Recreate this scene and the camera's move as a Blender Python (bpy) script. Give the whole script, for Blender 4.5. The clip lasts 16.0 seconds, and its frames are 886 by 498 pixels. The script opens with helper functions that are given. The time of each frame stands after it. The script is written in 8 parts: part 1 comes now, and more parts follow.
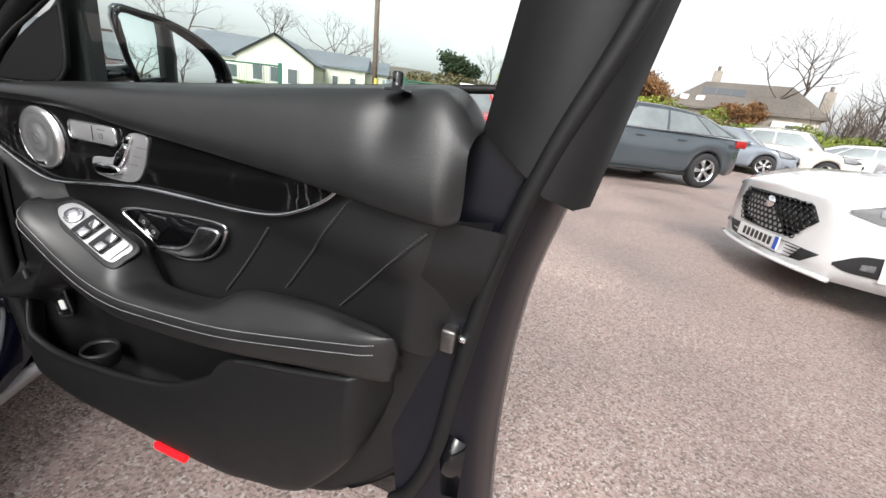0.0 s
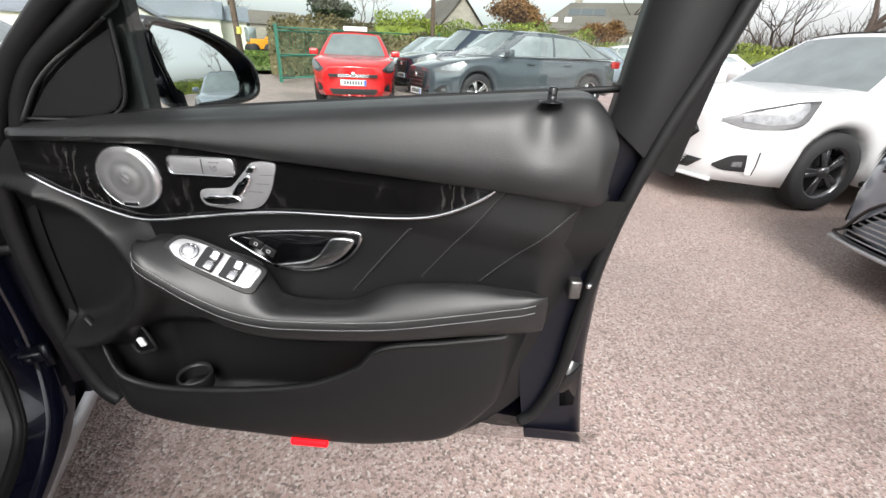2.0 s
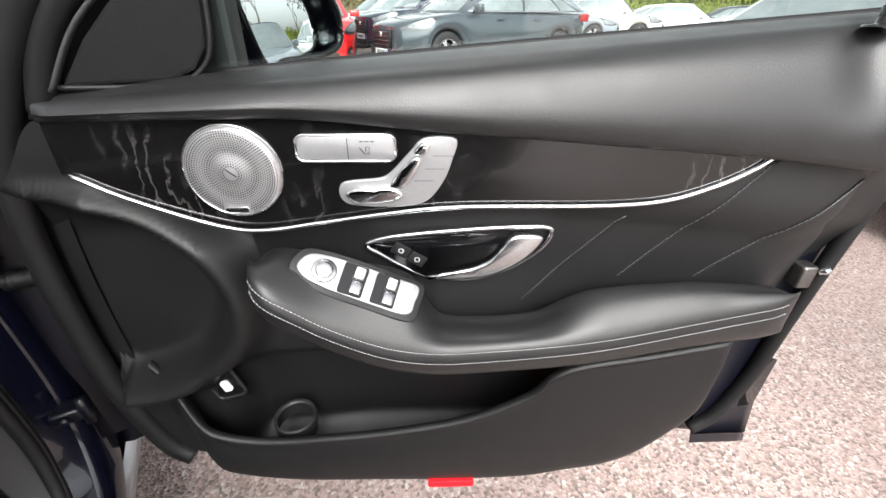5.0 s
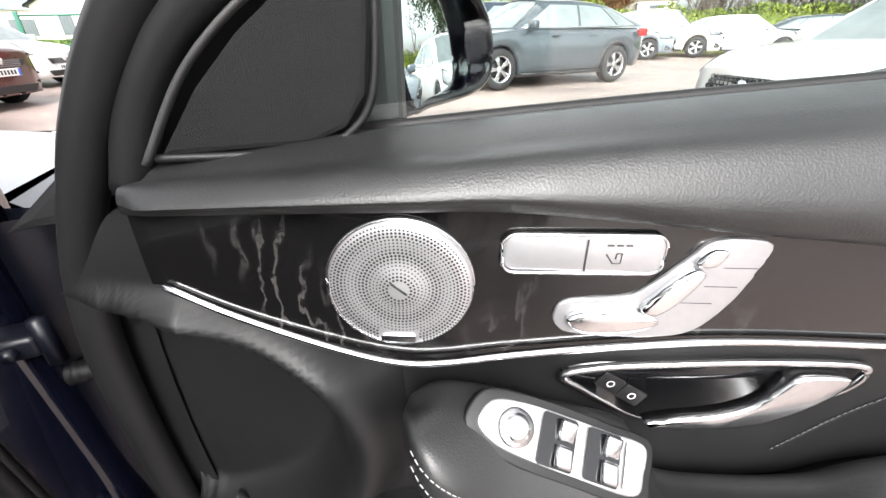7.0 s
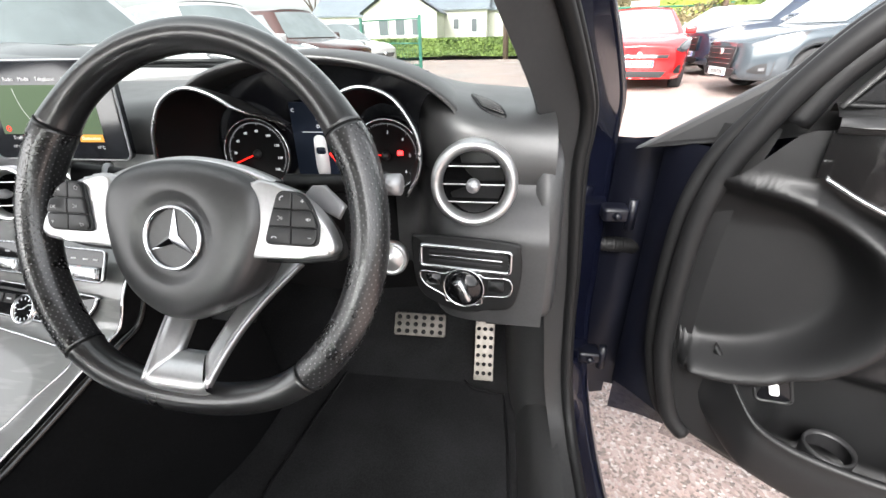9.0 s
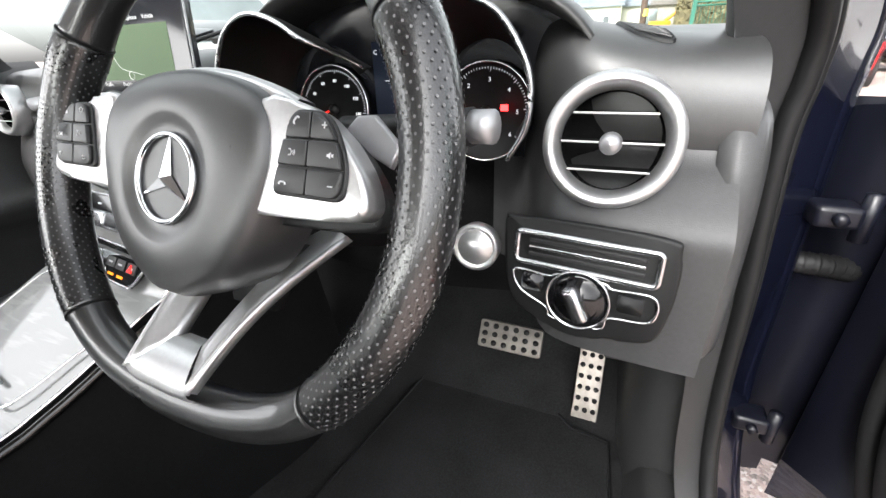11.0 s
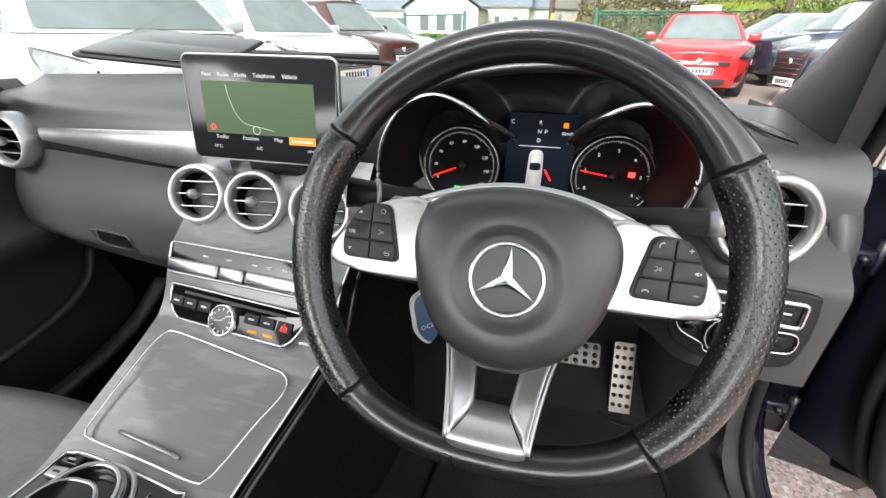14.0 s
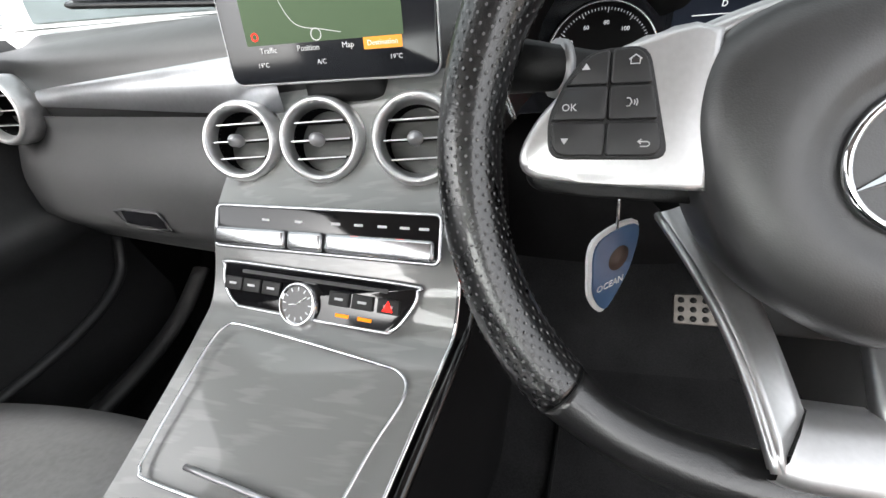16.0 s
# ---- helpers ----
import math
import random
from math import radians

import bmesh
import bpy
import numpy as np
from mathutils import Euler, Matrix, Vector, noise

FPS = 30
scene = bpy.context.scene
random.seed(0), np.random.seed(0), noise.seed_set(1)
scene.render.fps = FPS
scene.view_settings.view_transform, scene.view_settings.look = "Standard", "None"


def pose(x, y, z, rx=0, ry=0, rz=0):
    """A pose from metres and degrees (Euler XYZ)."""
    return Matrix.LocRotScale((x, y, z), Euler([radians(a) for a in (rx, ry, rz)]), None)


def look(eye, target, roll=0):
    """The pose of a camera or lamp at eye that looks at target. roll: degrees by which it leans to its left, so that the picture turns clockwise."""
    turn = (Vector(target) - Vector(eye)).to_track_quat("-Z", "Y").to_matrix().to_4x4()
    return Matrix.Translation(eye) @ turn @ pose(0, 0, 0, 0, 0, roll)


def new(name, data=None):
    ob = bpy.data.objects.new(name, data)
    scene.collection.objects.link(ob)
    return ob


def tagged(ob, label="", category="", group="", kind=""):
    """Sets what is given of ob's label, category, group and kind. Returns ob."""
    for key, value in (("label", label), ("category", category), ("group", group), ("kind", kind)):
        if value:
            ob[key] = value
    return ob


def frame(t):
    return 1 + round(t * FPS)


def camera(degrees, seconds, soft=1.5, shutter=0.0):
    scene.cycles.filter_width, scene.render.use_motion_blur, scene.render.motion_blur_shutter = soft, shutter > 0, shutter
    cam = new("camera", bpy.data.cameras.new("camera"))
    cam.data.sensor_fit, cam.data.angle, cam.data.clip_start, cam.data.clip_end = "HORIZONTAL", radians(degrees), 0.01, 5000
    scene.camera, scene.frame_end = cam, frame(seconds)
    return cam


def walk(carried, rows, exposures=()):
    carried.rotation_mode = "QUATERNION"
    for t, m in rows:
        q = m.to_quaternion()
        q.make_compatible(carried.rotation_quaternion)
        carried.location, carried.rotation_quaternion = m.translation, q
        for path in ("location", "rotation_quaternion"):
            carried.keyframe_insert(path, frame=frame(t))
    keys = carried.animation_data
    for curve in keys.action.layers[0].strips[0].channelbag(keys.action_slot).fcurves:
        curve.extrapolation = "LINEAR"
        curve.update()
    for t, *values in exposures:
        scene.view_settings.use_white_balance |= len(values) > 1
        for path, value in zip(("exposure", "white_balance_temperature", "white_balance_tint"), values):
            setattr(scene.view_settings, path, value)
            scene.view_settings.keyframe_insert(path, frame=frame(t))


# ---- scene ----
cam = camera(94.4, 16.0)
PATH = [
    (0, (1.848, -0.659, 1.07), (2.142, 1.208, 0.415), 7.7),
    (0.5, (1.705, -0.703, 1.096), (2.281, 1.087, 0.415), 6.2),
    (1, (1.709, -0.658, 1.12), (2.325, 1.1, 0.394), 5.1),
    (1.5, (1.573, -0.659, 1.136), (2.28, 1.044, 0.361), 4.1),
    (2, (1.475, -0.659, 1.133), (2.194, 1.001, 0.28), 2.5),
    (2.5, (1.418, -0.659, 1.113), (2.158, 0.978, 0.233), 1.3),
    (3, (1.401, -0.59, 1.11), (2.157, 1.02, 0.194), 0.7),
    (3.5, (1.373, -0.518, 1.112), (2.161, 1.062, 0.172), 0.6),
    (4, (1.278, -0.473, 1.101), (2.142, 1.049, 0.134), 1.4),
    (4.2, (1.247, -0.468, 1.103), (2.109, 1.044, 0.118), 1.4),
    (6.5, (1.255, -0.09, 1.033), (2.038, 1.474, 0.065), -0.4),
    (7, (1.189, -0.097, 1.089), (1.881, 1.533, 0.158), -0.5),
    (7.5, (1.062, -0.17, 1.128), (1.475, 1.569, 0.231), -1.2),
    (8, (0.932, -0.26, 1.129), (1.084, 1.512, 0.215), -0.9),
    (8.5, (0.787, -0.319, 1.113), (0.724, 1.456, 0.194), -1.2),
    (9, (0.691, -0.341, 1.098), (0.453, 1.417, 0.174), -1.2),
    (9.2, (0.668, -0.344, 1.09), (0.364, 1.409, 0.177), -1.6),
    (11.3, (0.668, -0.184, 0.997), (-0.06, 1.444, 0.092), -2.6),
    (11.5, (0.655, -0.199, 1.004), (-0.051, 1.434, 0.089), -2.2),
    (12, (0.577, -0.237, 1.034), (0.001, 1.438, 0.105), -0.2),
    (12.5, (0.497, -0.288, 1.072), (0.027, 1.418, 0.14), 1.4),
    (13, (0.446, -0.3, 1.1), (0.058, 1.433, 0.181), 2.4),
    (13.5, (0.402, -0.303, 1.111), (0.056, 1.435, 0.185), 2.3),
    (14, (0.373, -0.311, 1.11), (0.036, 1.423, 0.173), 1.0),
    (14.5, (0.333, -0.313, 1.1), (-0.022, 1.402, 0.134), -1.1),
    (15, (0.304, -0.308, 1.074), (-0.075, 1.374, 0.061), -3.3),
    (15.5, (0.272, -0.28, 1.04), (-0.153, 1.375, 0.0), -5.3),
    (16, (0.207, -0.204, 0.995), (-0.216, 1.453, -0.043), -5.8),
]
EXPOSURES = [(0, 0.98), (2, 1.13), (4, 1.38), (6.3, 1.87), (7, 2.02), (7.6, 2.02), (8.5, 2.27), (9.2, 2.59), (11.3, 2.82), (12.5, 2.62), (13.5, 2.28), (16, 2.39)]
walk(cam, [(t, look(eye, target, roll)) for t, eye, target, roll in PATH], EXPOSURES)

# ---- world, sun, exposure ----
world = bpy.data.worlds.new("overcast_sky")
world.use_nodes = True
scene.world = world
wn = world.node_tree.nodes
bg = wn["Background"]
sky = wn.new("ShaderNodeTexSky")
sky.sky_type = "NISHITA"
sky.sun_disc = False
sky.sun_elevation, sky.sun_rotation = radians(38), radians(200)
sky.air_density, sky.dust_density, sky.ozone_density = 1.0, 4.0, 1.0
hsv = wn.new("ShaderNodeHueSaturation")
hsv.inputs["Saturation"].default_value = 0.12
hsv.inputs["Value"].default_value = 1.0
world.node_tree.links.new(sky.outputs[0], hsv.inputs["Color"])
world.node_tree.links.new(hsv.outputs[0], bg.inputs["Color"])
bg.inputs["Strength"].default_value = 0.15
sun_data = bpy.data.lights.new("sun", "SUN")
sun_data.energy, sun_data.angle, sun_data.color = 1.2, radians(25), (1.0, 0.97, 0.94)
sun = new("sun", sun_data)
sun.matrix_world = look((-3, -8, 9), (0, 0, 0))


# ---- materials ----
def mat(name, color, rough=0.5, metal=0.0, noise_scale=0.0, vary=0.12, bump=0.0, bump_scale=400.0, spec=0.5, coat=0.0, second=None, big=0.0):
    """A procedural surface: base colour, fine grain, coarse variation, relief."""
    m = bpy.data.materials.new(name)
    m.use_nodes = True
    n, l = m.node_tree.nodes, m.node_tree.links
    b = n["Principled BSDF"]
    b.inputs["Base Color"].default_value = (*color, 1)
    b.inputs["Roughness"].default_value = rough
    b.inputs["Metallic"].default_value = metal
    b.inputs["Specular IOR Level"].default_value = spec
    b.inputs["Coat Weight"].default_value = coat
    tc = n.new("ShaderNodeTexCoord")
    if noise_scale:
        t1 = n.new("ShaderNodeTexNoise")
        t1.inputs["Scale"].default_value = noise_scale
        t1.inputs["Detail"].default_value = 6
        l.new(tc.outputs["Object"], t1.inputs["Vector"])
        t2 = n.new("ShaderNodeTexNoise")
        t2.inputs["Scale"].default_value = big or noise_scale * 0.09
        t2.inputs["Detail"].default_value = 3
        l.new(tc.outputs["Object"], t2.inputs["Vector"])
        mixn = n.new("ShaderNodeMath")
        mixn.operation = "ADD"
        l.new(t1.outputs["Fac"], mixn.inputs[0])
        l.new(t2.outputs["Fac"], mixn.inputs[1])
        ramp = n.new("ShaderNodeValToRGB")
        lo = tuple(c * (1 - vary) for c in color)
        hi = second or tuple(min(1, c * (1 + vary)) for c in color)
        ramp.color_ramp.elements[0].position, ramp.color_ramp.elements[0].color = 0.35, (*lo, 1)
        ramp.color_ramp.elements[1].position, ramp.color_ramp.elements[1].color = 0.68, (*hi, 1)
        half = n.new("ShaderNodeMath")
        half.operation = "MULTIPLY"
        half.inputs[1].default_value = 0.5
        l.new(mixn.outputs[0], half.inputs[0])
        l.new(half.outputs[0], ramp.inputs["Fac"])
        l.new(ramp.outputs["Color"], b.inputs["Base Color"])
        rr = n.new("ShaderNodeMapRange")
        rr.inputs["To Min"].default_value = max(0.0, rough - 0.08)
        rr.inputs["To Max"].default_value = min(1.0, rough + 0.08)
        l.new(t2.outputs["Fac"], rr.inputs["Value"])
        l.new(rr.outputs[0], b.inputs["Roughness"])
    if bump:
        vo = n.new("ShaderNodeTexVoronoi")
        vo.inputs["Scale"].default_value = bump_scale
        l.new(tc.outputs["Object"], vo.inputs["Vector"])
        bp = n.new("ShaderNodeBump")
        bp.inputs["Strength"].default_value = bump
        bp.inputs["Distance"].default_value = 0.001
        l.new(vo.outputs["Distance"], bp.inputs["Height"])
        l.new(bp.outputs["Normal"], b.inputs["Normal"])
    return m


def glow(name, color, strength):
    m = mat(name, color, 0.5, spec=0.12)
    b = m.node_tree.nodes["Principled BSDF"]
    b.inputs["Emission Color"].default_value = (*color, 1)
    b.inputs["Emission Strength"].default_value = strength
    return m


def wood_mat(name, dark, light, scale, rough, coat, bands=9.0, stretch=(1, 1, 1), amount=0.6, low=0.62):
    """Open-pored veneer: wavy streaks of a lighter grain on a dark ground."""
    m = mat(name, dark, rough, coat=coat)
    n, l = m.node_tree.nodes, m.node_tree.links
    b = n["Principled BSDF"]
    tc = n.new("ShaderNodeTexCoord")
    mp = n.new("ShaderNodeMapping")
    mp.inputs["Scale"].default_value = stretch
    l.new(tc.outputs["Object"], mp.inputs["Vector"])
    wv = n.new("ShaderNodeTexWave")
    wv.inputs["Scale"].default_value = bands
    wv.inputs["Distortion"].default_value = 9.0
    wv.inputs["Detail"].default_value = 4.0
    wv.inputs["Detail Scale"].default_value = 1.6
    l.new(mp.outputs[0], wv.inputs["Vector"])
    ns = n.new("ShaderNodeTexNoise")
    ns.inputs["Scale"].default_value = scale
    ns.inputs["Detail"].default_value = 8
    l.new(mp.outputs[0], ns.inputs["Vector"])
    pl = n.new("ShaderNodeTexNoise")
    pl.inputs["Scale"].default_value = bands * 0.9
    l.new(tc.outputs["Object"], pl.inputs["Vector"])
    mu = n.new("ShaderNodeMath"); mu.operation = "MULTIPLY"
    l.new(wv.outputs["Fac"], mu.inputs[0]); l.new(ns.outputs["Fac"], mu.inputs[1])
    mu2 = n.new("ShaderNodeMath"); mu2.operation = "MULTIPLY"
    l.new(mu.outputs[0], mu2.inputs[0]); l.new(pl.outputs["Fac"], mu2.inputs[1])
    mr = n.new("ShaderNodeMapRange")
    mr.inputs["From Min"].default_value = low * 0.35
    mr.inputs["From Max"].default_value = low * 0.6
    mr.inputs["To Max"].default_value = amount
    l.new(mu2.outputs[0], mr.inputs["Value"])
    mx = n.new("ShaderNodeMix"); mx.data_type = "RGBA"
    mx.inputs["A"].default_value = (*dark, 1); mx.inputs["B"].default_value = (*light, 1)
    l.new(mr.outputs[0], mx.inputs["Factor"])
    l.new(mx.outputs["Result"], b.inputs["Base Color"])
    return m


M_LEATHER = mat("black_grained_vinyl", (0.0115, 0.0116, 0.012), 0.43, noise_scale=300, vary=0.2, bump=0.15, bump_scale=600, spec=0.55)
M_SOFT = mat("black_soft_trim", (0.0065, 0.0066, 0.0072), 0.5, noise_scale=200, vary=0.15, bump=0.2, bump_scale=900)
M_PLASTIC = mat("black_textured_plastic", (0.0062, 0.0063, 0.0068), 0.50, noise_scale=250, vary=0.15, bump=0.14, bump_scale=1100, spec=0.36)
M_GLOSSBLK = mat("gloss_black_plastic", (0.006, 0.006, 0.007), 0.08, noise_scale=60, vary=0.1)
M_RUBBER = mat("black_rubber", (0.007, 0.007, 0.0075), 0.55, noise_scale=90, vary=0.2, spec=0.3)
M_CHROME = mat("satin_chrome", (0.58, 0.585, 0.60), 0.24, 1.0, noise_scale=120, vary=0.06)
M_BRIGHT = mat("polished_chrome", (0.82, 0.83, 0.85), 0.07, 1.0)
M_SILVER = mat("silver_painted_plastic", (0.40, 0.40, 0.41), 0.40, 0.7, noise_scale=150, vary=0.06)
M_NAVY = mat("dark_blue_metallic_paint", (0.004, 0.005, 0.0125), 0.20, 0.25, noise_scale=900, vary=0.3, coat=1.0)
def streak_mat(name, dark, light, rough):
    """Polished black veneer with a few thin wavy lines of grey grain in loose groups."""
    m = mat(name, dark, rough, coat=0.4)
    n, l = m.node_tree.nodes, m.node_tree.links
    b = n["Principled BSDF"]
    tc = n.new("ShaderNodeTexCoord")
    mp = n.new("ShaderNodeMapping")
    mp.inputs["Rotation"].default_value = (0, radians(-14), 0)
    mp.inputs["Scale"].default_value = (1.0, 0.0, 0.42)
    l.new(tc.outputs["Object"], mp.inputs["Vector"])
    wv = n.new("ShaderNodeTexWave")
    for k, v in (("Scale", 15.0), ("Distortion", 16.0), ("Detail", 5.0), ("Detail Scale", 1.4), ("Detail Roughness", 0.6)):
        wv.inputs[k].default_value = v
    l.new(mp.outputs[0], wv.inputs["Vector"])
    th = n.new("ShaderNodeMapRange")
    th.inputs["From Min"].default_value, th.inputs["From Max"].default_value = 0.80, 1.0
    l.new(wv.outputs["Fac"], th.inputs["Value"])
    pl = n.new("ShaderNodeTexNoise")
    pl.inputs["Scale"].default_value = 9.0
    l.new(mp.outputs[0], pl.inputs["Vector"])
    pm = n.new("ShaderNodeMapRange")
    pm.inputs["From Min"].default_value, pm.inputs["From Max"].default_value = 0.50, 0.66
    l.new(pl.outputs["Fac"], pm.inputs["Value"])
    gr = n.new("ShaderNodeTexNoise")
    gr.inputs["Scale"].default_value = 260.0
    l.new(tc.outputs["Object"], gr.inputs["Vector"])
    m1 = n.new("ShaderNodeMath"); m1.operation = "MULTIPLY"
    m2 = n.new("ShaderNodeMath"); m2.operation = "MULTIPLY"
    l.new(th.outputs[0], m1.inputs[0]); l.new(pm.outputs[0], m1.inputs[1])
    l.new(m1.outputs[0], m2.inputs[0]); l.new(gr.outputs["Fac"], m2.inputs[1])
    mx = n.new("ShaderNodeMix"); mx.data_type = "RGBA"
    mx.inputs["A"].default_value = (*dark, 1); mx.inputs["B"].default_value = (*light, 1)
    l.new(m2.outputs[0], mx.inputs["Factor"])
    l.new(mx.outputs["Result"], b.inputs["Base Color"])
    return m


M_ASH = streak_mat("black_ash_veneer_gloss", (0.004, 0.0038, 0.004), (0.085, 0.082, 0.08), 0.16)
M_GREYWOOD = wood_mat("open_pore_grey_ash", (0.205, 0.208, 0.203), (0.31, 0.312, 0.302), 60, 0.27, 0.7, 16.0, (0.22, 2.2, 2.2), 0.35, 0.45)
M_MAT = mat("black_velour_mat", (0.020, 0.020, 0.021), 0.95, noise_scale=260, vary=0.45, bump=0.6, bump_scale=500, big=9, spec=0.15)
M_SATIN = mat("satin_silver_trim", (0.62, 0.62, 0.625), 0.34, 0.85, noise_scale=300, vary=0.06)
M_SCREEN = mat("dark_display_glass", (0.012, 0.013, 0.016), 0.12)
M_LINING = mat("dark_grey_lining", (0.026, 0.026, 0.0265), 0.55, noise_scale=150, vary=0.15, bump=0.15, bump_scale=900)
M_STITCH = mat("grey_thread", (0.33, 0.33, 0.335), 0.7)
M_TYRE = mat("tyre_rubber", (0.016, 0.016, 0.017), 0.75, noise_scale=40, vary=0.25)
# opaque half-metal grey; the paleness of reflected sky is in its colour
M_CARGLASS = mat("sky_pale_glass", (0.30, 0.335, 0.34), 0.04, 0.5, noise_scale=3, vary=0.25, spec=0.9)
M_DARKTRIM = mat("matt_black_trim", (0.012, 0.012, 0.013), 0.5, noise_scale=50, vary=0.2)
# near-black for hollows under the dash and in vents: shade put into colour
M_SHADE = mat("shade_black", (0.006, 0.006, 0.0065), 0.95, noise_scale=200, vary=0.3, bump=0.2, bump_scale=900, spec=0.12)
M_LAMP = mat("clear_headlamp", (0.20, 0.205, 0.215), 0.12, 0.4, noise_scale=25, vary=0.4)
M_TAIL = mat("red_tail_lamp", (0.30, 0.012, 0.012), 0.12, noise_scale=20, vary=0.3)
M_WHITE = mat("white_marking", (0.8, 0.8, 0.8), 0.5)
M_PLATE = mat("number_plate_white", (0.75, 0.75, 0.74), 0.35, noise_scale=30, vary=0.05)
M_BLUE = mat("plate_blue_band", (0.03, 0.10, 0.5), 0.4)
M_BAR = mat("plain_dark_bar", (0.03, 0.03, 0.03), 0.5)
M_RED = glow("red_indicator", (0.9, 0.02, 0.02), 2.0)
M_REFLECT = glow("red_door_lamp", (0.85, 0.006, 0.010), 1.1)


# ---- mesh helpers ----
def link(name, bm, material, parent=None, label="", smooth=True, kind="", category="", group=""):
    me = bpy.data.meshes.new(name)
    bmesh.ops.recalc_face_normals(bm, faces=bm.faces)
    bm.to_mesh(me)
    bm.free()
    if smooth:
        for p in me.polygons:
            p.use_smooth = True
    mats = material if isinstance(material, (list, tuple)) else [material]
    for m in mats:
        me.materials.append(m)
    ob = new(name, me)
    if parent is not None:
        ob.parent = parent
    tagged(ob, label, category, group, kind)
    return ob


def part(name, bm, material, parent, label="", smooth=True):
    return link(name, bm, material, parent, label, smooth)


def thing(name, label, category, m=None, group="", kind=""):
    ob = new(name)
    ob.empty_display_size = 0.1
    if m is not None:
        ob.matrix_world = m
    return tagged(ob, label, category, group, kind)


def lerp(a, b, t):
    return a + (b - a) * t


def curve(pts, x):
    """Value at x of a smooth line through (x, y) points."""
    if x <= pts[0][0]:
        return pts[0][1]
    for k in range(len(pts) - 1):
        x0, y0 = pts[k]
        x1, y1 = pts[k + 1]
        if x <= x1:
            ym = pts[k - 1] if k else None
            yp = pts[k + 2] if k + 2 < len(pts) else None
            d = (y1 - y0) / (x1 - x0)
            d0 = (y1 - ym[1]) / (x1 - ym[0]) if ym else d
            d1 = (yp[1] - y0) / (yp[0] - x0) if yp else d
            if d == 0 or d0 * d <= 0:
                d0 = 0 if ym else d
            if d == 0 or d1 * d <= 0:
                d1 = 0 if yp else d
            h = x1 - x0
            s = (x - x0) / h
            return ((2 * s ** 3 - 3 * s ** 2 + 1) * y0 + (s ** 3 - 2 * s ** 2 + s) * h * d0
                    + (-2 * s ** 3 + 3 * s ** 2) * y1 + (s ** 3 - s ** 2) * h * d1)
    return pts[-1][1]


def spline(pts, n, closed=False):
    """n points along a Catmull-Rom line through pts (tuples of any size)."""
    P = [Vector(p) for p in pts]
    m = len(P) if closed else len(P) - 1
    out = []
    for i in range(n):
        f = i / (n if closed else n - 1) * m
        k = min(int(f), m - 1)
        t = f - k
        if closed:
            a, b, c, d = P[(k - 1) % len(P)], P[k % len(P)], P[(k + 1) % len(P)], P[(k + 2) % len(P)]
        else:
            b, c = P[k], P[k + 1]
            a = P[k - 1] if k else b * 2 - c
            d = P[k + 2] if k + 2 < len(P) else c * 2 - b
        out.append(0.5 * (2 * b + (c - a) * t + (2 * a - 5 * b + 4 * c - d) * t * t + (3 * b - a - 3 * c + d) * t ** 3))
    return out


def grid(rows, closed_u=False, closed_v=False, bm=None):
    """Skin over rows of points."""
    bm = bm or bmesh.new()
    vs = [[bm.verts.new(p) for p in r] for r in rows]
    nr, nc = len(vs), len(vs[0])
    for i in range(nr if closed_u else nr - 1):
        for j in range(nc if closed_v else nc - 1):
            a, b = vs[i], vs[(i + 1) % nr]
            try:
                bm.faces.new((a[j], a[(j + 1) % nc], b[(j + 1) % nc], b[j]))
            except ValueError:
                pass
    bm.verts.index_update()
    return bm


def tube(pts, r, n=8, closed=False, bm=None, flat=1.0, up=(0, 0, 1), cap=True):
    """A rod along a line of points; r a number or a function of 0..1."""
    P = [Vector(p) for p in pts]
    rows = []
    for i, p in enumerate(P):
        if closed:
            d = P[(i + 1) % len(P)] - P[i - 1]
        else:
            d = P[min(i + 1, len(P) - 1)] - P[max(i - 1, 0)]
        d.normalize()
        s = d.cross(Vector(up))
        if s.length < 1e-4:
            s = d.cross(Vector((1, 0, 0)))
        s.normalize()
        u = s.cross(d)
        rr = r(i / max(1, len(P) - 1)) if callable(r) else r
        rows.append([p + (s * math.cos(a) + u * math.sin(a) * flat) * rr for a in [2 * math.pi * k / n for k in range(n)]])
    bm = grid(rows, closed, True, bm)
    if cap and not closed:
        bm.verts.ensure_lookup_table()
        k = len(bm.verts)
        bm.faces.new(bm.verts[k - n:k])
        bm.faces.new(list(reversed(bm.verts[k - n * len(P):k - n * len(P) + n])))
    return bm


def box(sx, sy, sz, at=(0, 0, 0), bevel=0.0, seg=2, bm=None, rot=None):
    b2 = bmesh.new()
    bmesh.ops.create_cube(b2, size=1)
    for v in b2.verts:
        v.co = Vector((v.co.x * sx, v.co.y * sy, v.co.z * sz))
    if bevel:
        bmesh.ops.bevel(b2, geom=list(b2.edges), offset=bevel, segments=seg, affect="EDGES", profile=0.6)
    m = Matrix.Translation(at) @ (rot.to_4x4() if rot is not None else Matrix())
    bmesh.ops.transform(b2, matrix=m, verts=b2.verts)
    if bm is None:
        return b2
    return merge(bm, b2)


def merge(bm, b2):
    me = bpy.data.meshes.new("tmp")
    b2.to_mesh(me)
    b2.free()
    bm.from_mesh(me)
    bpy.data.meshes.remove(me)
    return bm


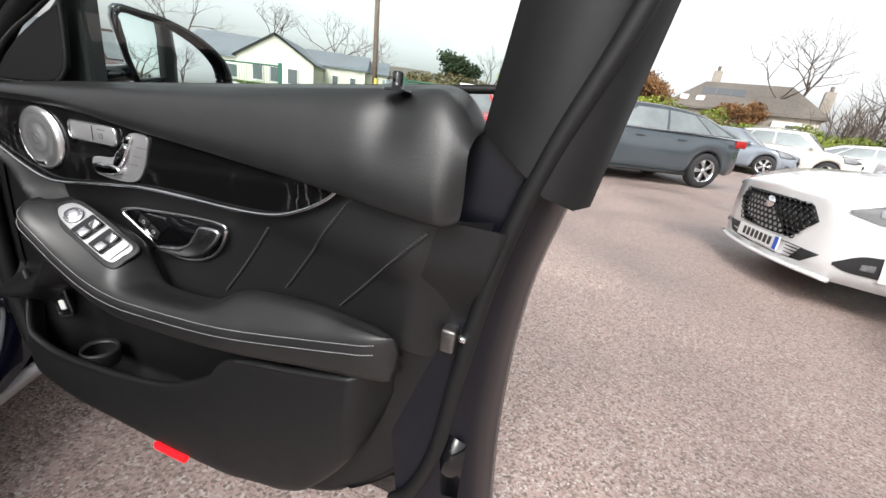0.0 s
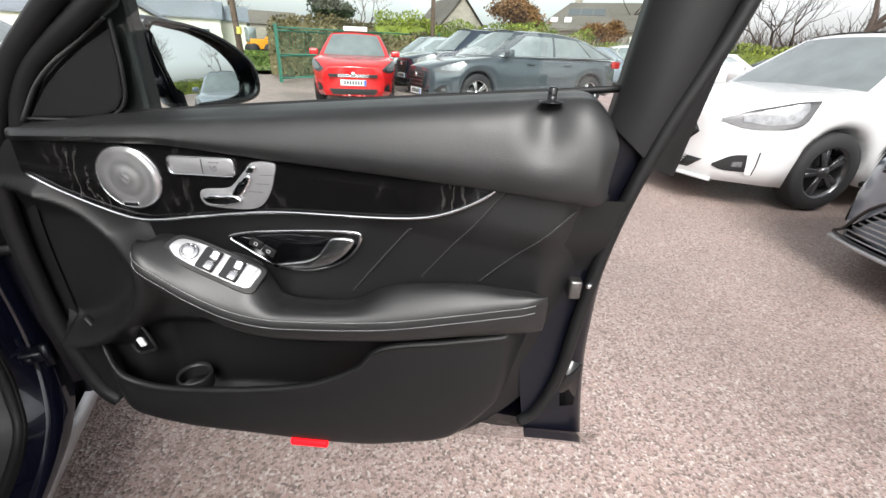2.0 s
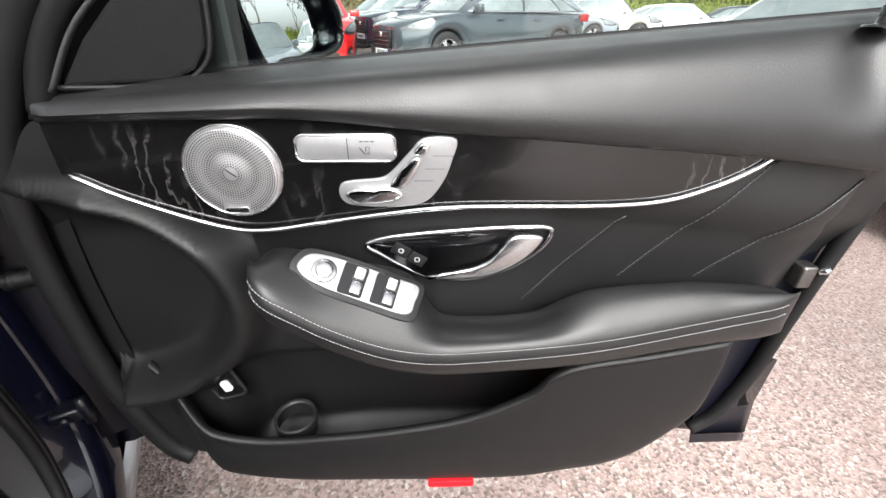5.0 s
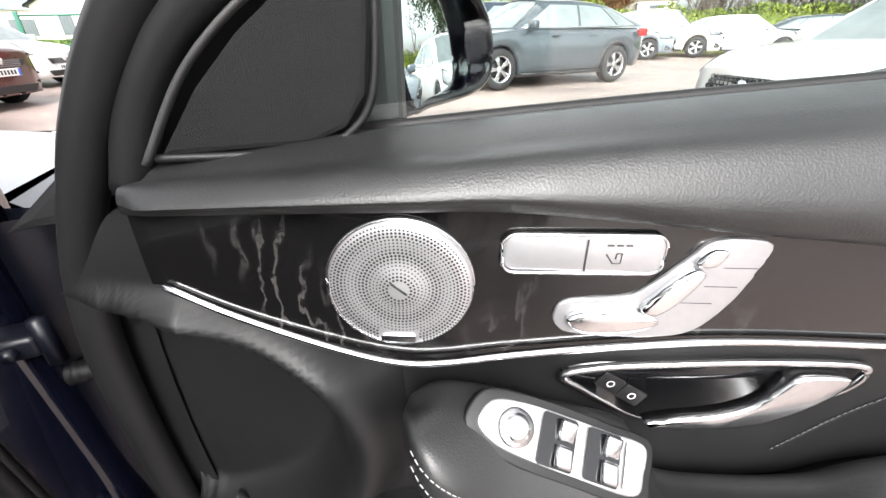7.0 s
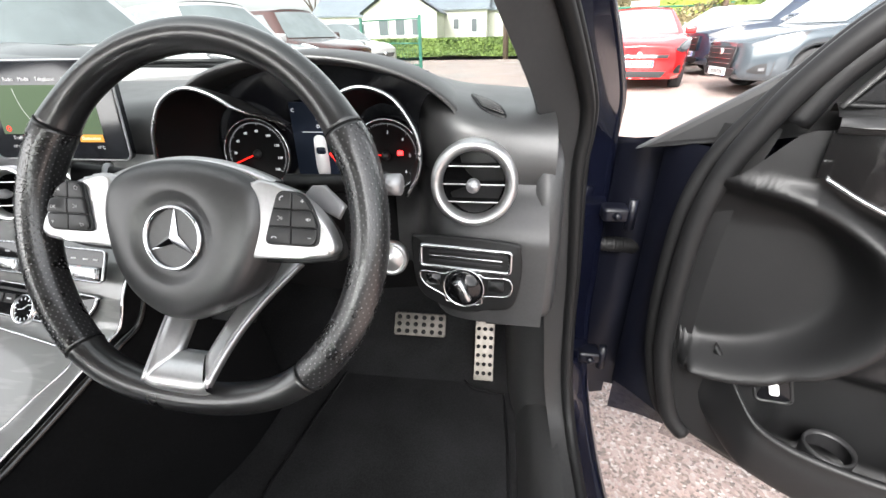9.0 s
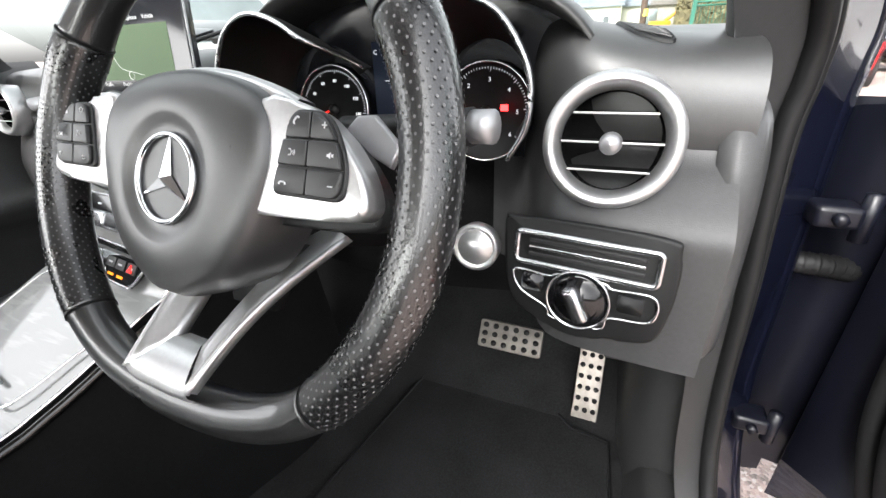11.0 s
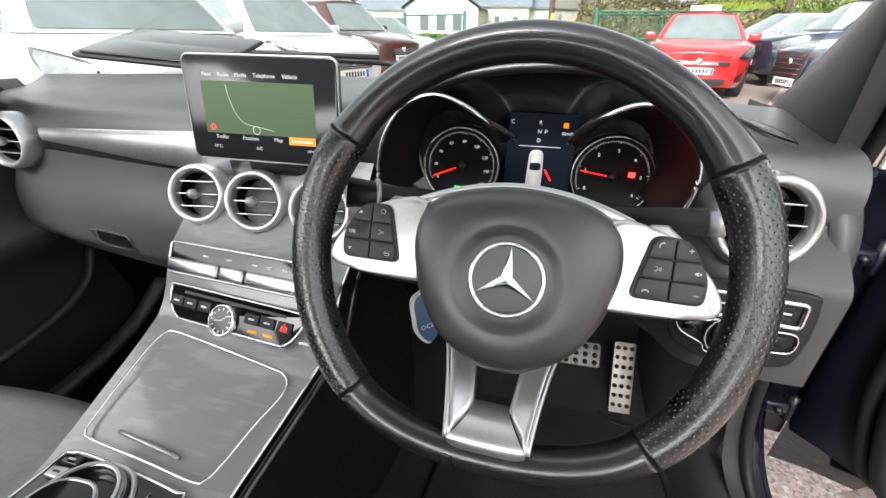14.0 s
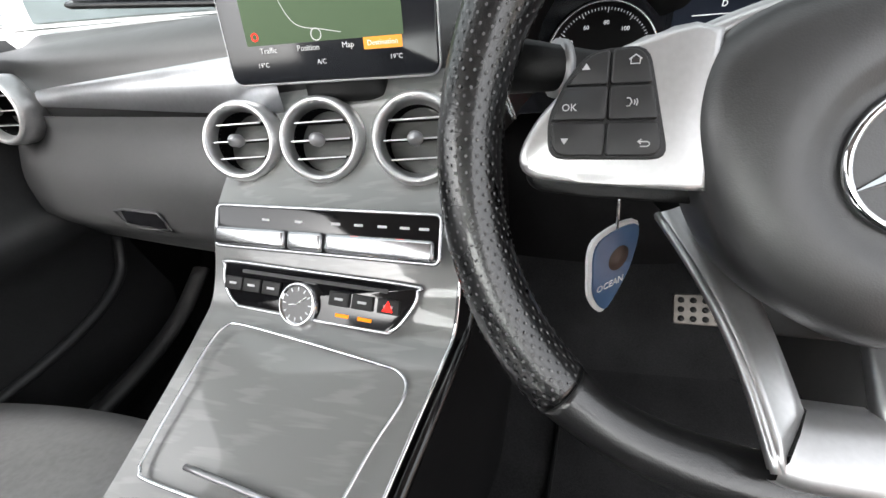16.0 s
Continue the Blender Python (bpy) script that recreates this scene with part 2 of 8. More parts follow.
def lathe(profile, n=48, m=None, bm=None):
    """Turned shape: profile of (radius, height) about the local z axis."""
    rows = [[(r * math.cos(2 * math.pi * k / n), r * math.sin(2 * math.pi * k / n), h) for k in range(n)] for r, h in profile]
    b2 = grid(rows, False, True)
    if m is not None:
        bmesh.ops.transform(b2, matrix=m, verts=b2.verts)
    return b2 if bm is None else merge(bm, b2)


def slab(outline, thick, m=None, bevel=0.0, bm=None, seg=2):
    """A plate with the given outline in the local xy plane, from z = 0 up to thick."""
    b2 = bmesh.new()
    f = b2.faces.new([b2.verts.new((p[0], p[1], 0)) for p in outline])
    r = bmesh.ops.extrude_face_region(b2, geom=[f])
    top = [v for v in r["geom"] if isinstance(v, bmesh.types.BMVert)]
    for v in top:
        v.co.z = thick
    if bevel:
        es = [e for e in b2.edges if all(v in top for v in e.verts)]
        bmesh.ops.bevel(b2, geom=es, offset=bevel, segments=seg, affect="EDGES", profile=0.6)
    if m is not None:
        bmesh.ops.transform(b2, matrix=m, verts=b2.verts)
    return b2 if bm is None else merge(bm, b2)


def rounded(w, h, r, n=6, cx=0.0, cy=0.0):
    out = []
    for sx, sy, a0 in ((1, 1, 0), (-1, 1, 90), (-1, -1, 180), (1, -1, 270)):
        for k in range(n + 1):
            a = radians(a0 + 90 * k / n)
            out.append((cx + sx * (w / 2 - r) + r * math.cos(a), cy + sy * (h / 2 - r) + r * math.sin(a)))
    return out


def text_mesh(words, size, m, material, parent, name="lettering", extrude=0.0004, align="CENTER"):
    """Lettering as a mesh, in the local xy plane of m."""
    cu = bpy.data.curves.new(name, "FONT")
    cu.body, cu.size, cu.extrude, cu.align_x, cu.align_y = words, size, extrude, align, "CENTER"
    cu.resolution_u = 2
    tmp = bpy.data.objects.new("tmp", cu)
    scene.collection.objects.link(tmp)
    me = bpy.data.meshes.new_from_object(tmp.evaluated_get(bpy.context.evaluated_depsgraph_get()))
    bpy.data.objects.remove(tmp)
    bpy.data.curves.remove(cu)
    me.transform(m)
    me.materials.clear()
    me.materials.append(material)
    ob = new(name, me)
    ob.parent = parent
    return ob


def smoothstep(a, b, x):
    t = min(1, max(0, (x - a) / (b - a)))
    return t * t * (3 - 2 * t)


def ground_z(x, y):
    return min(0.25, max(0.0, 0.017 * y)) * (0.4 + 0.6 * smoothstep(2.5, 6.5, x))

# ---- ground, yard, verge ----
def ground_mat():
    m = mat("worn_reddish_chip_asphalt", (0.16, 0.125, 0.11), 0.55)
    n, l = m.node_tree.nodes, m.node_tree.links
    b = n["Principled BSDF"]
    tc = n.new("ShaderNodeTexCoord")
    vo = n.new("ShaderNodeTexVoronoi")
    vo.inputs["Scale"].default_value = 125
    l.new(tc.outputs["Object"], vo.inputs["Vector"])
    ramp = n.new("ShaderNodeValToRGB")
    cr = ramp.color_ramp
    cr.elements[0].position, cr.elements[0].color = 0.0, (0.127, 0.103, 0.094, 1)
    cr.elements[1].position, cr.elements[1].color = 1.0, (0.49, 0.455, 0.425, 1)
    for p, c in ((0.35, (0.28, 0.217, 0.195, 1)), (0.6, (0.36, 0.272, 0.245, 1)), (0.85, (0.35, 0.296, 0.275, 1))):
        e = cr.elements.new(p)
        e.color = c
    sep = n.new("ShaderNodeSeparateColor")
    l.new(vo.outputs["Color"], sep.inputs[0])
    l.new(sep.outputs[0], ramp.inputs["Fac"])
    big = n.new("ShaderNodeTexNoise")
    big.inputs["Scale"].default_value = 0.7
    big.inputs["Detail"].default_value = 6
    l.new(tc.outputs["Object"], big.inputs["Vector"])
    mx = n.new("ShaderNodeMix"); mx.data_type = "RGBA"; mx.blend_type = "MULTIPLY"
    mx.inputs["Factor"].default_value = 1.0
    r2 = n.new("ShaderNodeValToRGB")
    r2.color_ramp.elements[0].position, r2.color_ramp.elements[0].color = 0.3, (0.72, 0.70, 0.70, 1)
    r2.color_ramp.elements[1].position, r2.color_ramp.elements[1].color = 0.7, (1.15, 1.12, 1.1, 1)
    l.new(big.outputs["Fac"], r2.inputs["Fac"])
    l.new(ramp.outputs["Color"], mx.inputs["A"]); l.new(r2.outputs["Color"], mx.inputs["B"])
    l.new(mx.outputs["Result"], b.inputs["Base Color"])
    mr = n.new("ShaderNodeMapRange")
    mr.inputs["From Min"].default_value, mr.inputs["From Max"].default_value = 0.35, 0.65
    mr.inputs["To Min"].default_value, mr.inputs["To Max"].default_value = 0.32, 0.7
    l.new(big.outputs["Fac"], mr.inputs["Value"])
    l.new(mr.outputs[0], b.inputs["Roughness"])
    bp = n.new("ShaderNodeBump")
    bp.inputs["Strength"].default_value = 0.7
    bp.inputs["Distance"].default_value = 0.004
    l.new(vo.outputs["Distance"], bp.inputs["Height"])
    l.new(bp.outputs["Normal"], b.inputs["Normal"])
    return m


M_GROUND = ground_mat()
ys = [-400, -60, -10, 0, 3, 6, 9, 12, 14.7, 18, 30, 80, 400]
xs = [-400, -60, -15, -5, 0, 2.5, 3.5, 4.5, 5.5, 6.5, 15, 30, 80, 400]
link("ground", grid([[(x, y, ground_z(x, y)) for x in xs] for y in ys]), M_GROUND, None,
     "wet reddish-brown chip asphalt car park yard", smooth=False, kind="structure", category="ground")

M_GRASS = mat("rough_grass", (0.085, 0.16, 0.03), 0.9, noise_scale=9, vary=0.5, second=(0.17, 0.23, 0.05))
M_LEAF = mat("hedge_leaf", (0.10, 0.17, 0.025), 0.75, noise_scale=2.0, vary=0.55, second=(0.27, 0.32, 0.04), big=0.5)
M_SHRUB = mat("winter_shrub_leaf", (0.10, 0.095, 0.04), 0.85, noise_scale=1.5, vary=0.5, second=(0.21, 0.17, 0.085), big=0.4)
M_BUSH = mat("russet_leaf", (0.17, 0.075, 0.025), 0.85, noise_scale=2.0, vary=0.5, second=(0.27, 0.14, 0.05))
M_PINE = mat("pine_needle", (0.035, 0.055, 0.022), 0.9, noise_scale=2.0, vary=0.5)
M_BARK = mat("grey_brown_bark", (0.11, 0.085, 0.07), 0.95, noise_scale=14, vary=0.4)
M_RENDER = mat("cream_render", (0.62, 0.60, 0.53), 0.85, noise_scale=6, vary=0.08)
M_SLATE = mat("blue_grey_slate", (0.17, 0.19, 0.215), 0.6, noise_scale=8, vary=0.2)
M_OLDROOF = mat("weathered_brown_tile", (0.13, 0.115, 0.10), 0.8, noise_scale=6, vary=0.3)
M_WINGLASS = mat("house_window_glass", (0.10, 0.11, 0.12), 0.06)
M_FRAMEW = mat("white_frame_paint", (0.7, 0.7, 0.69), 0.5)
M_GREEN = mat("green_powder_coat", (0.015, 0.12, 0.08), 0.45, noise_scale=20, vary=0.15)
M_TIMBER = mat("weathered_pole_timber", (0.14, 0.10, 0.075), 0.9, noise_scale=12, vary=0.3)
M_ORANGE = mat("orange_yellow_machine_paint", (0.75, 0.30, 0.02), 0.45, noise_scale=6, vary=0.15)
M_STONE = mat("mixed_field_stone", (0.30, 0.27, 0.23), 0.9, noise_scale=5, vary=0.3)
rng = random.Random(4)


def leaves(bm, n, place, size, flat=0.0):
    """n small leaf quads; place() gives a point."""
    for _ in range(n):
        p = place()
        a = Vector((rng.gauss(0, 1), rng.gauss(0, 1), rng.gauss(0, 1) + flat)).normalized()
        s = a.orthogonal().normalized() * size * rng.uniform(0.6, 1.4)
        t = a.cross(s) * rng.uniform(0.45, 0.8)
        bm.faces.new([bm.verts.new(p + q) for q in (-s, t * 0.9, s, -t)])


def hedge(name, a, b, h, depth, material, label, n, leaf=0.05, z0=0.2, ragged=0.2):
    A, B = Vector((*a, 0)), Vector((*b, 0))
    d = (B - A)
    side = d.normalized().cross(Vector((0, 0, 1)))
    bm = bmesh.new()
    rows = []
    k = max(6, int(d.length / 0.5))
    for i in range(k + 1):
        p = A + d * i / k
        hh = h * (0.82 + ragged * (noise.noise(Vector((i * 0.37, h, a[0]))) * 0.5))
        w = depth * 0.4
        rows.append([p + side * -w + Vector((0, 0, z0)), p + side * -w * 1.05 + Vector((0, 0, z0 + hh * 0.7)), p + side * -w * 0.5 + Vector((0, 0, z0 + hh)),
                     p + side * w * 0.5 + Vector((0, 0, z0 + hh)), p + side * w + Vector((0, 0, z0 + hh * 0.7)), p + side * w + Vector((0, 0, z0))])
    grid(rows, bm=bm)

    def place():
        t = rng.random()
        p = A + d * t
        hh = h * (0.9 + ragged * noise.noise(Vector((t * k * 0.37, h, a[0]))))
        e = rng.random()
        if e < 0.6:
            return p + side * rng.choice((-1, 1)) * depth * rng.uniform(0.38, 0.55) + Vector((0, 0, z0 + rng.random() * hh))
        return p + side * rng.uniform(-0.5, 0.5) * depth + Vector((0, 0, z0 + hh * rng.uniform(0.85, 1.12)))
    leaves(bm, n, place, leaf, 0.3)
    return link(name, bm, material, None, label, smooth=False, kind="stuff", category="hedge")


hedge("hedge", (2.0, 18.2), (16.0, 16.6), 1.75, 1.6, M_SHRUB, "brownish overgrown mixed hedge behind the parked cars", 9000, 0.07)
hedge("hedge", (6.5, 19.6), (17.0, 18.0), 2.35, 1.4, M_LEAF, "bright yellow-green clipped hedge along the yard", 9000, 0.06)
hedge("hedge", (16.0, 19.4), (27.0, 5.0), 1.85, 1.2, M_LEAF, "bright yellow-green clipped hedge along the yard", 12000, 0.06)
hedge("hedge", (27.0, 5.0), (24.0, -14.0), 1.9, 1.2, M_LEAF, "clipped green hedge at the yard edge", 5000, 0.09)
bm = grid([[(x, y, 0.25 + 0.65 * smoothstep(20.0, 23.0, y) + 0.12 * noise.noise(Vector((x * 0.4, y * 0.4, 0)))) for x in np.linspace(-26, 13, 60)] for y in (19.8, 20.4, 21.2, 22, 23, 25, 28, 34, 44)])
leaves(bm, 9000, lambda: (lambda x, y: Vector((x, y, 0.28 + 0.65 * smoothstep(20.0, 23.0, y))))(rng.uniform(-14, 8), rng.uniform(19.9, 24)), 0.09, 0.0)
link("grass_verge", bm, M_GRASS, None, "rough green grass bank beyond the gateway", kind="structure", category="grass")


# ---- trees ----
def bare_tree(label, at, height, spread, seed, depth=5, material=None, leaf=None, leaf_n=0, leaf_size=0.08, lean=(0, 0), r0=None):
    r = random.Random(seed)
    t = thing("tree", label, "tree", Matrix.Translation(at))
    bm = bmesh.new()
    tips = []

    def grow(p, d, length, rad, level):
        pts = [p]
        q = p.copy()
        dd = d.copy()
        for _ in range(3):
            dd = (dd + Vector((r.gauss(0, 0.16), r.gauss(0, 0.16), r.gauss(0.03, 0.1)))).normalized()
            q = q + dd * length / 3
            pts.append(q)
        tube(pts, lambda s: rad * (1 - 0.45 * s), 6 if level < 2 else 3, bm=bm, cap=False)
        if level >= depth:
            tips.append(q)
            return
        if level >= 2:
            tips.append(q)
        for _ in range(r.choice((2, 3, 3)) if level < 4 else 2):
            nd = (dd + Vector((r.gauss(0, 0.55) * spread, r.gauss(0, 0.55) * spread, r.gauss(0.12, 0.3)))).normalized()
            grow(q, nd, length * r.uniform(0.62, 0.85), rad * 0.55, level + 1)
    grow(Vector((0, 0, 0)), Vector((lean[0], lean[1], 1)).normalized(), height * 0.27, r0 or height * 0.02, 0)
    part("trunk", bm, material or M_BARK, t)
    if leaf:
        lb = bmesh.new()
        state = rng.getstate()
        rng.seed(seed)
        leaves(lb, leaf_n, lambda: r.choice(tips) + Vector((r.gauss(0, 1), r.gauss(0, 1), r.gauss(0, 0.7))) * height * 0.05, leaf_size)
        rng.setstate(state)
        part("crown", lb, leaf, t, smooth=False)
    return t


bare_tree("tall dark pine with a leaning trunk", (21.5, 9.4, 0.3), 9.0, 1.1, 3, 4, leaf=M_PINE, leaf_n=9000, leaf_size=0.12, lean=(0.12, -0.3), r0=0.2)
bare_tree("dark pine with an open crown", (24.5, 4.5, 0.3), 9.5, 1.1, 8, 4, leaf=M_PINE, leaf_n=9000, leaf_size=0.12, r0=0.2)
for k, (x, y, h, s) in enumerate(((24, 16.5, 6.0, 11), (26, 14, 6.4, 12), (24.5, 12.2, 5.8, 13), (27, 9, 6.8, 14), (28, 2, 7.5, 15), (24, -4, 7.0, 16))):
    bare_tree("leafless grey-brown tree behind the hedge", (x, y, 0.3), h, 1.0, s, 6)
bare_tree("russet-leaved bushy tree behind the hedge", (14.4, 20.8, 0.3), 4.2, 1.1, 21, 5, leaf=M_BUSH, leaf_n=5000, leaf_size=0.07)
bare_tree("brown shrub in front of the house", (22.3, 22.6, 0.5), 3.4, 1.2, 27, 5, leaf=M_BUSH, leaf_n=5000, leaf_size=0.07)
bare_tree("rusty-leaved shrub beside the house", (18.6, 27.6, 0.8), 4.6, 1.1, 22, 5, leaf=M_BUSH, leaf_n=5000, leaf_size=0.08)
bare_tree("dark evergreen tree beyond the hedge", (5.0, 28, 0.8), 4.2, 0.9, 23, 5, leaf=M_PINE, leaf_n=5000, leaf_size=0.09)
bare_tree("leafless tree beyond the hedge", (7.4, 29, 0.8), 5.4, 0.9, 24, 6)
for x, y, h, s in ((-10, 40, 8.5, 31), (-5, 42, 8.0, 32), (-15, 40, 8.5, 33), (0.5, 41, 7.0, 34), (27, 24, 9.0, 35)):
    bare_tree("leafless tree standing behind the house", (x, y, 0.8), h, 1.0, s, 6)
for x, y, h, s in ((9, -14, 7.5, 41), (4, -17, 8, 42), (13, -12, 8, 43), (16, -9, 7, 44), (0, -16, 8.5, 45)):
    bare_tree("leafless tree behind the yard", (x, y, 0.0), h, 1.0, s, 6)


def thicket(label, a, b, height, n, seed):
    """A belt of leafless brushwood: many thin forked stems."""
    r = random.Random(seed)
    bm = bmesh.new()
    for _ in range(n):
        f = r.random()
        p = Vector((lerp(a[0], b[0], f) + r.uniform(-1.2, 1.2), lerp(a[1], b[1], f) + r.uniform(-1.2, 1.2), 0.2))
        h = height * (0.6 + 0.4 * noise.noise(Vector((f * 9, seed, 0)))) * r.uniform(0.7, 1.15)
        d = Vector((r.gauss(0, 0.12), r.gauss(0, 0.12), 1)).normalized()
        tube([p, p + d * h * 0.5, p + d * h * 0.75], lambda s: 0.035 * (1 - 0.6 * s), 3, bm=bm, cap=False)
        for _k in range(9):
            q = p + d * h * r.uniform(0.25, 0.72)
            e = (d + Vector((r.gauss(0, 0.6), r.gauss(0, 0.6), r.gauss(0.1, 0.3)))).normalized()
            m_ = q + e * h * r.uniform(0.12, 0.22)
            g = (e + Vector((r.gauss(0, 0.5), r.gauss(0, 0.5), r.gauss(0.2, 0.3)))).normalized()
            tube([q, m_, m_ + g * h * r.uniform(0.08, 0.18)], lambda s: 0.013 * (1 - 0.6 * s), 3, bm=bm, cap=False)
    return link("brushwood", bm, M_BARK, None, label, smooth=False, kind="stuff", category="thicket")


thicket("leafless brown brushwood behind the clipped hedge", (21.5, 16.0), (29.5, 3.0), 4.8, 420, 5)
thicket("leafless brown brushwood behind the bungalow", (-16, 40), (3, 42), 6.0, 220, 6)
thicket("leafless brown brushwood beyond the gateway", (4, 30), (14, 29), 3.4, 160, 7)
hedge("hedge", (-10, -15.5), (20, -13.0), 2.4, 1.6, M_SHRUB, "brown overgrown hedge behind the yard", 5000, 0.1, 0.0)
hedge("hedge", (2.5, 27.0), (12.0, 25.5), 1.9, 1.6, M_SHRUB, "brown winter scrub on the bank", 5000, 0.09, 0.9)


# ---- houses ----
def gable_block(house, at, w, d, eave, rise, axis="y", roof=None, wall=None):
    """A rectangular wing with a pitched roof; axis: the ridge's direction."""
    x, y, z = at
    wall, roof = wall or M_RENDER, roof or M_SLATE
    bm = bmesh.new()
    hw, hd = w / 2, d / 2
    base = [(-hw, -hd), (hw, -hd), (hw, hd), (-hw, hd)]
    lo = [bm.verts.new((x + a, y + b, z)) for a, b in base]
    hi = [bm.verts.new((x + a, y + b, z + eave)) for a, b in base]
    if axis == "y":
        r = [bm.verts.new((x, y - hd, z + eave + rise)), bm.verts.new((x, y + hd, z + eave + rise))]
        bm.faces.new((lo[0], lo[1], hi[1], r[0], hi[0])); bm.faces.new((lo[2], lo[3], hi[3], r[1], hi[2]))
        bm.faces.new((lo[1], lo[2], hi[2], hi[1])); bm.faces.new((lo[3], lo[0], hi[0], hi[3]))
    else:
        r = [bm.verts.new((x - hw, y, z + eave + rise)), bm.verts.new((x + hw, y, z + eave + rise))]
        bm.faces.new((lo[3], lo[0], hi[0], r[0], hi[3])); bm.faces.new((lo[1], lo[2], hi[2], r[1], hi[1]))
        bm.faces.new((lo[0], lo[1], hi[1], hi[0])); bm.faces.new((lo[2], lo[3], hi[3], hi[2]))
    part("wall", bm, wall, house, smooth=False)
    rb = bmesh.new()
    o = 0.18
    th = Vector((0, 0, 0.12))
    for sgn in (-1, 1):
        if axis == "y":
            e0, e1 = Vector((x + sgn * (hw + o), y - hd - o, z + eave - o * rise / hw)), Vector((x + sgn * (hw + o), y + hd + o, z + eave - o * rise / hw))
            r0, r1 = Vector((x, y - hd - o, z + eave + rise)), Vector((x, y + hd + o, z + eave + rise))
        else:
            e0, e1 = Vector((x - hw - o, y + sgn * (hd + o), z + eave - o * rise / hd)), Vector((x + hw + o, y + sgn * (hd + o), z + eave - o * rise / hd))
            r0, r1 = Vector((x - hw - o, y, z + eave + rise)), Vector((x + hw + o, y, z + eave + rise))
        grid([[e0 + th * 0.2, e1 + th * 0.2], [r0 + th * 0.2, r1 + th * 0.2], [r0 + th, r1 + th], [e0 + th, e1 + th]], True, False, rb)
    part("roof", rb, roof, house, smooth=False)


def house_window(house, at, w, h, face="y"):
    x, y, z = at
    f = part("window", box(w if face == "y" else 0.12, 0.12 if face == "y" else w, h, (x, y, z), 0.01), M_FRAMEW, house, smooth=False)
    g = part("pane", box(w * 0.86 if face == "y" else 0.02, 0.02 if face == "y" else w * 0.86, h * 0.84, (x - (0.065 if face == "x" else 0), y - (0.065 if face == "y" else 0), z)), M_WINGLASS, f, smooth=False)
    return g


bung = thing("house", "single-storey cream rendered bungalow with slate roofs", "house")
gable_block(bung, (-5.3, 31.0, 0.6), 4.4, 8.0, 1.75, 1.35, "y")
gable_block(bung, (-2.4, 33.0, 0.6), 4.2, 4.6, 2.0, 0.95, "x")
gable_block(bung, (0.2, 34.0, 0.6), 1.9, 3.6, 2.0, 0.8, "x")
gable_block(bung, (-9.0, 33.5, 0.6), 6.0, 6.5, 1.75, 1.5, "x")
for x in (-6.3, -5.3, -4.3):
    house_window(bung, (x, 26.97, 1.55), 0.62, 0.95)
house_window(bung, (-2.3, 30.68, 1.75), 0.4, 0.7)
house_window(bung, (-1.1, 30.68, 1.65), 0.4, 0.9)
house_window(bung, (-9.0, 30.23, 1.5), 1.4, 0.9)
far1 = thing("house", "distant grey dwelling with a steep brown roof", "house")
gable_block(far1, (15.0, 31.5, 0.6), 4.0, 5.0, 2.0, 2.2, "y", M_OLDROOF, M_STONE)
far2 = thing("house", "detached dwelling with a hipped brown tiled roof and chimneys", "house", pose(24.0, 25.06, 0.6, 0, 0, -40.66))
part("wall", box(7.7, 5.6, 2.6, (0, 0, 1.3), 0.02), M_STONE, far2, smooth=False)
hip = bmesh.new()
ring = [hip.verts.new(v) for v in ((-4.2, -3.1, 2.45), (4.1, -3.1, 2.45), (4.1, 3.1, 2.45), (-4.2, 3.1, 2.45))]
under = [hip.verts.new(v.co + Vector((0, 0, -0.14))) for v in ring]
rdg = [hip.verts.new(v) for v in ((-2.4, 0, 4.2), (2.25, 0, 4.2))]
for f in ((ring[0], ring[1], rdg[1], rdg[0]), (ring[1], ring[2], rdg[1]), (ring[2], ring[3], rdg[0], rdg[1]), (ring[3], ring[0], rdg[0]), tuple(under[::-1])):
    hip.faces.new(f)
for k in range(4):
    hip.faces.new((ring[k], under[k], under[(k + 1) % 4], ring[(k + 1) % 4]))
part("roof", hip, M_OLDROOF, far2, smooth=False)
for cx, cy, ch in ((-1.9, 0.5, 4.3), (4.0, -0.6, 3.4)):
    st = part("chimney", box(0.5, 0.55, 1.2, (cx, cy, ch), 0.02), M_STONE, far2, smooth=False)
    part("chimney_pot", lathe([(0.09, 0.0), (0.10, 0.3), (0.07, 0.3)], 10, Matrix.Translation((cx, cy, ch + 0.6))), M_OLDROOF, st)
for k in range(3):
    part("solar_panel", box(0.75, 0.9, 0.04, (-2.0 + 0.8 * k, -1.2, 3.52), rot=Matrix.Rotation(radians(29.4), 3, "X")), M_WINGLASS, far2, smooth=False)
for wx in (-3.2, -2.3):
    part("roof_window", box(0.45, 0.6, 0.05, (wx, -2.2, 2.98), rot=Matrix.Rotation(radians(29.4), 3, "X")), M_FRAMEW, far2, smooth=False)
part("wing_wall", box(2.0, 1.6, 2.0, (2.6, -3.4, 1.0), 0.02), M_RENDER, far2, smooth=False)
for wx in (-2.6, -0.6, 2.6):
    f_ = part("window", box(0.9, 0.1, 0.9, (wx, -2.82 if wx < 2 else -4.22, 1.45), 0.01), M_FRAMEW, far2, smooth=False)
    part("pane", box(0.76, 0.02, 0.76, (wx, -2.88 if wx < 2 else -4.28, 1.45)), M_WINGLASS, f_, smooth=False)
shed = thing("house", "low stone outbuilding with a dark roof", "house")
gable_block(shed, (2.9, 38.5, 0.8), 3.4, 3.0, 2.0, 0.8, "x", M_OLDROOF, M_STONE)


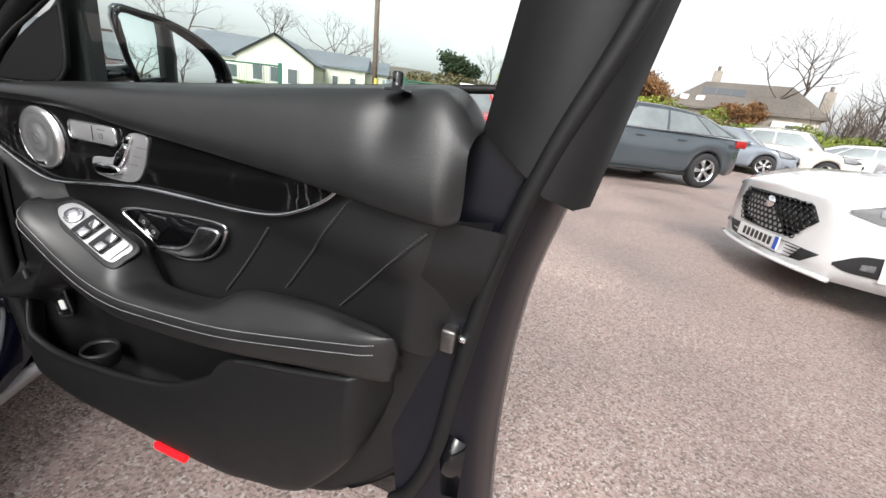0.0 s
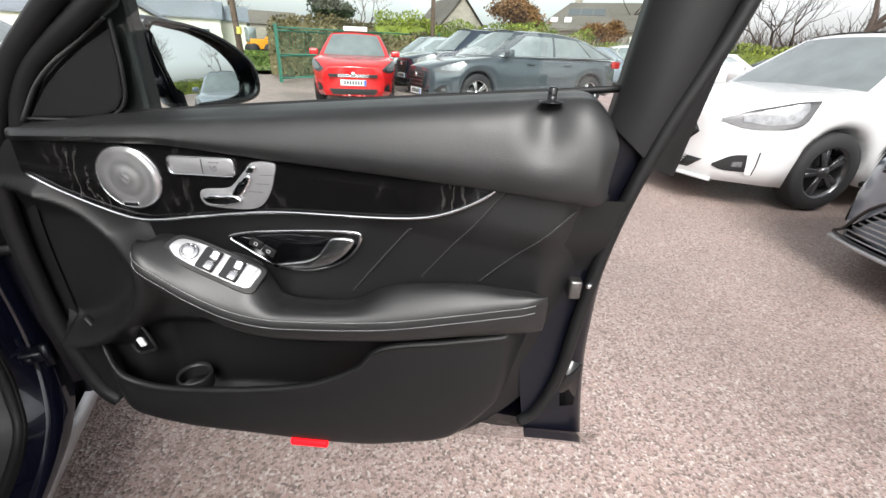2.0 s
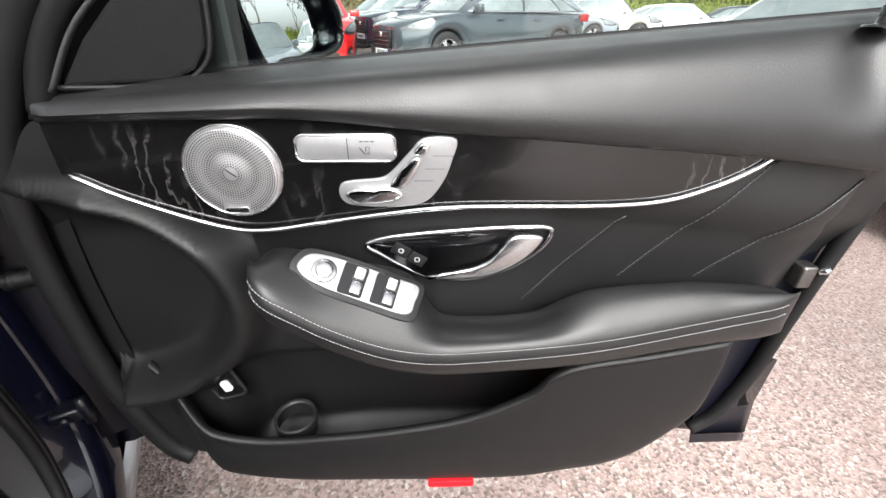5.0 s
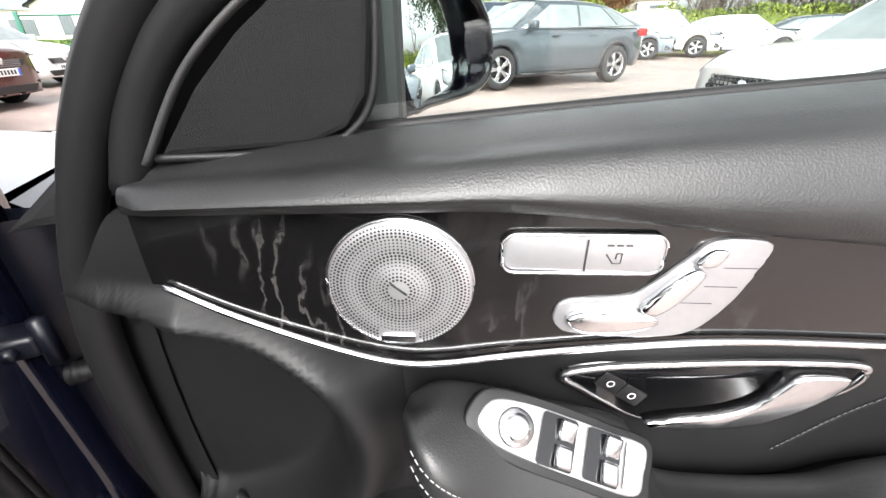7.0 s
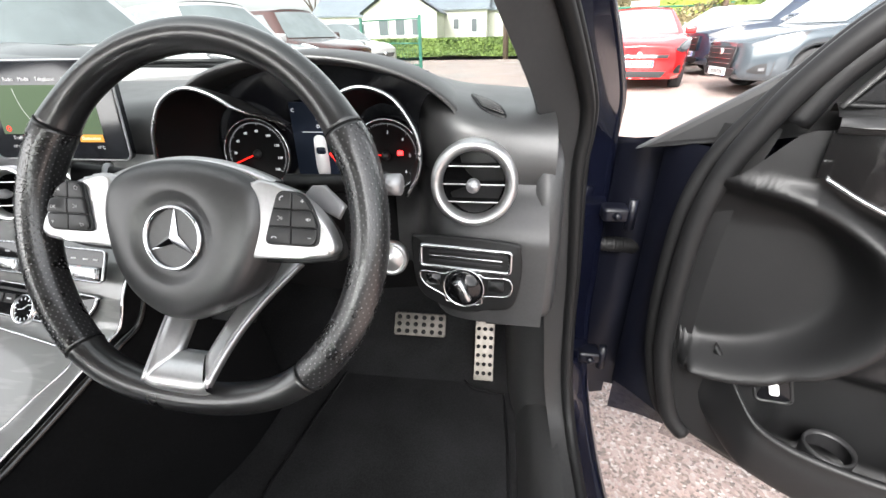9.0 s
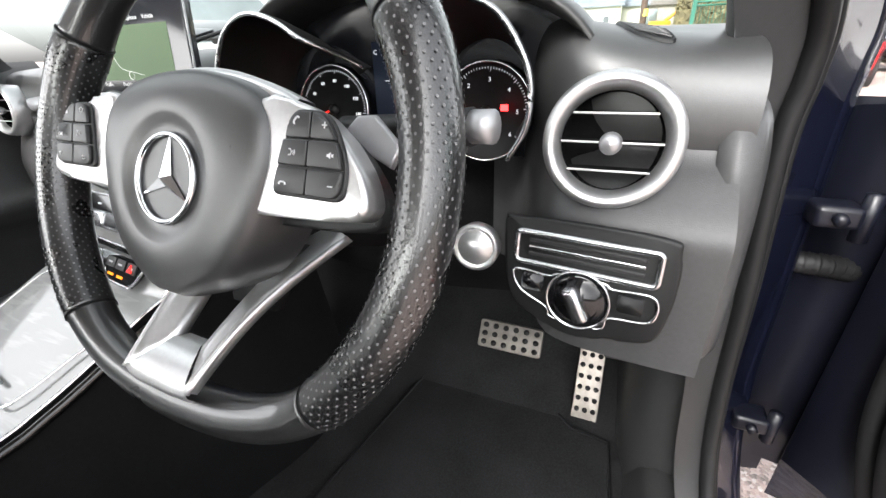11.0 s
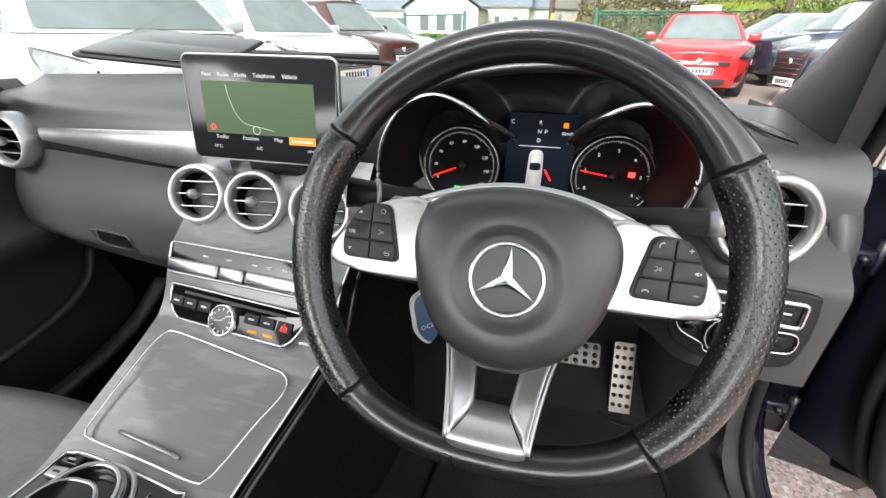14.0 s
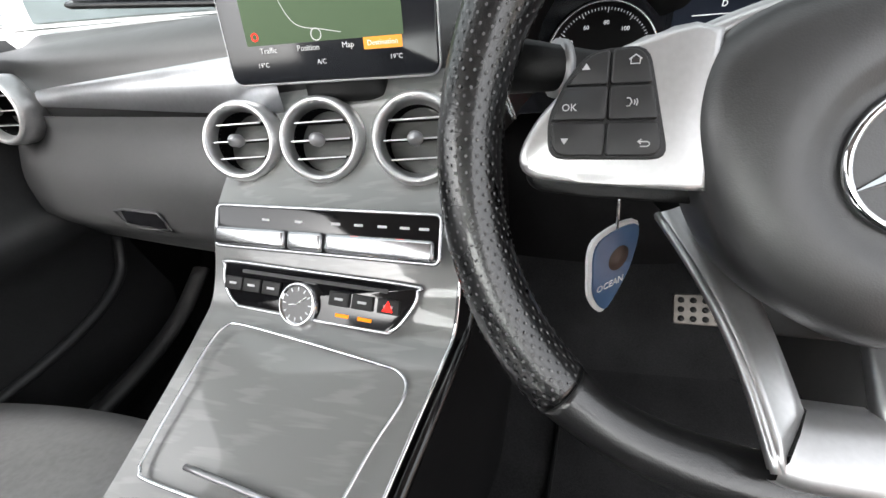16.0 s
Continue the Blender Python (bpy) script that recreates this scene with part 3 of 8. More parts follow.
# ---- gates, poles, machine ----
def gate(a, b, h, label):
    A, B = Vector((*a, ground_z(*a))), Vector((*b, ground_z(*b)))
    g = thing("metal_gate", label, "gate", Matrix.Translation(A), group="entrance gates")
    d = B - A
    for p in (Vector((0, 0, 0)), d):
        part("post", box(0.10, 0.10, h + 0.1, (p.x, p.y, p.z + h / 2), 0.008), M_GREEN, g, smooth=False)
    for z in (0.12, h * 0.5, h - 0.05):
        part("rail", tube([Vector((0, 0, z)), d + Vector((0, 0, z))], 0.028, 6), M_GREEN, g)
    bm = bmesh.new()
    k = int(d.length / 0.12)
    for i in range(1, k):
        p = d * i / k
        tube([p + Vector((0, 0, 0.12)), p + Vector((0, 0, h - 0.05))], 0.006, 4, bm=bm, cap=False)
    m = part("mesh_infill", bm, M_GREEN, g)
    m["kind"] = "stuff"
    return g


gate((-1.95, 14.6), (-4.4, 16.2), 1.55, "green metal mesh gate standing open at the entrance")
gate((2.15, 15.2), (4.6, 17.3), 1.6, "green metal mesh gate leaf behind the red hatchback")
gate((2.15, 15.35), (9.0, 18.2), 1.7, "green wire fence panel along the hedge")


def pole(at, h, r, lean=0.0):
    p = thing("utility_pole", "weathered brown timber utility pole", "pole", Matrix.Translation(at))
    part("shaft", tube([(0, 0, -0.2), (lean * h * 0.5, 0, h * 0.5), (lean * h, 0, h)], lambda s: r * (1 - 0.25 * s), 10), M_TIMBER, p)
    part("notice_band", lathe([(r * 1.04, 1.3), (r * 1.04, 1.55)], 12), mat("yellow_band", (0.6, 0.5, 0.1), 0.6), p)
    return p


pole((0.92, 20.0, 0.3), 8.0, 0.13, -0.03)
pole((8.2, 16.9, 0.25), 8.0, 0.09, 0.0)
wire = bmesh.new()
for a, b in (((8.2, 16.9, 7.9), (30, -6, 7.3)), ((0.9, 20.0, 8.0), (8.2, 16.9, 7.9))):
    A, B = Vector(a), Vector(b)
    tube([A + (B - A) * s + Vector((0, 0, -3.2 * s * (1 - s))) for s in np.linspace(0, 1, 16)], 0.012, 4, bm=wire, cap=False)
link("overhead_wire", wire, M_RUBBER, None, "thin black overhead cable between poles", category="wire")
dig = thing("digger", "orange-yellow excavator parked beyond the verge", "digger", pose(1.7, 27.0, 0.75, 0, 0, 20))
part("body", box(1.1, 0.7, 0.5, (0, 0, 0.55), 0.05), M_ORANGE, dig)
part("cab", box(0.45, 0.55, 0.7, (-0.4, 0, 1.0), 0.05), M_CARGLASS, dig)
part("arm", tube([(0.4, 0, 0.8), (0.9, 0, 1.2), (1.3, 0, 0.6)], 0.09, 6), M_ORANGE, dig)
for dx in (-0.4, 0.4):
    part("wheel", lathe([(0, -0.4), (0.28, -0.4), (0.3, 0), (0.28, 0.4), (0, 0.4)], 16, pose(dx, 0, 0.3, 90)), M_TYRE, dig)


# ---- parked cars ----
M_HOUSING = mat("smoked_lamp_housing", (0.045, 0.045, 0.048), 0.15, 0.2, coat=1.0, noise_scale=30, vary=0.3)
M_GUNMETAL = mat("gunmetal_alloy", (0.13, 0.13, 0.135), 0.25, 0.8, noise_scale=200, vary=0.2)
def wheel_meshes(R, spokes, rim_mat, key):
    tyre = lathe([(R * 0.66, -0.10), (R * 0.72, -0.105), (R * 0.95, -0.10), (R, -0.07), (R, 0.07), (R * 0.95, 0.10), (R * 0.72, 0.105), (R * 0.66, 0.10)], 40)
    rim = lathe([(R * 0.67, 0.10), (R * 0.62, 0.095), (R * 0.60, 0.03), (R * 0.60, -0.08)], 40)
    for k in range(spokes):
        a = 2 * math.pi * k / spokes
        for off in (-0.13, 0.13):
            o = [(R * 0.10, -R * 0.05), (R * 0.61, -R * 0.055), (R * 0.61, R * 0.055), (R * 0.10, R * 0.05)]
            slab(o, 0.025, Matrix.Rotation(a + off, 4, "Z") @ Matrix.Translation((0, 0, 0.055)), 0.006, rim)
    lathe([(0, 0.095), (R * 0.13, 0.092), (R * 0.17, 0.075), (R * 0.17, 0.03)], 20, None, rim)
    disc = lathe([(0, 0.0), (R * 0.48, 0.0), (R * 0.48, -0.02)], 28)
    return tyre, rim, disc


def paint(name, c, metal=0.3):
    return mat(name, c, 0.22, metal, noise_scale=500, vary=0.08, coat=1.0, big=1.2)


class Shape:
    """The skin of a car's lower body: stations along x (nose at +), rings from the keel to the centre line above."""

    def __init__(self, L, W, H, wb, fo, hb, hn, belt, R):
        self.L, self.W, self.H, self.wb, self.R = L, W, H, wb, R
        self.xf, self.xr = wb / 2, -wb / 2
        self.nose, self.tail = wb / 2 + fo, wb / 2 + fo - L
        self.hb, self.hn, self.belt = hb, hn, belt
        self.cowl = self.xf - 0.42

    def ring(self, x):
        s = max(0, (x - (self.nose - 0.85)) / 0.85)
        r = max(0, ((self.tail + 0.7) - x) / 0.7)
        w = self.W / 2 * (1 - 0.30 * s ** 2.6 - 0.16 * r ** 2.4)
        keel = 0.20 + 0.02 * s + 0.12 * r
        zl = keel
        for c in (self.xf, self.xr):
            q = (self.R * 1.12) ** 2 - (x - c) ** 2
            if q > 0:
                zl = max(zl, self.R + math.sqrt(q))
        if x > self.cowl:
            u = (self.nose - x) / (self.nose - self.cowl)
            zd = self.hn + (self.hb - self.hn) * min(1, u) ** 0.55
        else:
            zd = self.belt + 0.03
        zs = min(zd - 0.04, self.belt - 0.02 - 0.16 * s ** 1.5 * (self.belt - self.hn + 0.2) / 0.3)
        zs = max(zs, zl + 0.06)
        return [(0, keel), (w - 0.28, zl if zl > keel else keel), (w - 0.03, zl), (w, lerp(zl, zs, 0.25)), (w + 0.012, lerp(zl, zs, 0.6)), (w * 0.985, lerp(zl, zs, 0.85)),
                (w * 0.955, zs), (w * 0.86, lerp(zs, zd, 0.6)), (w * 0.5, zd - 0.008), (0, zd)]

    def bend(self, x, y):
        """The nose and tail are bowed in plan."""
        s = smoothstep(self.nose - 0.7, self.nose, x)
        t = smoothstep(self.tail + 0.5, self.tail, x)
        return x - (0.20 * s - 0.10 * t) * (y / (self.W / 2)) ** 2

    def at(self, x, q, side):
        r = self.ring(x)
        k = min(int(q), len(r) - 2)
        f = q - k
        y = lerp(r[k][0], r[k + 1][0], f)
        return Vector((self.bend(x, y), side * y, lerp(r[k][1], r[k + 1][1], f)))

    def patch(self, x0, x1, q0, q1, side, off=0.006, n=8, skew=0.0):
        rows = []
        for i in range(n + 1):
            row = []
            for j in range(5):
                x = lerp(x0, x1, i / n) + skew * (j / 4)
                p = self.at(min(x, self.nose - 0.001), lerp(q0, q1, j / 4), side)
                nn = Vector((max(0, (x - self.nose + 0.5)) * 1.5, side * 0.8, 0.5)).normalized()
                row.append(p + nn * off)
            rows.append(row)
        return grid(rows)

    def strip(self, top, low, side, off, n=14):
        """A panel on the skin between two edges, each given as (distance behind the nose, place on the ring)."""
        rows = []
        for i in range(n + 1):
            f = i / n
            a = (lerp(top[0][0], top[-1][0], f), curve(top, lerp(top[0][0], top[-1][0], f)))
            b = (lerp(low[0][0], low[-1][0], f), curve(low, lerp(low[0][0], low[-1][0], f)))
            row = []
            for j in range(5):
                d, q = lerp(a[0], b[0], j / 4), lerp(a[1], b[1], j / 4)
                p = self.at(self.nose - d - 0.001, q, side)
                nn = Vector((max(0, 0.35 - d) * 2.2, side * 0.8, 0.3)).normalized()
                row.append(p + nn * off)
            rows.append(row)
        return grid(rows)


def car(label, m, body_mat, L=4.3, W=1.8, H=1.46, wb=2.65, fo=0.86, hb=0.98, hn=0.72, belt=0.93, R=0.325, roof=(0.45, -1.35), tail_x=None,
        rim=None, spokes=5, grille="wide", name="car", style="", rails=False, band=True, hatch=0.35, wheels=True, screen_x=None):
    t = thing(name, label, "car", m)
    S = Shape(L, W, H, wb, fo, hb, hn, belt, R)
    rim = rim or M_CHROME
    xs_ = sorted(set([S.tail + v for v in (0, 0.03, 0.1, 0.25, 0.5)] + [S.nose - v for v in (0, 0.02, 0.06, 0.14, 0.26, 0.42, 0.6)]
                     + list(np.linspace(S.tail + 0.6, S.nose - 0.65, 34))
                     + [c + R * 1.12 * math.cos(a) for c in (S.xf, S.xr) for a in np.linspace(0.02, math.pi - 0.02, 13)]))
    rows = []
    for x in xs_:
        r = S.ring(x)
        rows.append([Vector((S.bend(x, y), -y, z)) for y, z in reversed(r)] + [Vector((S.bend(x, y), y, z)) for y, z in r[0:]])
    b = grid(rows)
    nh = len(rows[0]) // 2
    for row in (rows[0], rows[-1]):
        grid([[row[nh - 1 - k].lerp(row[nh + k], u / 8) + Vector(((S.bend(row[0].x, 0) - S.bend(row[0].x, row[nh + k].y)) * (1 - (u / 4 - 1) ** 2), 0, 0)) for u in range(9)] for k in range(nh)], bm=b)
    bmesh.ops.remove_doubles(b, verts=b.verts, dist=0.0005)
    part("body", b, body_mat, t)
    # cabin
    xA, xD = S.cowl + 0.12, S.tail + 0.12
    xB, xC = roof
    wA, wR = W / 2 * 0.93, W / 2 * 0.66
    zA = belt + 0.0

    def side(s, v, sg, off=0.0):
        x = lerp(lerp(xA, xB, v), lerp(xD, xC, v), s)
        e = 1 - 0.10 * max(0, abs(s - 0.45) / 0.55) ** 3
        y = lerp(wA, wR, v ** 1.25) * e + off
        zr = H - 0.05 - 0.10 * (max(0, s - 0.35) / 0.65) ** 2 - 0.03 * max(0, 0.2 - s)
        zb = zA + 0.06 * max(0, s - 0.3)
        return Vector((x, sg * y, lerp(zb, zr, v)))

    def scr(u, v, s, bow, off=0.0):
        a, c = side(s, v, -1), side(s, v, 1)
        p = a.lerp(c, u)
        k = 1 - (2 * u - 1) ** 2
        p.x += bow * k + off * (1 if s == 0 else -1)
        p.z += 0.03 * k * v + off * 0.5
        return p
    cb = bmesh.new()
    n1 = 12
    for sg in (-1, 1):
        grid([[side(i / 16, j / n1, sg) for j in range(n1 + 1)] for i in range(17)], bm=cb)
    for s, bow in ((0.0, 0.10), (1.0, -0.08)):
        grid([[scr(u / 10, j / n1, s, bow) for j in range(n1 + 1)] for u in range(11)], bm=cb)
    rr = []
    for i in range(17):
        s = i / 16
        a, c = side(s, 1, -1), side(s, 1, 1)
        rr.append([a.lerp(c, u / 10) + Vector((0.10 * (1 - (u / 5 - 1) ** 2) * (1 - s) - 0.08 * (1 - (u / 5 - 1) ** 2) * s, 0, 0.045 * (1 - (u / 5 - 1) ** 2) ** 0.7)) for u in range(11)])
    grid(rr, bm=cb)
    bmesh.ops.remove_doubles(cb, verts=cb.verts, dist=0.002)
    part("roof", cb, body_mat, t)
    part("windscreen", grid([[scr(lerp(0.06, 0.94, u / 10), lerp(0.05, 0.93, j / 8), 0.0, 0.10, 0.008) for j in range(9)] for u in range(11)]), M_CARGLASS, t)
    part("rear_window", grid([[scr(lerp(0.1, 0.9, u / 10), lerp(0.25, 0.9, j / 8), 1.0, -0.08, 0.008) for j in range(9)] for u in range(11)]), M_CARGLASS, t)
    for sg in (-1, 1):
        for s0, s1 in ((0.12, 0.44), (0.46, 0.76), (0.775, 0.90)):
            part("side_window", grid([[side(lerp(s0 - (0.09 if s0 < 0.2 else 0) * (1 - j / 6), s1 + (0.03 if s1 > 0.8 else 0) * (1 - j / 6), i / 6), lerp(0.08, 0.86, j / 6), sg, 0.007) for j in range(7)] for i in range(7)]), M_CARGLASS, t)
        if band:
            part("window_trim", tube([side(s, 0.055, sg, 0.01) for s in np.linspace(0.03, 0.93, 14)], 0.008, 5), M_BRIGHT, t)
        if rails:
            part("roof_rail", tube([side(s, 1.02, sg, -0.03) + Vector((0, 0, 0.05)) for s in np.linspace(0.12, 0.9, 10)], 0.014, 6), M_CHROME, t)
        mir = box(0.12, 0.20, 0.13, (xA - 0.28, sg * (wA + 0.10), belt + 0.07), 0.04, 3)
        part("door_mirror", mir, body_mat, t)
        for dx in (0.12, -0.75):
            part("door_handle", box(0.17, 0.03, 0.025, (dx + 0.1, sg * (W / 2 + 0.015), belt - 0.10), 0.008), body_mat, t)
        hl = part("headlamp", S.strip([(0.0, 6.0), (0.2, 6.45), (0.45, 6.4), (0.68, 6.15)], [(0.0, 5.7), (0.10, 4.9), (0.3, 4.6), (0.48, 4.55), (0.6, 4.9), (0.68, 6.0)], sg, 0.012), M_HOUSING, t, "dark framed clear headlamp")
        part("lamp_lens", S.strip([(0.10, 5.9), (0.25, 6.15), (0.45, 6.1), (0.56, 5.95)], [(0.10, 5.4), (0.20, 4.95), (0.35, 4.8), (0.48, 4.85), (0.56, 5.4)], sg, 0.022), M_LAMP, hl)
        part("tail_lamp", box(0.22, 0.05, 0.14, (S.tail + 0.14, sg * (W / 2 * 0.90), belt - 0.06), 0.02), M_TAIL, t)
        fr_ = part("fog_lamp_recess", S.strip([(0.0, 3.08), (0.08, 3.45), (0.17, 3.5)], [(0.0, 2.95), (0.06, 2.72), (0.20, 2.66)], sg, 0.010), M_DARKTRIM, t)
        part("fog_lamp", S.strip([(0.10, 3.18), (0.155, 3.2)], [(0.10, 2.95), (0.16, 2.93)], sg, 0.018), M_LAMP, fr_)
        part("fog_bracket", S.strip([(0.165, 3.58), (0.235, 3.6)], [(0.20, 2.5), (0.245, 2.5)], sg, 0.020), body_mat, fr_)
        part("bracket_gap", S.strip([(0.238, 3.6), (0.25, 3.6)], [(0.248, 2.5), (0.258, 2.5)], sg, 0.013), M_DARKTRIM, fr_)
        part("sill_trim", tube([(x, sg * (W / 2 - 0.015), 0.235) for x in np.linspace(S.xr + R * 1.25, S.xf - R * 1.25, 6)], 0.03, 6), M_DARKTRIM, t)
    # nose: grille, lower intake, plate, badge
    zc = hn - 0.17
    if style:
        finish_nose(t, S, style)
    plain = not style
    g = {"wide": [(-0.42, 0.05), (0.42, 0.05), (0.34, -0.06), (-0.34, -0.06)], "tall": [(-0.40, 0.10), (0.40, 0.10), (0.36, -0.20), (-0.36, -0.20)],
         "slim": [(-0.50, 0.03), (0.50, 0.03), (0.48, -0.03), (-0.48, -0.03)]}[grille]
    mm = Matrix.Translation((S.nose - 0.012, 0, zc)) @ Matrix(((0, 0, 1), (1, 0, 0), (0, 1, 0))).to_4x4()
    if plain:
        gr = part("grille", slab(g, 0.022, mm, 0.006), M_DARKTRIM, t)
        for k in range(4):
            z = lerp(g[2][1] * 0.7, g[0][1] * 0.7, k / 3)
            part("slat", box(0.012, 0.62, 0.008, (S.nose + 0.014, 0, zc + z), 0.002), M_CHROME, gr)
        part("lower_intake", slab([(-0.5, 0.05), (0.5, 0.05), (0.42, -0.06), (-0.42, -0.06)], 0.02, Matrix.Translation((S.nose - 0.01, 0, 0.31)) @ Matrix(((0, 0, 1), (1, 0, 0), (0, 1, 0))).to_4x4(), 0.006), M_DARKTRIM, t)
    part("badge", lathe([(0, 0.02), (0.045, 0.016), (0.05, 0)], 20, Matrix.Translation((S.nose + 0.008, 0, zc + 0.03)) @ Matrix.Rotation(radians(90), 4, "Y")), M_BRIGHT, t)
    for xx, zz, sg in ((S.nose + 0.014, zc - 0.13 if grille != "tall" else zc - 0.26, 1), (S.tail - 0.014, 0.62, -1)):
        pl = part("number_plate", box(0.012, 0.52, 0.11, (xx, 0, zz), 0.003), M_PLATE, t, smooth=False)
        part("plate_band", box(0.004, 0.04, 0.10, (xx + sg * 0.008, sg * 0.235, zz)), M_BLUE, pl, smooth=False)
        for k in range(7):
            part("bar", box(0.004, 0.032, 0.065, (xx + sg * 0.008, -0.17 + 0.055 * k, zz)), M_BAR, pl, smooth=False)
    part("underbody", box(L - 0.5, W - 0.5, 0.25, ((S.nose + S.tail) / 2, 0, 0.34), 0.05), M_DARKTRIM, t)
    if wheels:
        tyre, rimb, disc = wheel_meshes(R, spokes, rim, name)
        first = None
        for x in (S.xf, S.xr):
            for sg in (-1, 1):
                w = pose(x, sg * (W / 2 - 0.125), R, 90 if sg < 0 else -90, 0, 0)
                if first is None:
                    wt = part("wheel", tyre, M_TYRE, t)
                    ri = part("rim", rimb, rim, wt)
                    di = part("brake_disc", disc, M_DARKTRIM, wt)
                    wt.matrix_local = w
                    first = (wt, ri, di)
                else:
                    copies = []
                    for o in first:
                        c = o.copy()
                        scene.collection.objects.link(c)
                        copies.append(c)
                    copies[1].parent, copies[2].parent = copies[0], copies[0]
                    copies[0].matrix_local = w
    return t, S


def nose_plate(S, outline, zc, thick=0.02, back=0.012, n=0):
    """A plate with the given (y, z) outline, wrapped round the bowed nose."""
    b = slab(outline, thick)
    bmesh.ops.subdivide_edges(b, edges=[e for e in b.edges if e.calc_length() > 0.12], cuts=4, use_grid_fill=True)
    for v in b.verts:
        y, z, x = v.co.x, v.co.y, v.co.z
        v.co = Vector((S.nose - back + x - 0.20 * (y / (S.W / 2)) ** 2, y, zc + z))
    return b


def finish_nose(t, S, style):
    if style == "honeycomb":
        o = [(-0.46, 0.03), (-0.38, 0.13), (-0.2, 0.145), (0.2, 0.145), (0.38, 0.13), (0.46, 0.03), (0.30, -0.13), (0.15, -0.145), (-0.15, -0.145), (-0.30, -0.13)]
        g = part("grille", nose_plate(S, o, 0.565), M_GLOSSBLK, t, "black honeycomb grille")
        bm = bmesh.new()
        for r in range(7):
            for c in range(-9, 10):
                y, z = (c + 0.5 * (r % 2)) * 0.052, -0.12 + r * 0.040
                if abs(y) > 0.42 - 0.9 * max(0, -z - 0.02) - 0.6 * max(0, z - 0.06):
                    continue
                x = S.nose + 0.012 - 0.20 * (y / (S.W / 2)) ** 2
                tube([Vector((x, y + 0.027 * math.cos(radians(a)), 0.565 + z + 0.021 * math.sin(radians(a)))) for a in (30, 90, 150, 210, 270, 330)], 0.0055, 4, True, bm=bm)
        part("honeycomb", bm, M_DARKTRIM, g)["kind"] = "stuff"
        lo = part("lower_intake", nose_plate(S, [(-0.55, 0.04), (-0.3, 0.05), (0.3, 0.05), (0.55, 0.04), (0.44, -0.05), (0.2, -0.06), (-0.2, -0.06), (-0.44, -0.05)], 0.335), M_DARKTRIM, t)
        for k in range(3):
            part("slat", box(0.02, 0.8, 0.006, (S.nose - 0.03, 0, 0.31 + 0.025 * k), 0.002), M_GLOSSBLK, lo)
        part("splitter", tube([Vector((S.nose + 0.01 - 0.22 * (y / (S.W / 2)) ** 2, y, 0.225)) for y in np.linspace(-0.66, 0.66, 20)], 0.030, 8, flat=0.6), P_WHITE, t)
    else:
        o = [(-0.36, 0.13), (0.36, 0.13), (0.60, -0.10), (0.56, -0.16), (-0.56, -0.16), (-0.60, -0.10)]
        g = part("grille", nose_plate(S, o, 0.40), M_GLOSSBLK, t, "black slatted lower grille")
        for k in range(9):
            z = -0.14 + 0.031 * k
            hw = 0.36 + 0.22 * max(0, min(1, (0.13 - z) / 0.23))
            part("slat", tube([Vector((S.nose + 0.012 - 0.20 * (y / (S.W / 2)) ** 2, y, 0.40 + z)) for y in np.linspace(-hw, hw, 12)], 0.0055, 5), M_SILVER, g)
        part("grille_frame", tube([Vector((S.nose + 0.016 - 0.20 * (y / (S.W / 2)) ** 2, y, 0.40 + z)) for y, z in [tuple(v[:2]) for v in spline([(*p, 0) for p in o], 60, True)]], 0.010, 6, True), M_GLOSSBLK, g)
        part("splitter", tube([Vector((S.nose + 0.01 - 0.22 * (y / (S.W / 2)) ** 2, y, 0.215)) for y in np.linspace(-0.68, 0.68, 20)], 0.028, 8, flat=0.6), M_SILVER, t)
        part("upper_slot", nose_plate(S, [(-0.55, 0.015), (0.55, 0.015), (0.55, -0.015), (-0.55, -0.015)], 0.66), M_GLOSSBLK, t)


def park(x, y, heading, scale=1.0):
    return Matrix.LocRotScale((x, y, ground_z(x, y)), Euler((0, -0.012 * math.sin(radians(heading)), radians(heading))), (scale,) * 3)


P_RED, P_WHITE = paint("bright_red_paint", (0.55, 0.012, 0.014), 0.0), paint("white_paint", (0.65, 0.65, 0.65), 0.0)
P_GREY, P_SILVER = paint("blue_grey_metallic", (0.055, 0.070, 0.082)), paint("pale_silver_metallic", (0.42, 0.45, 0.47))
P_DBLUE, P_BROWN = paint("dark_blue_metallic", (0.02, 0.03, 0.05)), paint("dark_brown_metallic", (0.085, 0.035, 0.03))
P_PEARL = paint("pearl_cream_paint", (0.6, 0.58, 0.53), 0.1)
P_SLATE = paint("steel_blue_grey_metallic", (0.22, 0.25, 0.29))


def from_front_axle(x, y, heading, wb, sc=1.0):
    return park(x - math.cos(radians(heading)) * wb / 2 * sc, y - math.sin(radians(heading)) * wb / 2 * sc, heading, sc)


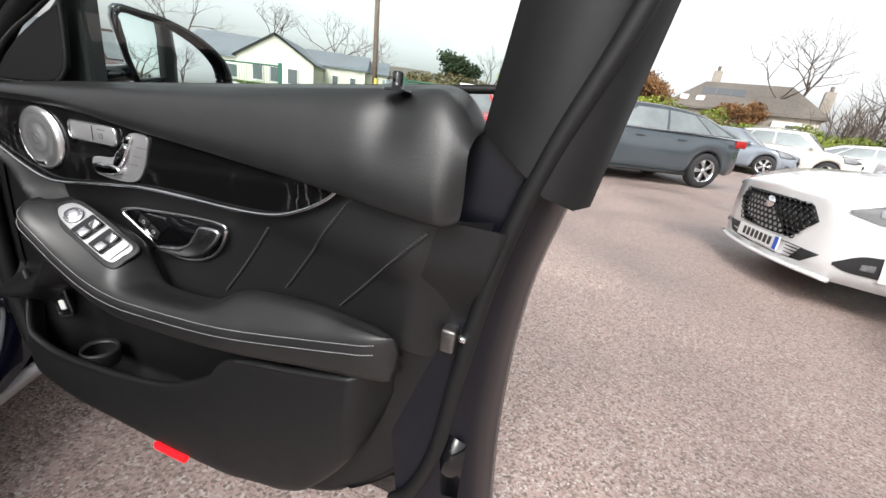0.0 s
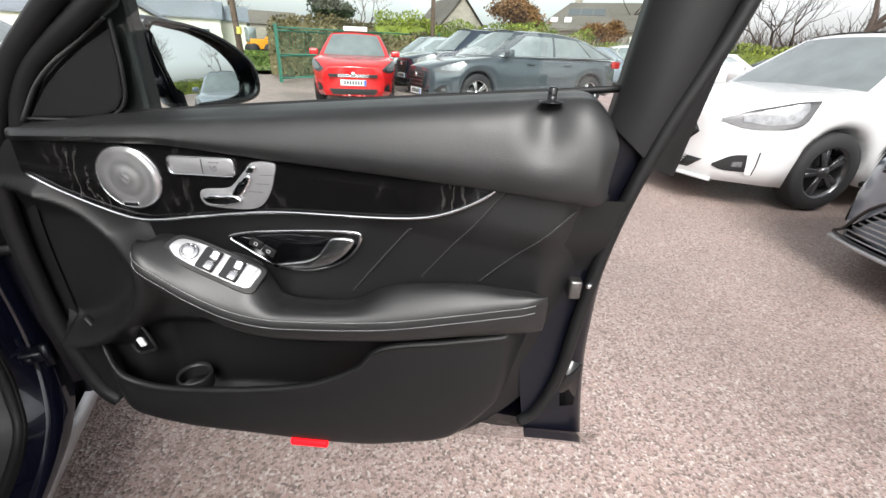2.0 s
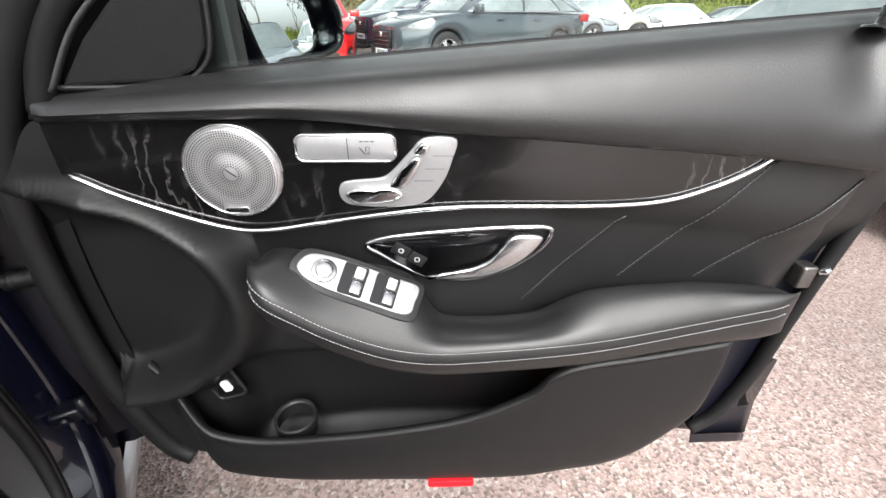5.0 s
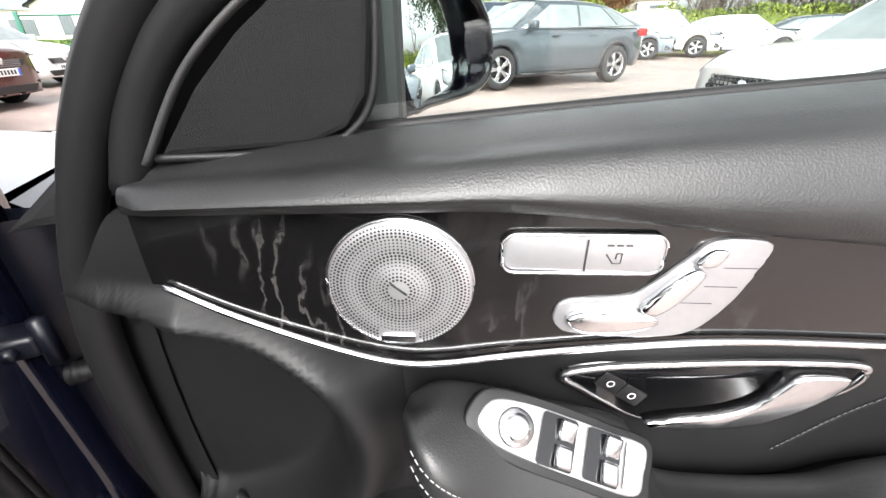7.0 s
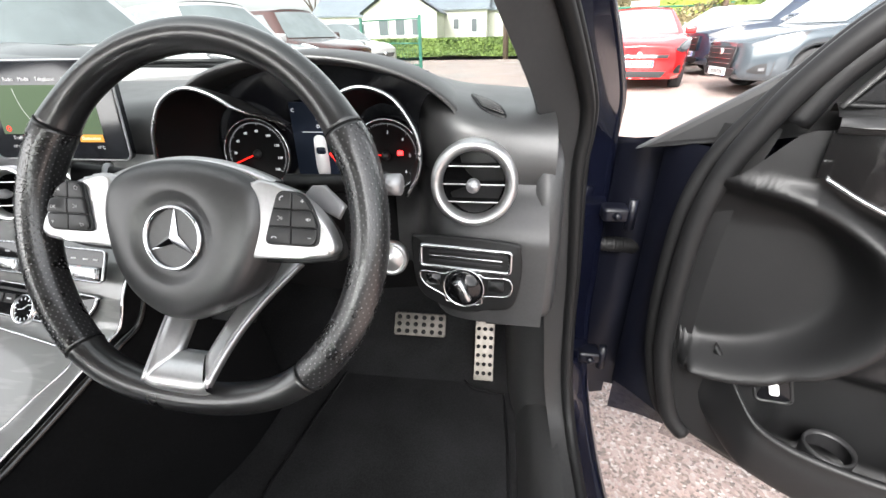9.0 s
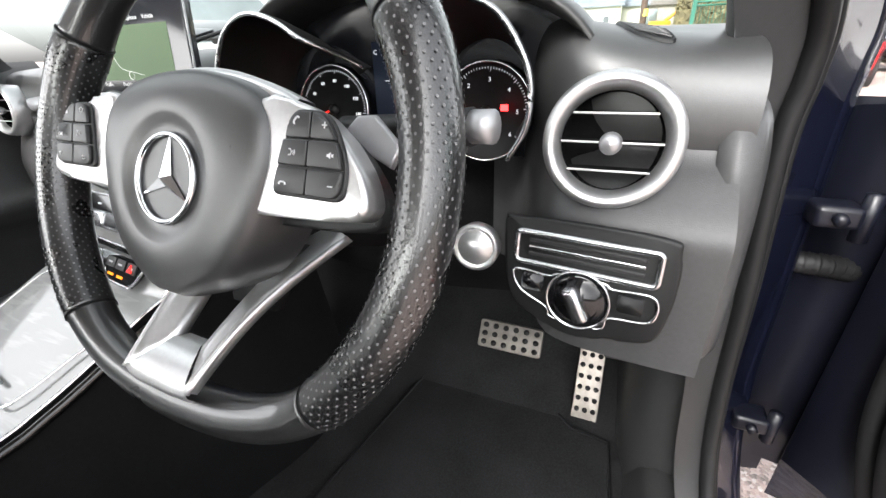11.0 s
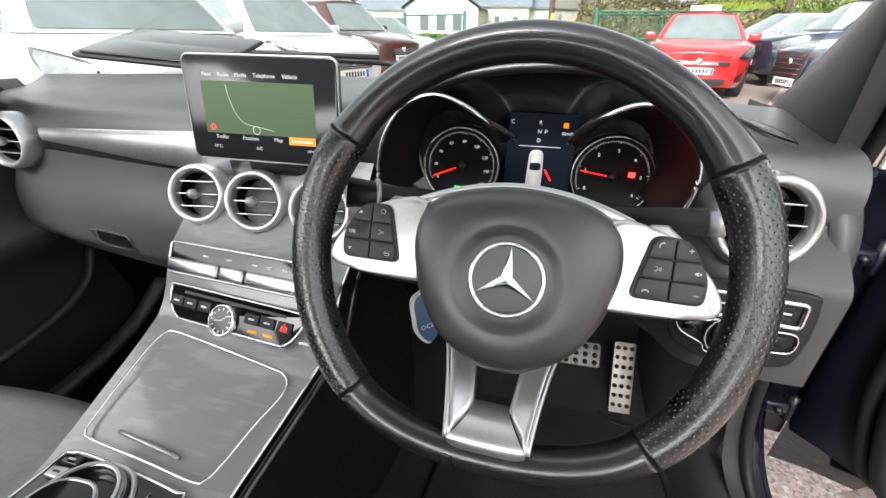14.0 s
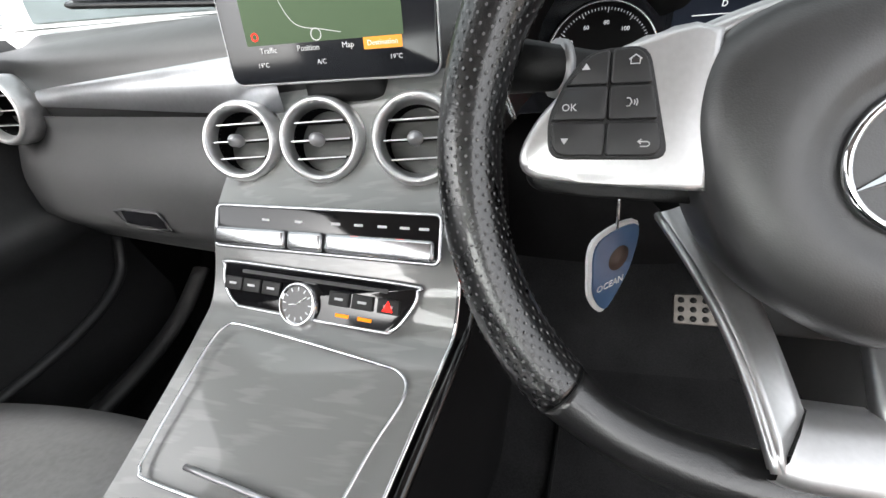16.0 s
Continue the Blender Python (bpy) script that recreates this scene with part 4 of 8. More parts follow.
polo, _ = car("bright red small hatchback parked facing the yard", from_front_axle(3.44, 9.2, -104, 2.55), P_RED, 4.05, 1.75, 1.46, 2.55, 0.78, 1.0, 0.78, 0.95, 0.31, (0.35, -1.35), grille="slim", name="hatchback", band=False)
part("roof_box_sign", box(0.25, 0.55, 0.10, (0.0, 0.0, 1.52), 0.02), M_WHITE, polo)
car("blue-grey metallic hatchback parked side-on", park(6.80, 8.05, 182, 1.06), P_GREY, 4.36, 1.81, 1.45, 2.67, 0.88, 0.98, 0.74, 0.95, 0.33, (0.35, -1.35), name="hatchback", grille="tall")
car("dark blue SUV parked behind the grey hatchback", park(7.3, 11.0, 181), P_DBLUE, 4.45, 1.84, 1.63, 2.68, 0.9, 1.08, 0.86, 1.05, 0.35, (0.4, -1.5), name="suv", grille="tall", rails=True)
car("silver saloon parked beyond the dark SUV", park(7.0, 13.6, 181), P_SILVER, 4.4, 1.8, 1.45, 2.7, 0.86, 0.98, 0.72, 0.95, 0.33, (0.35, -1.3), name="saloon")
car("dark silver saloon with a twin-panel grille", from_front_axle(14.6, 12.2, -50, 2.8), P_SLATE, 4.6, 1.82, 1.44, 2.8, 0.82, 0.96, 0.72, 0.93, 0.33, (0.35, -1.3), name="saloon", grille="wide")
car("pearl white SUV with roof rails", from_front_axle(17.2, 12.4, -50, 2.64), P_PEARL, 4.38, 1.84, 1.61, 2.64, 0.88, 1.05, 0.84, 1.03, 0.35, (0.4, -1.45), name="suv", rails=True)
car("white saloon parked in the far row", from_front_axle(19.6, 10.8, -50, 2.7), P_WHITE, 4.5, 1.8, 1.44, 2.7, 0.84, 0.96, 0.72, 0.93, 0.33, (0.35, -1.3), name="saloon")
car("grey estate parked at the end of the far row", from_front_axle(21.8, 8.6, -50, 2.7), P_GREY, 4.6, 1.8, 1.44, 2.7, 0.84, 0.96, 0.72, 0.93, 0.33, (0.35, -1.6), name="estate_car")
H2 = -24
for nm, lab, x, y, mt, kw in (
        ("suv", "white SUV parked nose-out beside the saloon", -2.6, 2.9, P_WHITE, dict(L=4.5, W=1.85, H=1.64, wb=2.68, hb=1.06, hn=0.86, belt=1.04, R=0.35)),
        ("crossover", "white crossover parked nose-out in the row", -2.9, 6.0, P_WHITE, dict(L=4.45, W=1.84, H=1.58, wb=2.65, hb=1.03, hn=0.82, belt=1.0, R=0.34)),
        ("crossover", "dark brown crossover with a chrome grille", -3.1, 9.2, P_BROWN, dict(L=4.45, W=1.84, H=1.61, wb=2.65, hb=1.06, hn=0.85, belt=1.02, R=0.35, grille="wide")),
        ("saloon", "white saloon parked by the entrance", -3.4, 12.9, P_WHITE, dict(L=4.6, W=1.81, H=1.43, wb=2.81, hb=0.94, hn=0.72, belt=0.92, R=0.33))):
    car(lab, from_front_axle(x, y, H2, kw["wb"]), mt, name=nm, **kw)

# the near white hatchback and the steel-blue one beside it
HF = 167.7
focus, FS = car("white sporty hatchback with a black honeycomb grille", from_front_axle(5.95, 2.10, HF, 2.7), P_WHITE, 4.50, 1.825, 1.47, 2.7, 1.0, 1.0, 0.78, 0.93, 0.33, (0.38, -1.35), rim=M_GUNMETAL, name="hatchback", grille="tall", band=False, style="honeycomb")
toy, TS = car("steel-blue hybrid hatchback with a slatted lower grille", from_front_axle(5.26, -0.28, 166, 2.64), P_SLATE, 4.37, 1.79, 1.45, 2.64, 0.93, 0.97, 0.74, 0.92, 0.325, (0.35, -1.35), name="hatchback", grille="slim", style="slatted")


# ---- the open driver's door ----
DOOR = pose(1.098, 0.198, 0, 0, 0, -26.53)
door = thing("car_door", "open driver's door of a dark blue saloon with black trim", "car door", DOOR)
CREASE = [(-0.06, 0.985), (0.006, 0.990), (0.209, 0.994), (0.42, 0.977), (0.648, 0.962), (0.764, 0.954), (0.955, 0.939), (1.0, 0.935)]
SILVER = [(-0.002, 0.93), (0.044, 0.905), (0.109, 0.878), (0.158, 0.863), (0.2, 0.861), (0.259, 0.868), (0.339, 0.879), (0.418, 0.886), (0.578, 0.889), (0.659, 0.897), (0.712, 0.916), (0.748, 0.937), (0.765, 0.952)]
BOTTOM = [(-0.104, 0.519), (-0.085, 0.43), (-0.068, 0.371), (0.0, 0.338), (0.10, 0.312), (0.278, 0.292), (0.463, 0.285), (0.651, 0.30), (0.771, 0.35), (0.85, 0.42), (0.881, 0.473), (0.905, 0.56), (0.925, 0.647), (0.96, 0.803), (0.992, 0.927)]
ARM_B = [(0.166, 0.807), (0.181, 0.821), (0.20, 0.826), (0.28, 0.803), (0.355, 0.78), (0.375, 0.745), (0.395, 0.715), (0.459, 0.708), (0.533, 0.718), (0.578, 0.745), (0.614, 0.758), (0.734, 0.772), (0.832, 0.772), (0.886, 0.752)]
ARM_F = [(0.166, 0.805), (0.20, 0.79), (0.26, 0.745), (0.335, 0.708), (0.416, 0.694), (0.585, 0.700), (0.755, 0.728), (0.84, 0.745), (0.886, 0.746)]


def door_w(u, z):
    """How far the door's inner skin stands towards the cabin."""
    w = -0.045
    crease = curve(CREASE, u)
    back = smoothstep(0.03, 0.09, u) * (1 - smoothstep(0.55, 0.66, u))
    w -= 0.055 * back * (1 - smoothstep(0.575, 0.635, z)) * smoothstep(0.36, 0.42, z)
    # a raised rib that sweeps from the trim down to the door's front edge
    d = math.hypot((u + 0.10) / 0.215, (z - 0.745) / 0.165)
    sil = curve(SILVER, max(-0.002, u))
    w += 0.050 * math.exp(-((d - 1.06) / 0.14) ** 2) * smoothstep(-0.106, -0.07, u) * (1 - smoothstep(0.13, 0.24, u)) * smoothstep(0.53, 0.575, z) * (1 - smoothstep(sil - 0.05, sil - 0.008, z))
    w -= 0.02 * (1 - smoothstep(0.80, 1.0, d))
    w += 0.030 * smoothstep(crease - 0.16, crease - 0.06, z)
    b = z - curve(BOTTOM, u)
    w -= 0.04 * (1 - smoothstep(0.0, 0.05, b))
    w -= 0.03 * smoothstep(0.86, 0.99, u + 0.25 * (0.93 - z))
    return w


BOW = [(-0.12, 0.012), (0.0, 0.013), (0.17, 0.017), (0.25, 0.024), (0.42, 0.026), (0.54, 0.023), (0.76, 0.010), (0.85, 0.0), (1.0, 0.0)]


def D0(u, w, z):
    """A point in the door's straight frame: u along it, w towards the cabin."""
    return Vector((u, -w, z))


def D(u, w, z):
    """The same on the lining, which is bowed outwards between its ends."""
    return D0(u, w - curve(BOW, u), z)


def panel(u0, u1, lo, hi, wf, nu, nz, bm=None):
    return grid([[D(u, wf(u, z), z) for z in [lerp(lo(u), hi(u), j / nz) for j in range(nz + 1)]] for u in [lerp(u0, u1, i / nu) for i in range(nu + 1)]], bm=bm)


us = sorted(set([round(v, 4) for v in np.linspace(-0.104, 0.992, 150)] + [b[0] for b in BOTTOM]))
rows = []
for u in us:
    lo, hi = curve(BOTTOM, u), curve(CREASE, u) - 0.07 * smoothstep(-0.025, -0.104, u)
    rows.append([D(u, door_w(u, lo) - 0.05, lo + 0.004)] + [D(u, door_w(u, z), z) for z in np.linspace(lo, hi - 0.004, 120)])
part("trim_panel", grid(rows), M_PLASTIC, door, "black moulded plastic door lining with a storage bin")
BIN_LIP = [(-0.05, 0.625), (-0.02, 0.588), (0.025, 0.534), (0.061, 0.511), (0.10, 0.500), (0.156, 0.497), (0.202, 0.500), (0.307, 0.511), (0.44, 0.540), (0.535, 0.592), (0.562, 0.628), (0.60, 0.648), (0.70, 0.667), (0.85, 0.700)]
BIN_FOOT = [(-0.05, 0.475), (-0.007, 0.440), (0.05, 0.412), (0.10, 0.397), (0.176, 0.385), (0.293, 0.380), (0.425, 0.374), (0.549, 0.377), (0.624, 0.393), (0.68, 0.405), (0.73, 0.433), (0.80, 0.522), (0.835, 0.595), (0.85, 0.640)]
rows = []
for u in np.linspace(-0.045, 0.85, 120):
    lo, hi = curve(BIN_FOOT, u), curve(BIN_LIP, u)
    k = smoothstep(-0.05, 0.05, u) * (1 - smoothstep(0.80, 0.856, u))
    wl, wb = lerp(-0.050, 0.002, k), lerp(-0.060, 0.0, k)
    prof = [(wb - 0.10, lo - 0.03), (wb - 0.035, lo - 0.012), (wb - 0.006, lo - 0.001), (lerp(wb, wl, 0.25) + 0.003 * k, lerp(lo, hi, 0.2)), (lerp(wb, wl, 0.6) + 0.006 * k, lerp(lo, hi, 0.6)), (wl + 0.002, hi - 0.016), (wl + 0.0025, hi - 0.005), (wl - 0.002, hi), (wl - 0.009, hi - 0.001), (wl - 0.014, hi - 0.014), (wl - 0.026, hi - 0.09 * k)]
    rows.append([D0(u, w, z) for w, z in [tuple(v) for v in spline(prof, 32)]])
part("storage_bin", grid(rows), M_PLASTIC, door, "black moulded lower bin wall with a curved lip")
# padded upper roll
def top_z(u):
    return 1.008 + 0.094 * u
rows = []
for u in np.linspace(-0.010, 0.930, 140):
    c, t = curve(CREASE, u), top_z(u) - 0.05 * max(0.0, (u - 0.868) / 0.062) ** 2.5
    c += 0.012 * max(0.0, (u - 0.897) / 0.033) ** 3
    end = 1 - 1.6 * max(0.0, (u - 0.902) / 0.028) ** 2 - 0.8 * max(0.0, (0.012 - u) / 0.022)
    prof = [(-0.02, c - 0.006), (0.006 * end, c - 0.004), (0.014 * end, c + 0.004), (0.016 * end, lerp(c, t, 0.25)), (0.008 * end, lerp(c, t, 0.55)), (-0.004, lerp(c, t, 0.8)), (-0.022, t - 0.006), (-0.035, t - 0.002), (-0.075, t + 0.004), (-0.095, t - 0.010)]
    dip = 0.016 * math.exp(-((u - 0.830) / 0.030) ** 2)
    rows.append([D(u, w - dip * smoothstep(lerp(c, t, 0.25), lerp(c, t, 0.75), z) * (1 - smoothstep(-0.03, -0.06, w)), z) for w, z in [tuple(v) for v in spline(prof, 22)]])
part("upper_roll", grid(rows), M_LEATHER, door, "grained black padded upper door trim")
# veneer
bm = panel(-0.012, 0.764, lambda u: curve(SILVER, max(u, -0.002)), lambda u: curve(CREASE, u) - 0.001, lambda u, z: -0.006 + 0.004 * math.sin((z - 0.86) * 20), 70, 6)
part("veneer", bm, M_ASH, door, "glossy black veneer with streaks of grey grain")
part("trim_strip", tube([D(u, 0.001, z) for u, z in [tuple(v) for v in spline(SILVER, 90)]], 0.0028, 6), M_BRIGHT, door, "polished chrome strip")
M_THREAD = mat("dark_grey_thread", (0.10, 0.10, 0.105), 0.7)
# leather insert with stitched seams
def insert_w(u, z):
    w = -0.022 - 0.016 * smoothstep(0.90, 0.76, z)
    w = max(w, min(door_w(u, z) + 0.003, 0.0)) if z > 0.80 else w
    return w - 0.03 * smoothstep(0.93, 0.99, u) - 0.045 * smoothstep(0.885, 0.985, u + 0.22 * (0.93 - z))


bm = panel(0.16, 0.985, lambda u: curve(ARM_B, u) - 0.03 if u < 0.886 else 0.72, lambda u: (curve(SILVER, u) if u < 0.765 else curve(CREASE, u)) - 0.001, insert_w, 60, 22)
part("leather_insert", bm, M_SOFT, door, "black leather insert with diagonal seams")
for (ua, za), (ub, zb) in (((0.779, 0.945), (0.646, 0.765)), ((0.889, 0.923), (0.751, 0.768)), ((0.628, 0.867), (0.516, 0.722))):
    bm = bmesh.new()
    k = 34
    for i in range(k):
        p = [(lerp(ua, ub, (i + f) / k), lerp(za, zb, (i + f) / k)) for f in (0.1, 0.75)]
        tube([D(u, insert_w(u, z) + 0.0012, z) for u, z in p], 0.0006, 4, bm=bm)
    part("seam_stitching", bm, M_THREAD, door)
    part("seam_fold", tube([D(lerp(ua, ub, i / 20) + 0.003, insert_w(lerp(ua, ub, i / 20), lerp(za, zb, i / 20)) - 0.0004, lerp(za, zb, i / 20)) for i in range(21)], 0.0022, 6), M_SOFT, door)
# armrest
rows = []
for u in np.linspace(0.168, 0.866, 90):
    zb, zf = curve(ARM_B, u), curve(ARM_F, u)
    e = math.sqrt(max(0.0, 1 - max(0, (0.215 - u) / 0.049) ** 2.6)) * math.sqrt(max(0.02, 1 - max(0, (u - 0.82) / 0.0475) ** 2)) if u > 0.1 else 1
    ww = curve([(0.16, 0.072), (0.35, 0.070), (0.55, 0.055), (0.75, 0.032), (0.87, 0.014)], u) * max(0.12, e)
    zf = lerp((zb + zf) / 2, zf, max(0.12, e))
    prof = [(-0.040, zb - 0.034), (-0.028, zb - 0.026), (-0.021, zb - 0.006), (-0.010, zb + 0.005), (0.004, zb + 0.004), (ww * 0.45, lerp(zb + 0.003, zf + 0.037, 0.42)), (ww * 0.86, lerp(zb, zf + 0.026, 0.94)), (ww, zf + 0.008), (ww * 0.98, zf - 0.006), (ww * 0.85, zf - 0.026), (ww * 0.2, zf - 0.045), (-0.045, zf - 0.05)]
    rows.append([D(u, w, z) for w, z in [tuple(v) for v in spline(prof, 28)]])
for k_, e_ in ((0, -0.004), (-1, 0.004)):
    c_ = sum((v for v in rows[k_]), Vector()) / len(rows[k_])
    ring_ = [v.lerp(c_, 0.6) + Vector((e_, 0, 0)) for v in rows[k_]]
    tip_ = [c_ + Vector((e_ * 1.3, 0, 0)) for v in rows[k_]]
    rows = [tip_, ring_] + rows if k_ == 0 else rows + [ring_, tip_]
arm = part("armrest", grid(rows), M_LEATHER, door, "padded black leather armrest with pale twin stitching")
for jj in (16, 18):
    bm = bmesh.new()
    line = [rows[i][jj] + Vector((0, -0.0010, 0.0006)) for i in range(3, 90)]
    line = [v for k in range(86) for v in (line[k], line[k].lerp(line[k + 1], 0.5))]
    for i in range(0, len(line) - 1):
        tube([line[i].lerp(line[i + 1], 0.1), line[i].lerp(line[i + 1], 0.75)], 0.0006, 4, bm=bm, cap=False)
    part("stitching", bm, M_STITCH, arm)
# darker copy of the navy paint, with the door gap's shade in it
M_SHUT = mat("shaded_shut_navy", (0.003, 0.0035, 0.007), 0.34, noise_scale=60, vary=0.3, spec=0.35)
# outer skin and window frame
bm = grid([[D(lerp(0.935, 0.99, s) - 0.0, -0.055, lerp(1.09, 1.50, s)), D(lerp(1.02, 1.09, s), -0.058, lerp(1.03, 1.50, s)), D(lerp(1.055, 1.125, s), -0.072, lerp(1.02, 1.50, s)), D(lerp(1.075, 1.155, s), -0.12, lerp(1.02, 1.50, s)), D(lerp(1.07, 1.145, s), -0.15, lerp(1.02, 1.50, s)), D(lerp(0.95, 1.0, s), -0.14, lerp(1.09, 1.50, s))] for s in np.linspace(-0.10, 1, 10)], False, True)
part("window_frame", bm, M_RUBBER, door, "matt black upright of the door's window frame")
EDGE = [(0.26, 1.052), (0.36, 1.034), (0.46, 1.018), (0.56, 1.006), (0.70, 1.002), (0.84, 1.012), (0.95, 1.035), (1.07, 1.064), (1.2, 1.10)]
rows = []
shut = []
for f in np.linspace(0, 1, 40):
    ue = curve(EDGE, lerp(0.262, 1.06, f))
    Z = lambda u: lerp(0.260 + 0.0 * u, 0.955 + 0.098 * u, f)
    out = smoothstep(0.0, 0.5, f)
    ub, wo = ue - lerp(0.008, 0.0, out), lerp(-0.150, -0.185, out)
    shut.append([D0(u, w, Z(u) + (1 - f) * 1.3 * max(0.0, w + 0.15)) for u, w in ((ub - 0.16, -0.066), (ub - 0.060, -0.072), (ub - 0.034, -0.082), (ub - 0.018, -0.105), (ub - 0.006, lerp(-0.105, wo, 0.6)), (ub, wo))])
    rows.append([D0(u, w, Z(u)) for u, w in ((ub, wo), (ub + 0.004, wo - 0.008), (ub - 0.004, wo - 0.018), (ub - 0.25, wo - 0.045), (0.3, wo - 0.045), (-0.13, -0.185), (-0.20, -0.17))])
part("shut_face", grid(shut), M_SHUT, door, "navy shut face of the door, darkened for shade")
part("outer_skin", grid(rows), M_NAVY, door, "dark navy painted outer door sheet")
part("bottom_flange", grid([[D0(u, -0.06, 0.40 + k), D0(u, -0.10, 0.335 + k), D0(u, -0.15, 0.260 + k)] for u, k in [(v, 0.004) for v in np.linspace(-0.08, 1.045, 16)]]), M_NAVY, door)
bm = tube([D(u, -0.062, z) for u, z in [tuple(v) for v in spline([(0.866, 0.42), (0.90, 0.46), (0.93, 0.56), (0.945, 0.70), (0.97, 0.88), (1.01, 1.03), (1.08, 1.22), (1.12, 1.45)], 50)]], 0.012, 8, up=(-0.447, -0.895, 0.0))
part("door_seal", bm, M_RUBBER, door, "black rubber door seal")


def DM(u, w, z, tilt=0.0, spin=0.0):
    """A pose on the door: local x along it, y up, z into the cabin."""
    m = Matrix(((1, 0, 0), (0, 0, -1), (0, 1, 0))).to_4x4()
    return Matrix.Translation(D(u, w, z)) @ m @ Matrix.Rotation(radians(tilt), 4, "X") @ Matrix.Rotation(radians(spin), 4, "Z")


M_GRILLE = mat("satin_aluminium", (0.60, 0.60, 0.61), 0.34, 0.8, noise_scale=200, vary=0.06)
# loudspeaker
BOWK = 0.012
spk = part("speaker_grille", lathe([(0, 0.009), (0.012, 0.0085), (0.02, 0.006), (0.032, 0.0065), (0.045, 0.0075), (0.050, 0.005), (0.0512, 0.0)], 56, DM(0.168, -0.004, 0.932)), M_GRILLE, door, "round perforated aluminium loudspeaker grille")
bm = bmesh.new()
SPK = [(0, 0.009), (0.012, 0.0085), (0.02, 0.006), (0.032, 0.0065), (0.045, 0.0075), (0.050, 0.005), (0.0512, 0.0)]
mS = DM(0.168, -0.004, 0.932)
for i in range(17):
    rr = 0.0085 + 0.00248 * i
    n_ = int(2 * math.pi * rr / 0.0027)
    hole = 0.00062 + 0.00035 * (0.5 + 0.5 * math.cos(i * 0.9))
    for k in range(n_):
        a = 2 * math.pi * (k + 0.5 * (i % 2)) / n_
        if rr > 0.036 and abs(a - 4.66) < 0.36:
            continue
        c = Vector((rr * math.cos(a), rr * math.sin(a), curve(SPK, rr) + 0.0005))
        bm.faces.new([bm.verts.new(mS @ (c + Vector((hole * math.cos(w), hole * math.sin(w), 0)))) for w in (0, 1.047, 2.094, 3.142, 4.189, 5.236)])
part("perforation", bm, M_DARKTRIM, spk, smooth=False)["kind"] = "stuff"
part("speaker_rim", tube([D(0.168 + 0.0512 * math.cos(a), -0.001, 0.932 + 0.0512 * math.sin(a)) for a in np.linspace(0, 2 * math.pi, 48, endpoint=False)], 0.0016, 6, True), M_CHROME, spk)
part("maker_bar", slab(rounded(0.026, 0.006, 0.002), 0.0025, DM(0.165, 0.002, 0.889), 0.0005), M_CHROME, spk)
part("logo_bar", box(0.014, 0.0008, 0.0014, D(0.168, 0.0055, 0.933), rot=Matrix.Rotation(radians(40), 3, "Y")), M_BAR, spk)
# heating and memory key
hk = part("seat_heating_key", slab(rounded(0.106, 0.027, 0.008, cx=0.292, cy=0.957), 0.007, DM(0, -0.005 - BOWK, 0), 0.002), M_SILVER, door, "satin silver seat heating key")
part("key_rim", tube([D(x, 0.0015, y) for x, y in rounded(0.108, 0.029, 0.009, cx=0.292, cy=0.957)], 0.0014, 6, True), M_BRIGHT, hk)
part("key_gap", box(0.0008, 0.002, 0.024, D(0.294, 0.0025, 0.957)), M_BAR, hk, smooth=False)
for k in range(3):
    part("symbol_bar", box(0.004, 0.001, 0.001, D(0.309 + 0.006 * k, 0.0028, 0.9645)), M_BAR, hk, smooth=False)
part("seat_symbol", tube([D(0.312 + a * 0.005, 0.003, 0.954 + b * 0.005) for a, b in ((-1, 0.8), (0, -0.6), (1, -0.6), (1.1, 0.9), (0.4, 0.9), (0.3, 0.1))], 0.0005, 4), M_BAR, hk)
SEATP = [(0.378, 0.968), (0.412, 0.967), (0.409, 0.945), (0.399, 0.918), (0.378, 0.893), (0.342, 0.887), (0.294, 0.889), (0.281, 0.897), (0.279, 0.908), (0.287, 0.918), (0.325, 0.922), (0.340, 0.930), (0.362, 0.953)]
sp = part("seat_switch_plate", slab([tuple(v) for v in spline([(*p, 0) for p in SEATP], 60, True)], 0.006, DM(0, -0.006 - BOWK, 0), 0.0015), M_SILVER, door, "satin silver seat adjustment and memory panel")
part("cushion_switch", slab([tuple(v) for v in spline([(0.287, 0.905, 0), (0.30, 0.912, 0), (0.318, 0.911, 0), (0.330, 0.913, 0), (0.345, 0.911, 0), (0.352, 0.904, 0), (0.335, 0.896, 0), (0.300, 0.894, 0)], 40, True)], 0.007, DM(0, -BOWK, 0), 0.003), M_BRIGHT, sp, "polished seat-shaped switch")
part("backrest_switch", slab([tuple(v) for v in spline([(0.338, 0.915, 0), (0.352, 0.935, 0), (0.366, 0.948, 0), (0.374, 0.944, 0), (0.364, 0.925, 0), (0.350, 0.911, 0)], 36, True)], 0.007, DM(0, -BOWK, 0), 0.003), M_BRIGHT, sp)
part("headrest_switch", slab([tuple(v) for v in spline([(0.366, 0.952, 0), (0.374, 0.963, 0), (0.384, 0.962, 0), (0.378, 0.951, 0)], 24, True)], 0.006, DM(0, -BOWK, 0), 0.002), M_BRIGHT, sp)
for k, (a, b) in enumerate(((0.402, 0.957), (0.398, 0.940), (0.389, 0.925), (0.376, 0.911))):
    text_mesh("123M"[k], 0.006, DM(a, 0.0004, b), M_BAR, sp, "key_lettering")
    if k:
        part("key_gap", box(0.022, 0.001, 0.0006, D(a, 0.0006, b + 0.008)), M_BAR, sp, smooth=False)
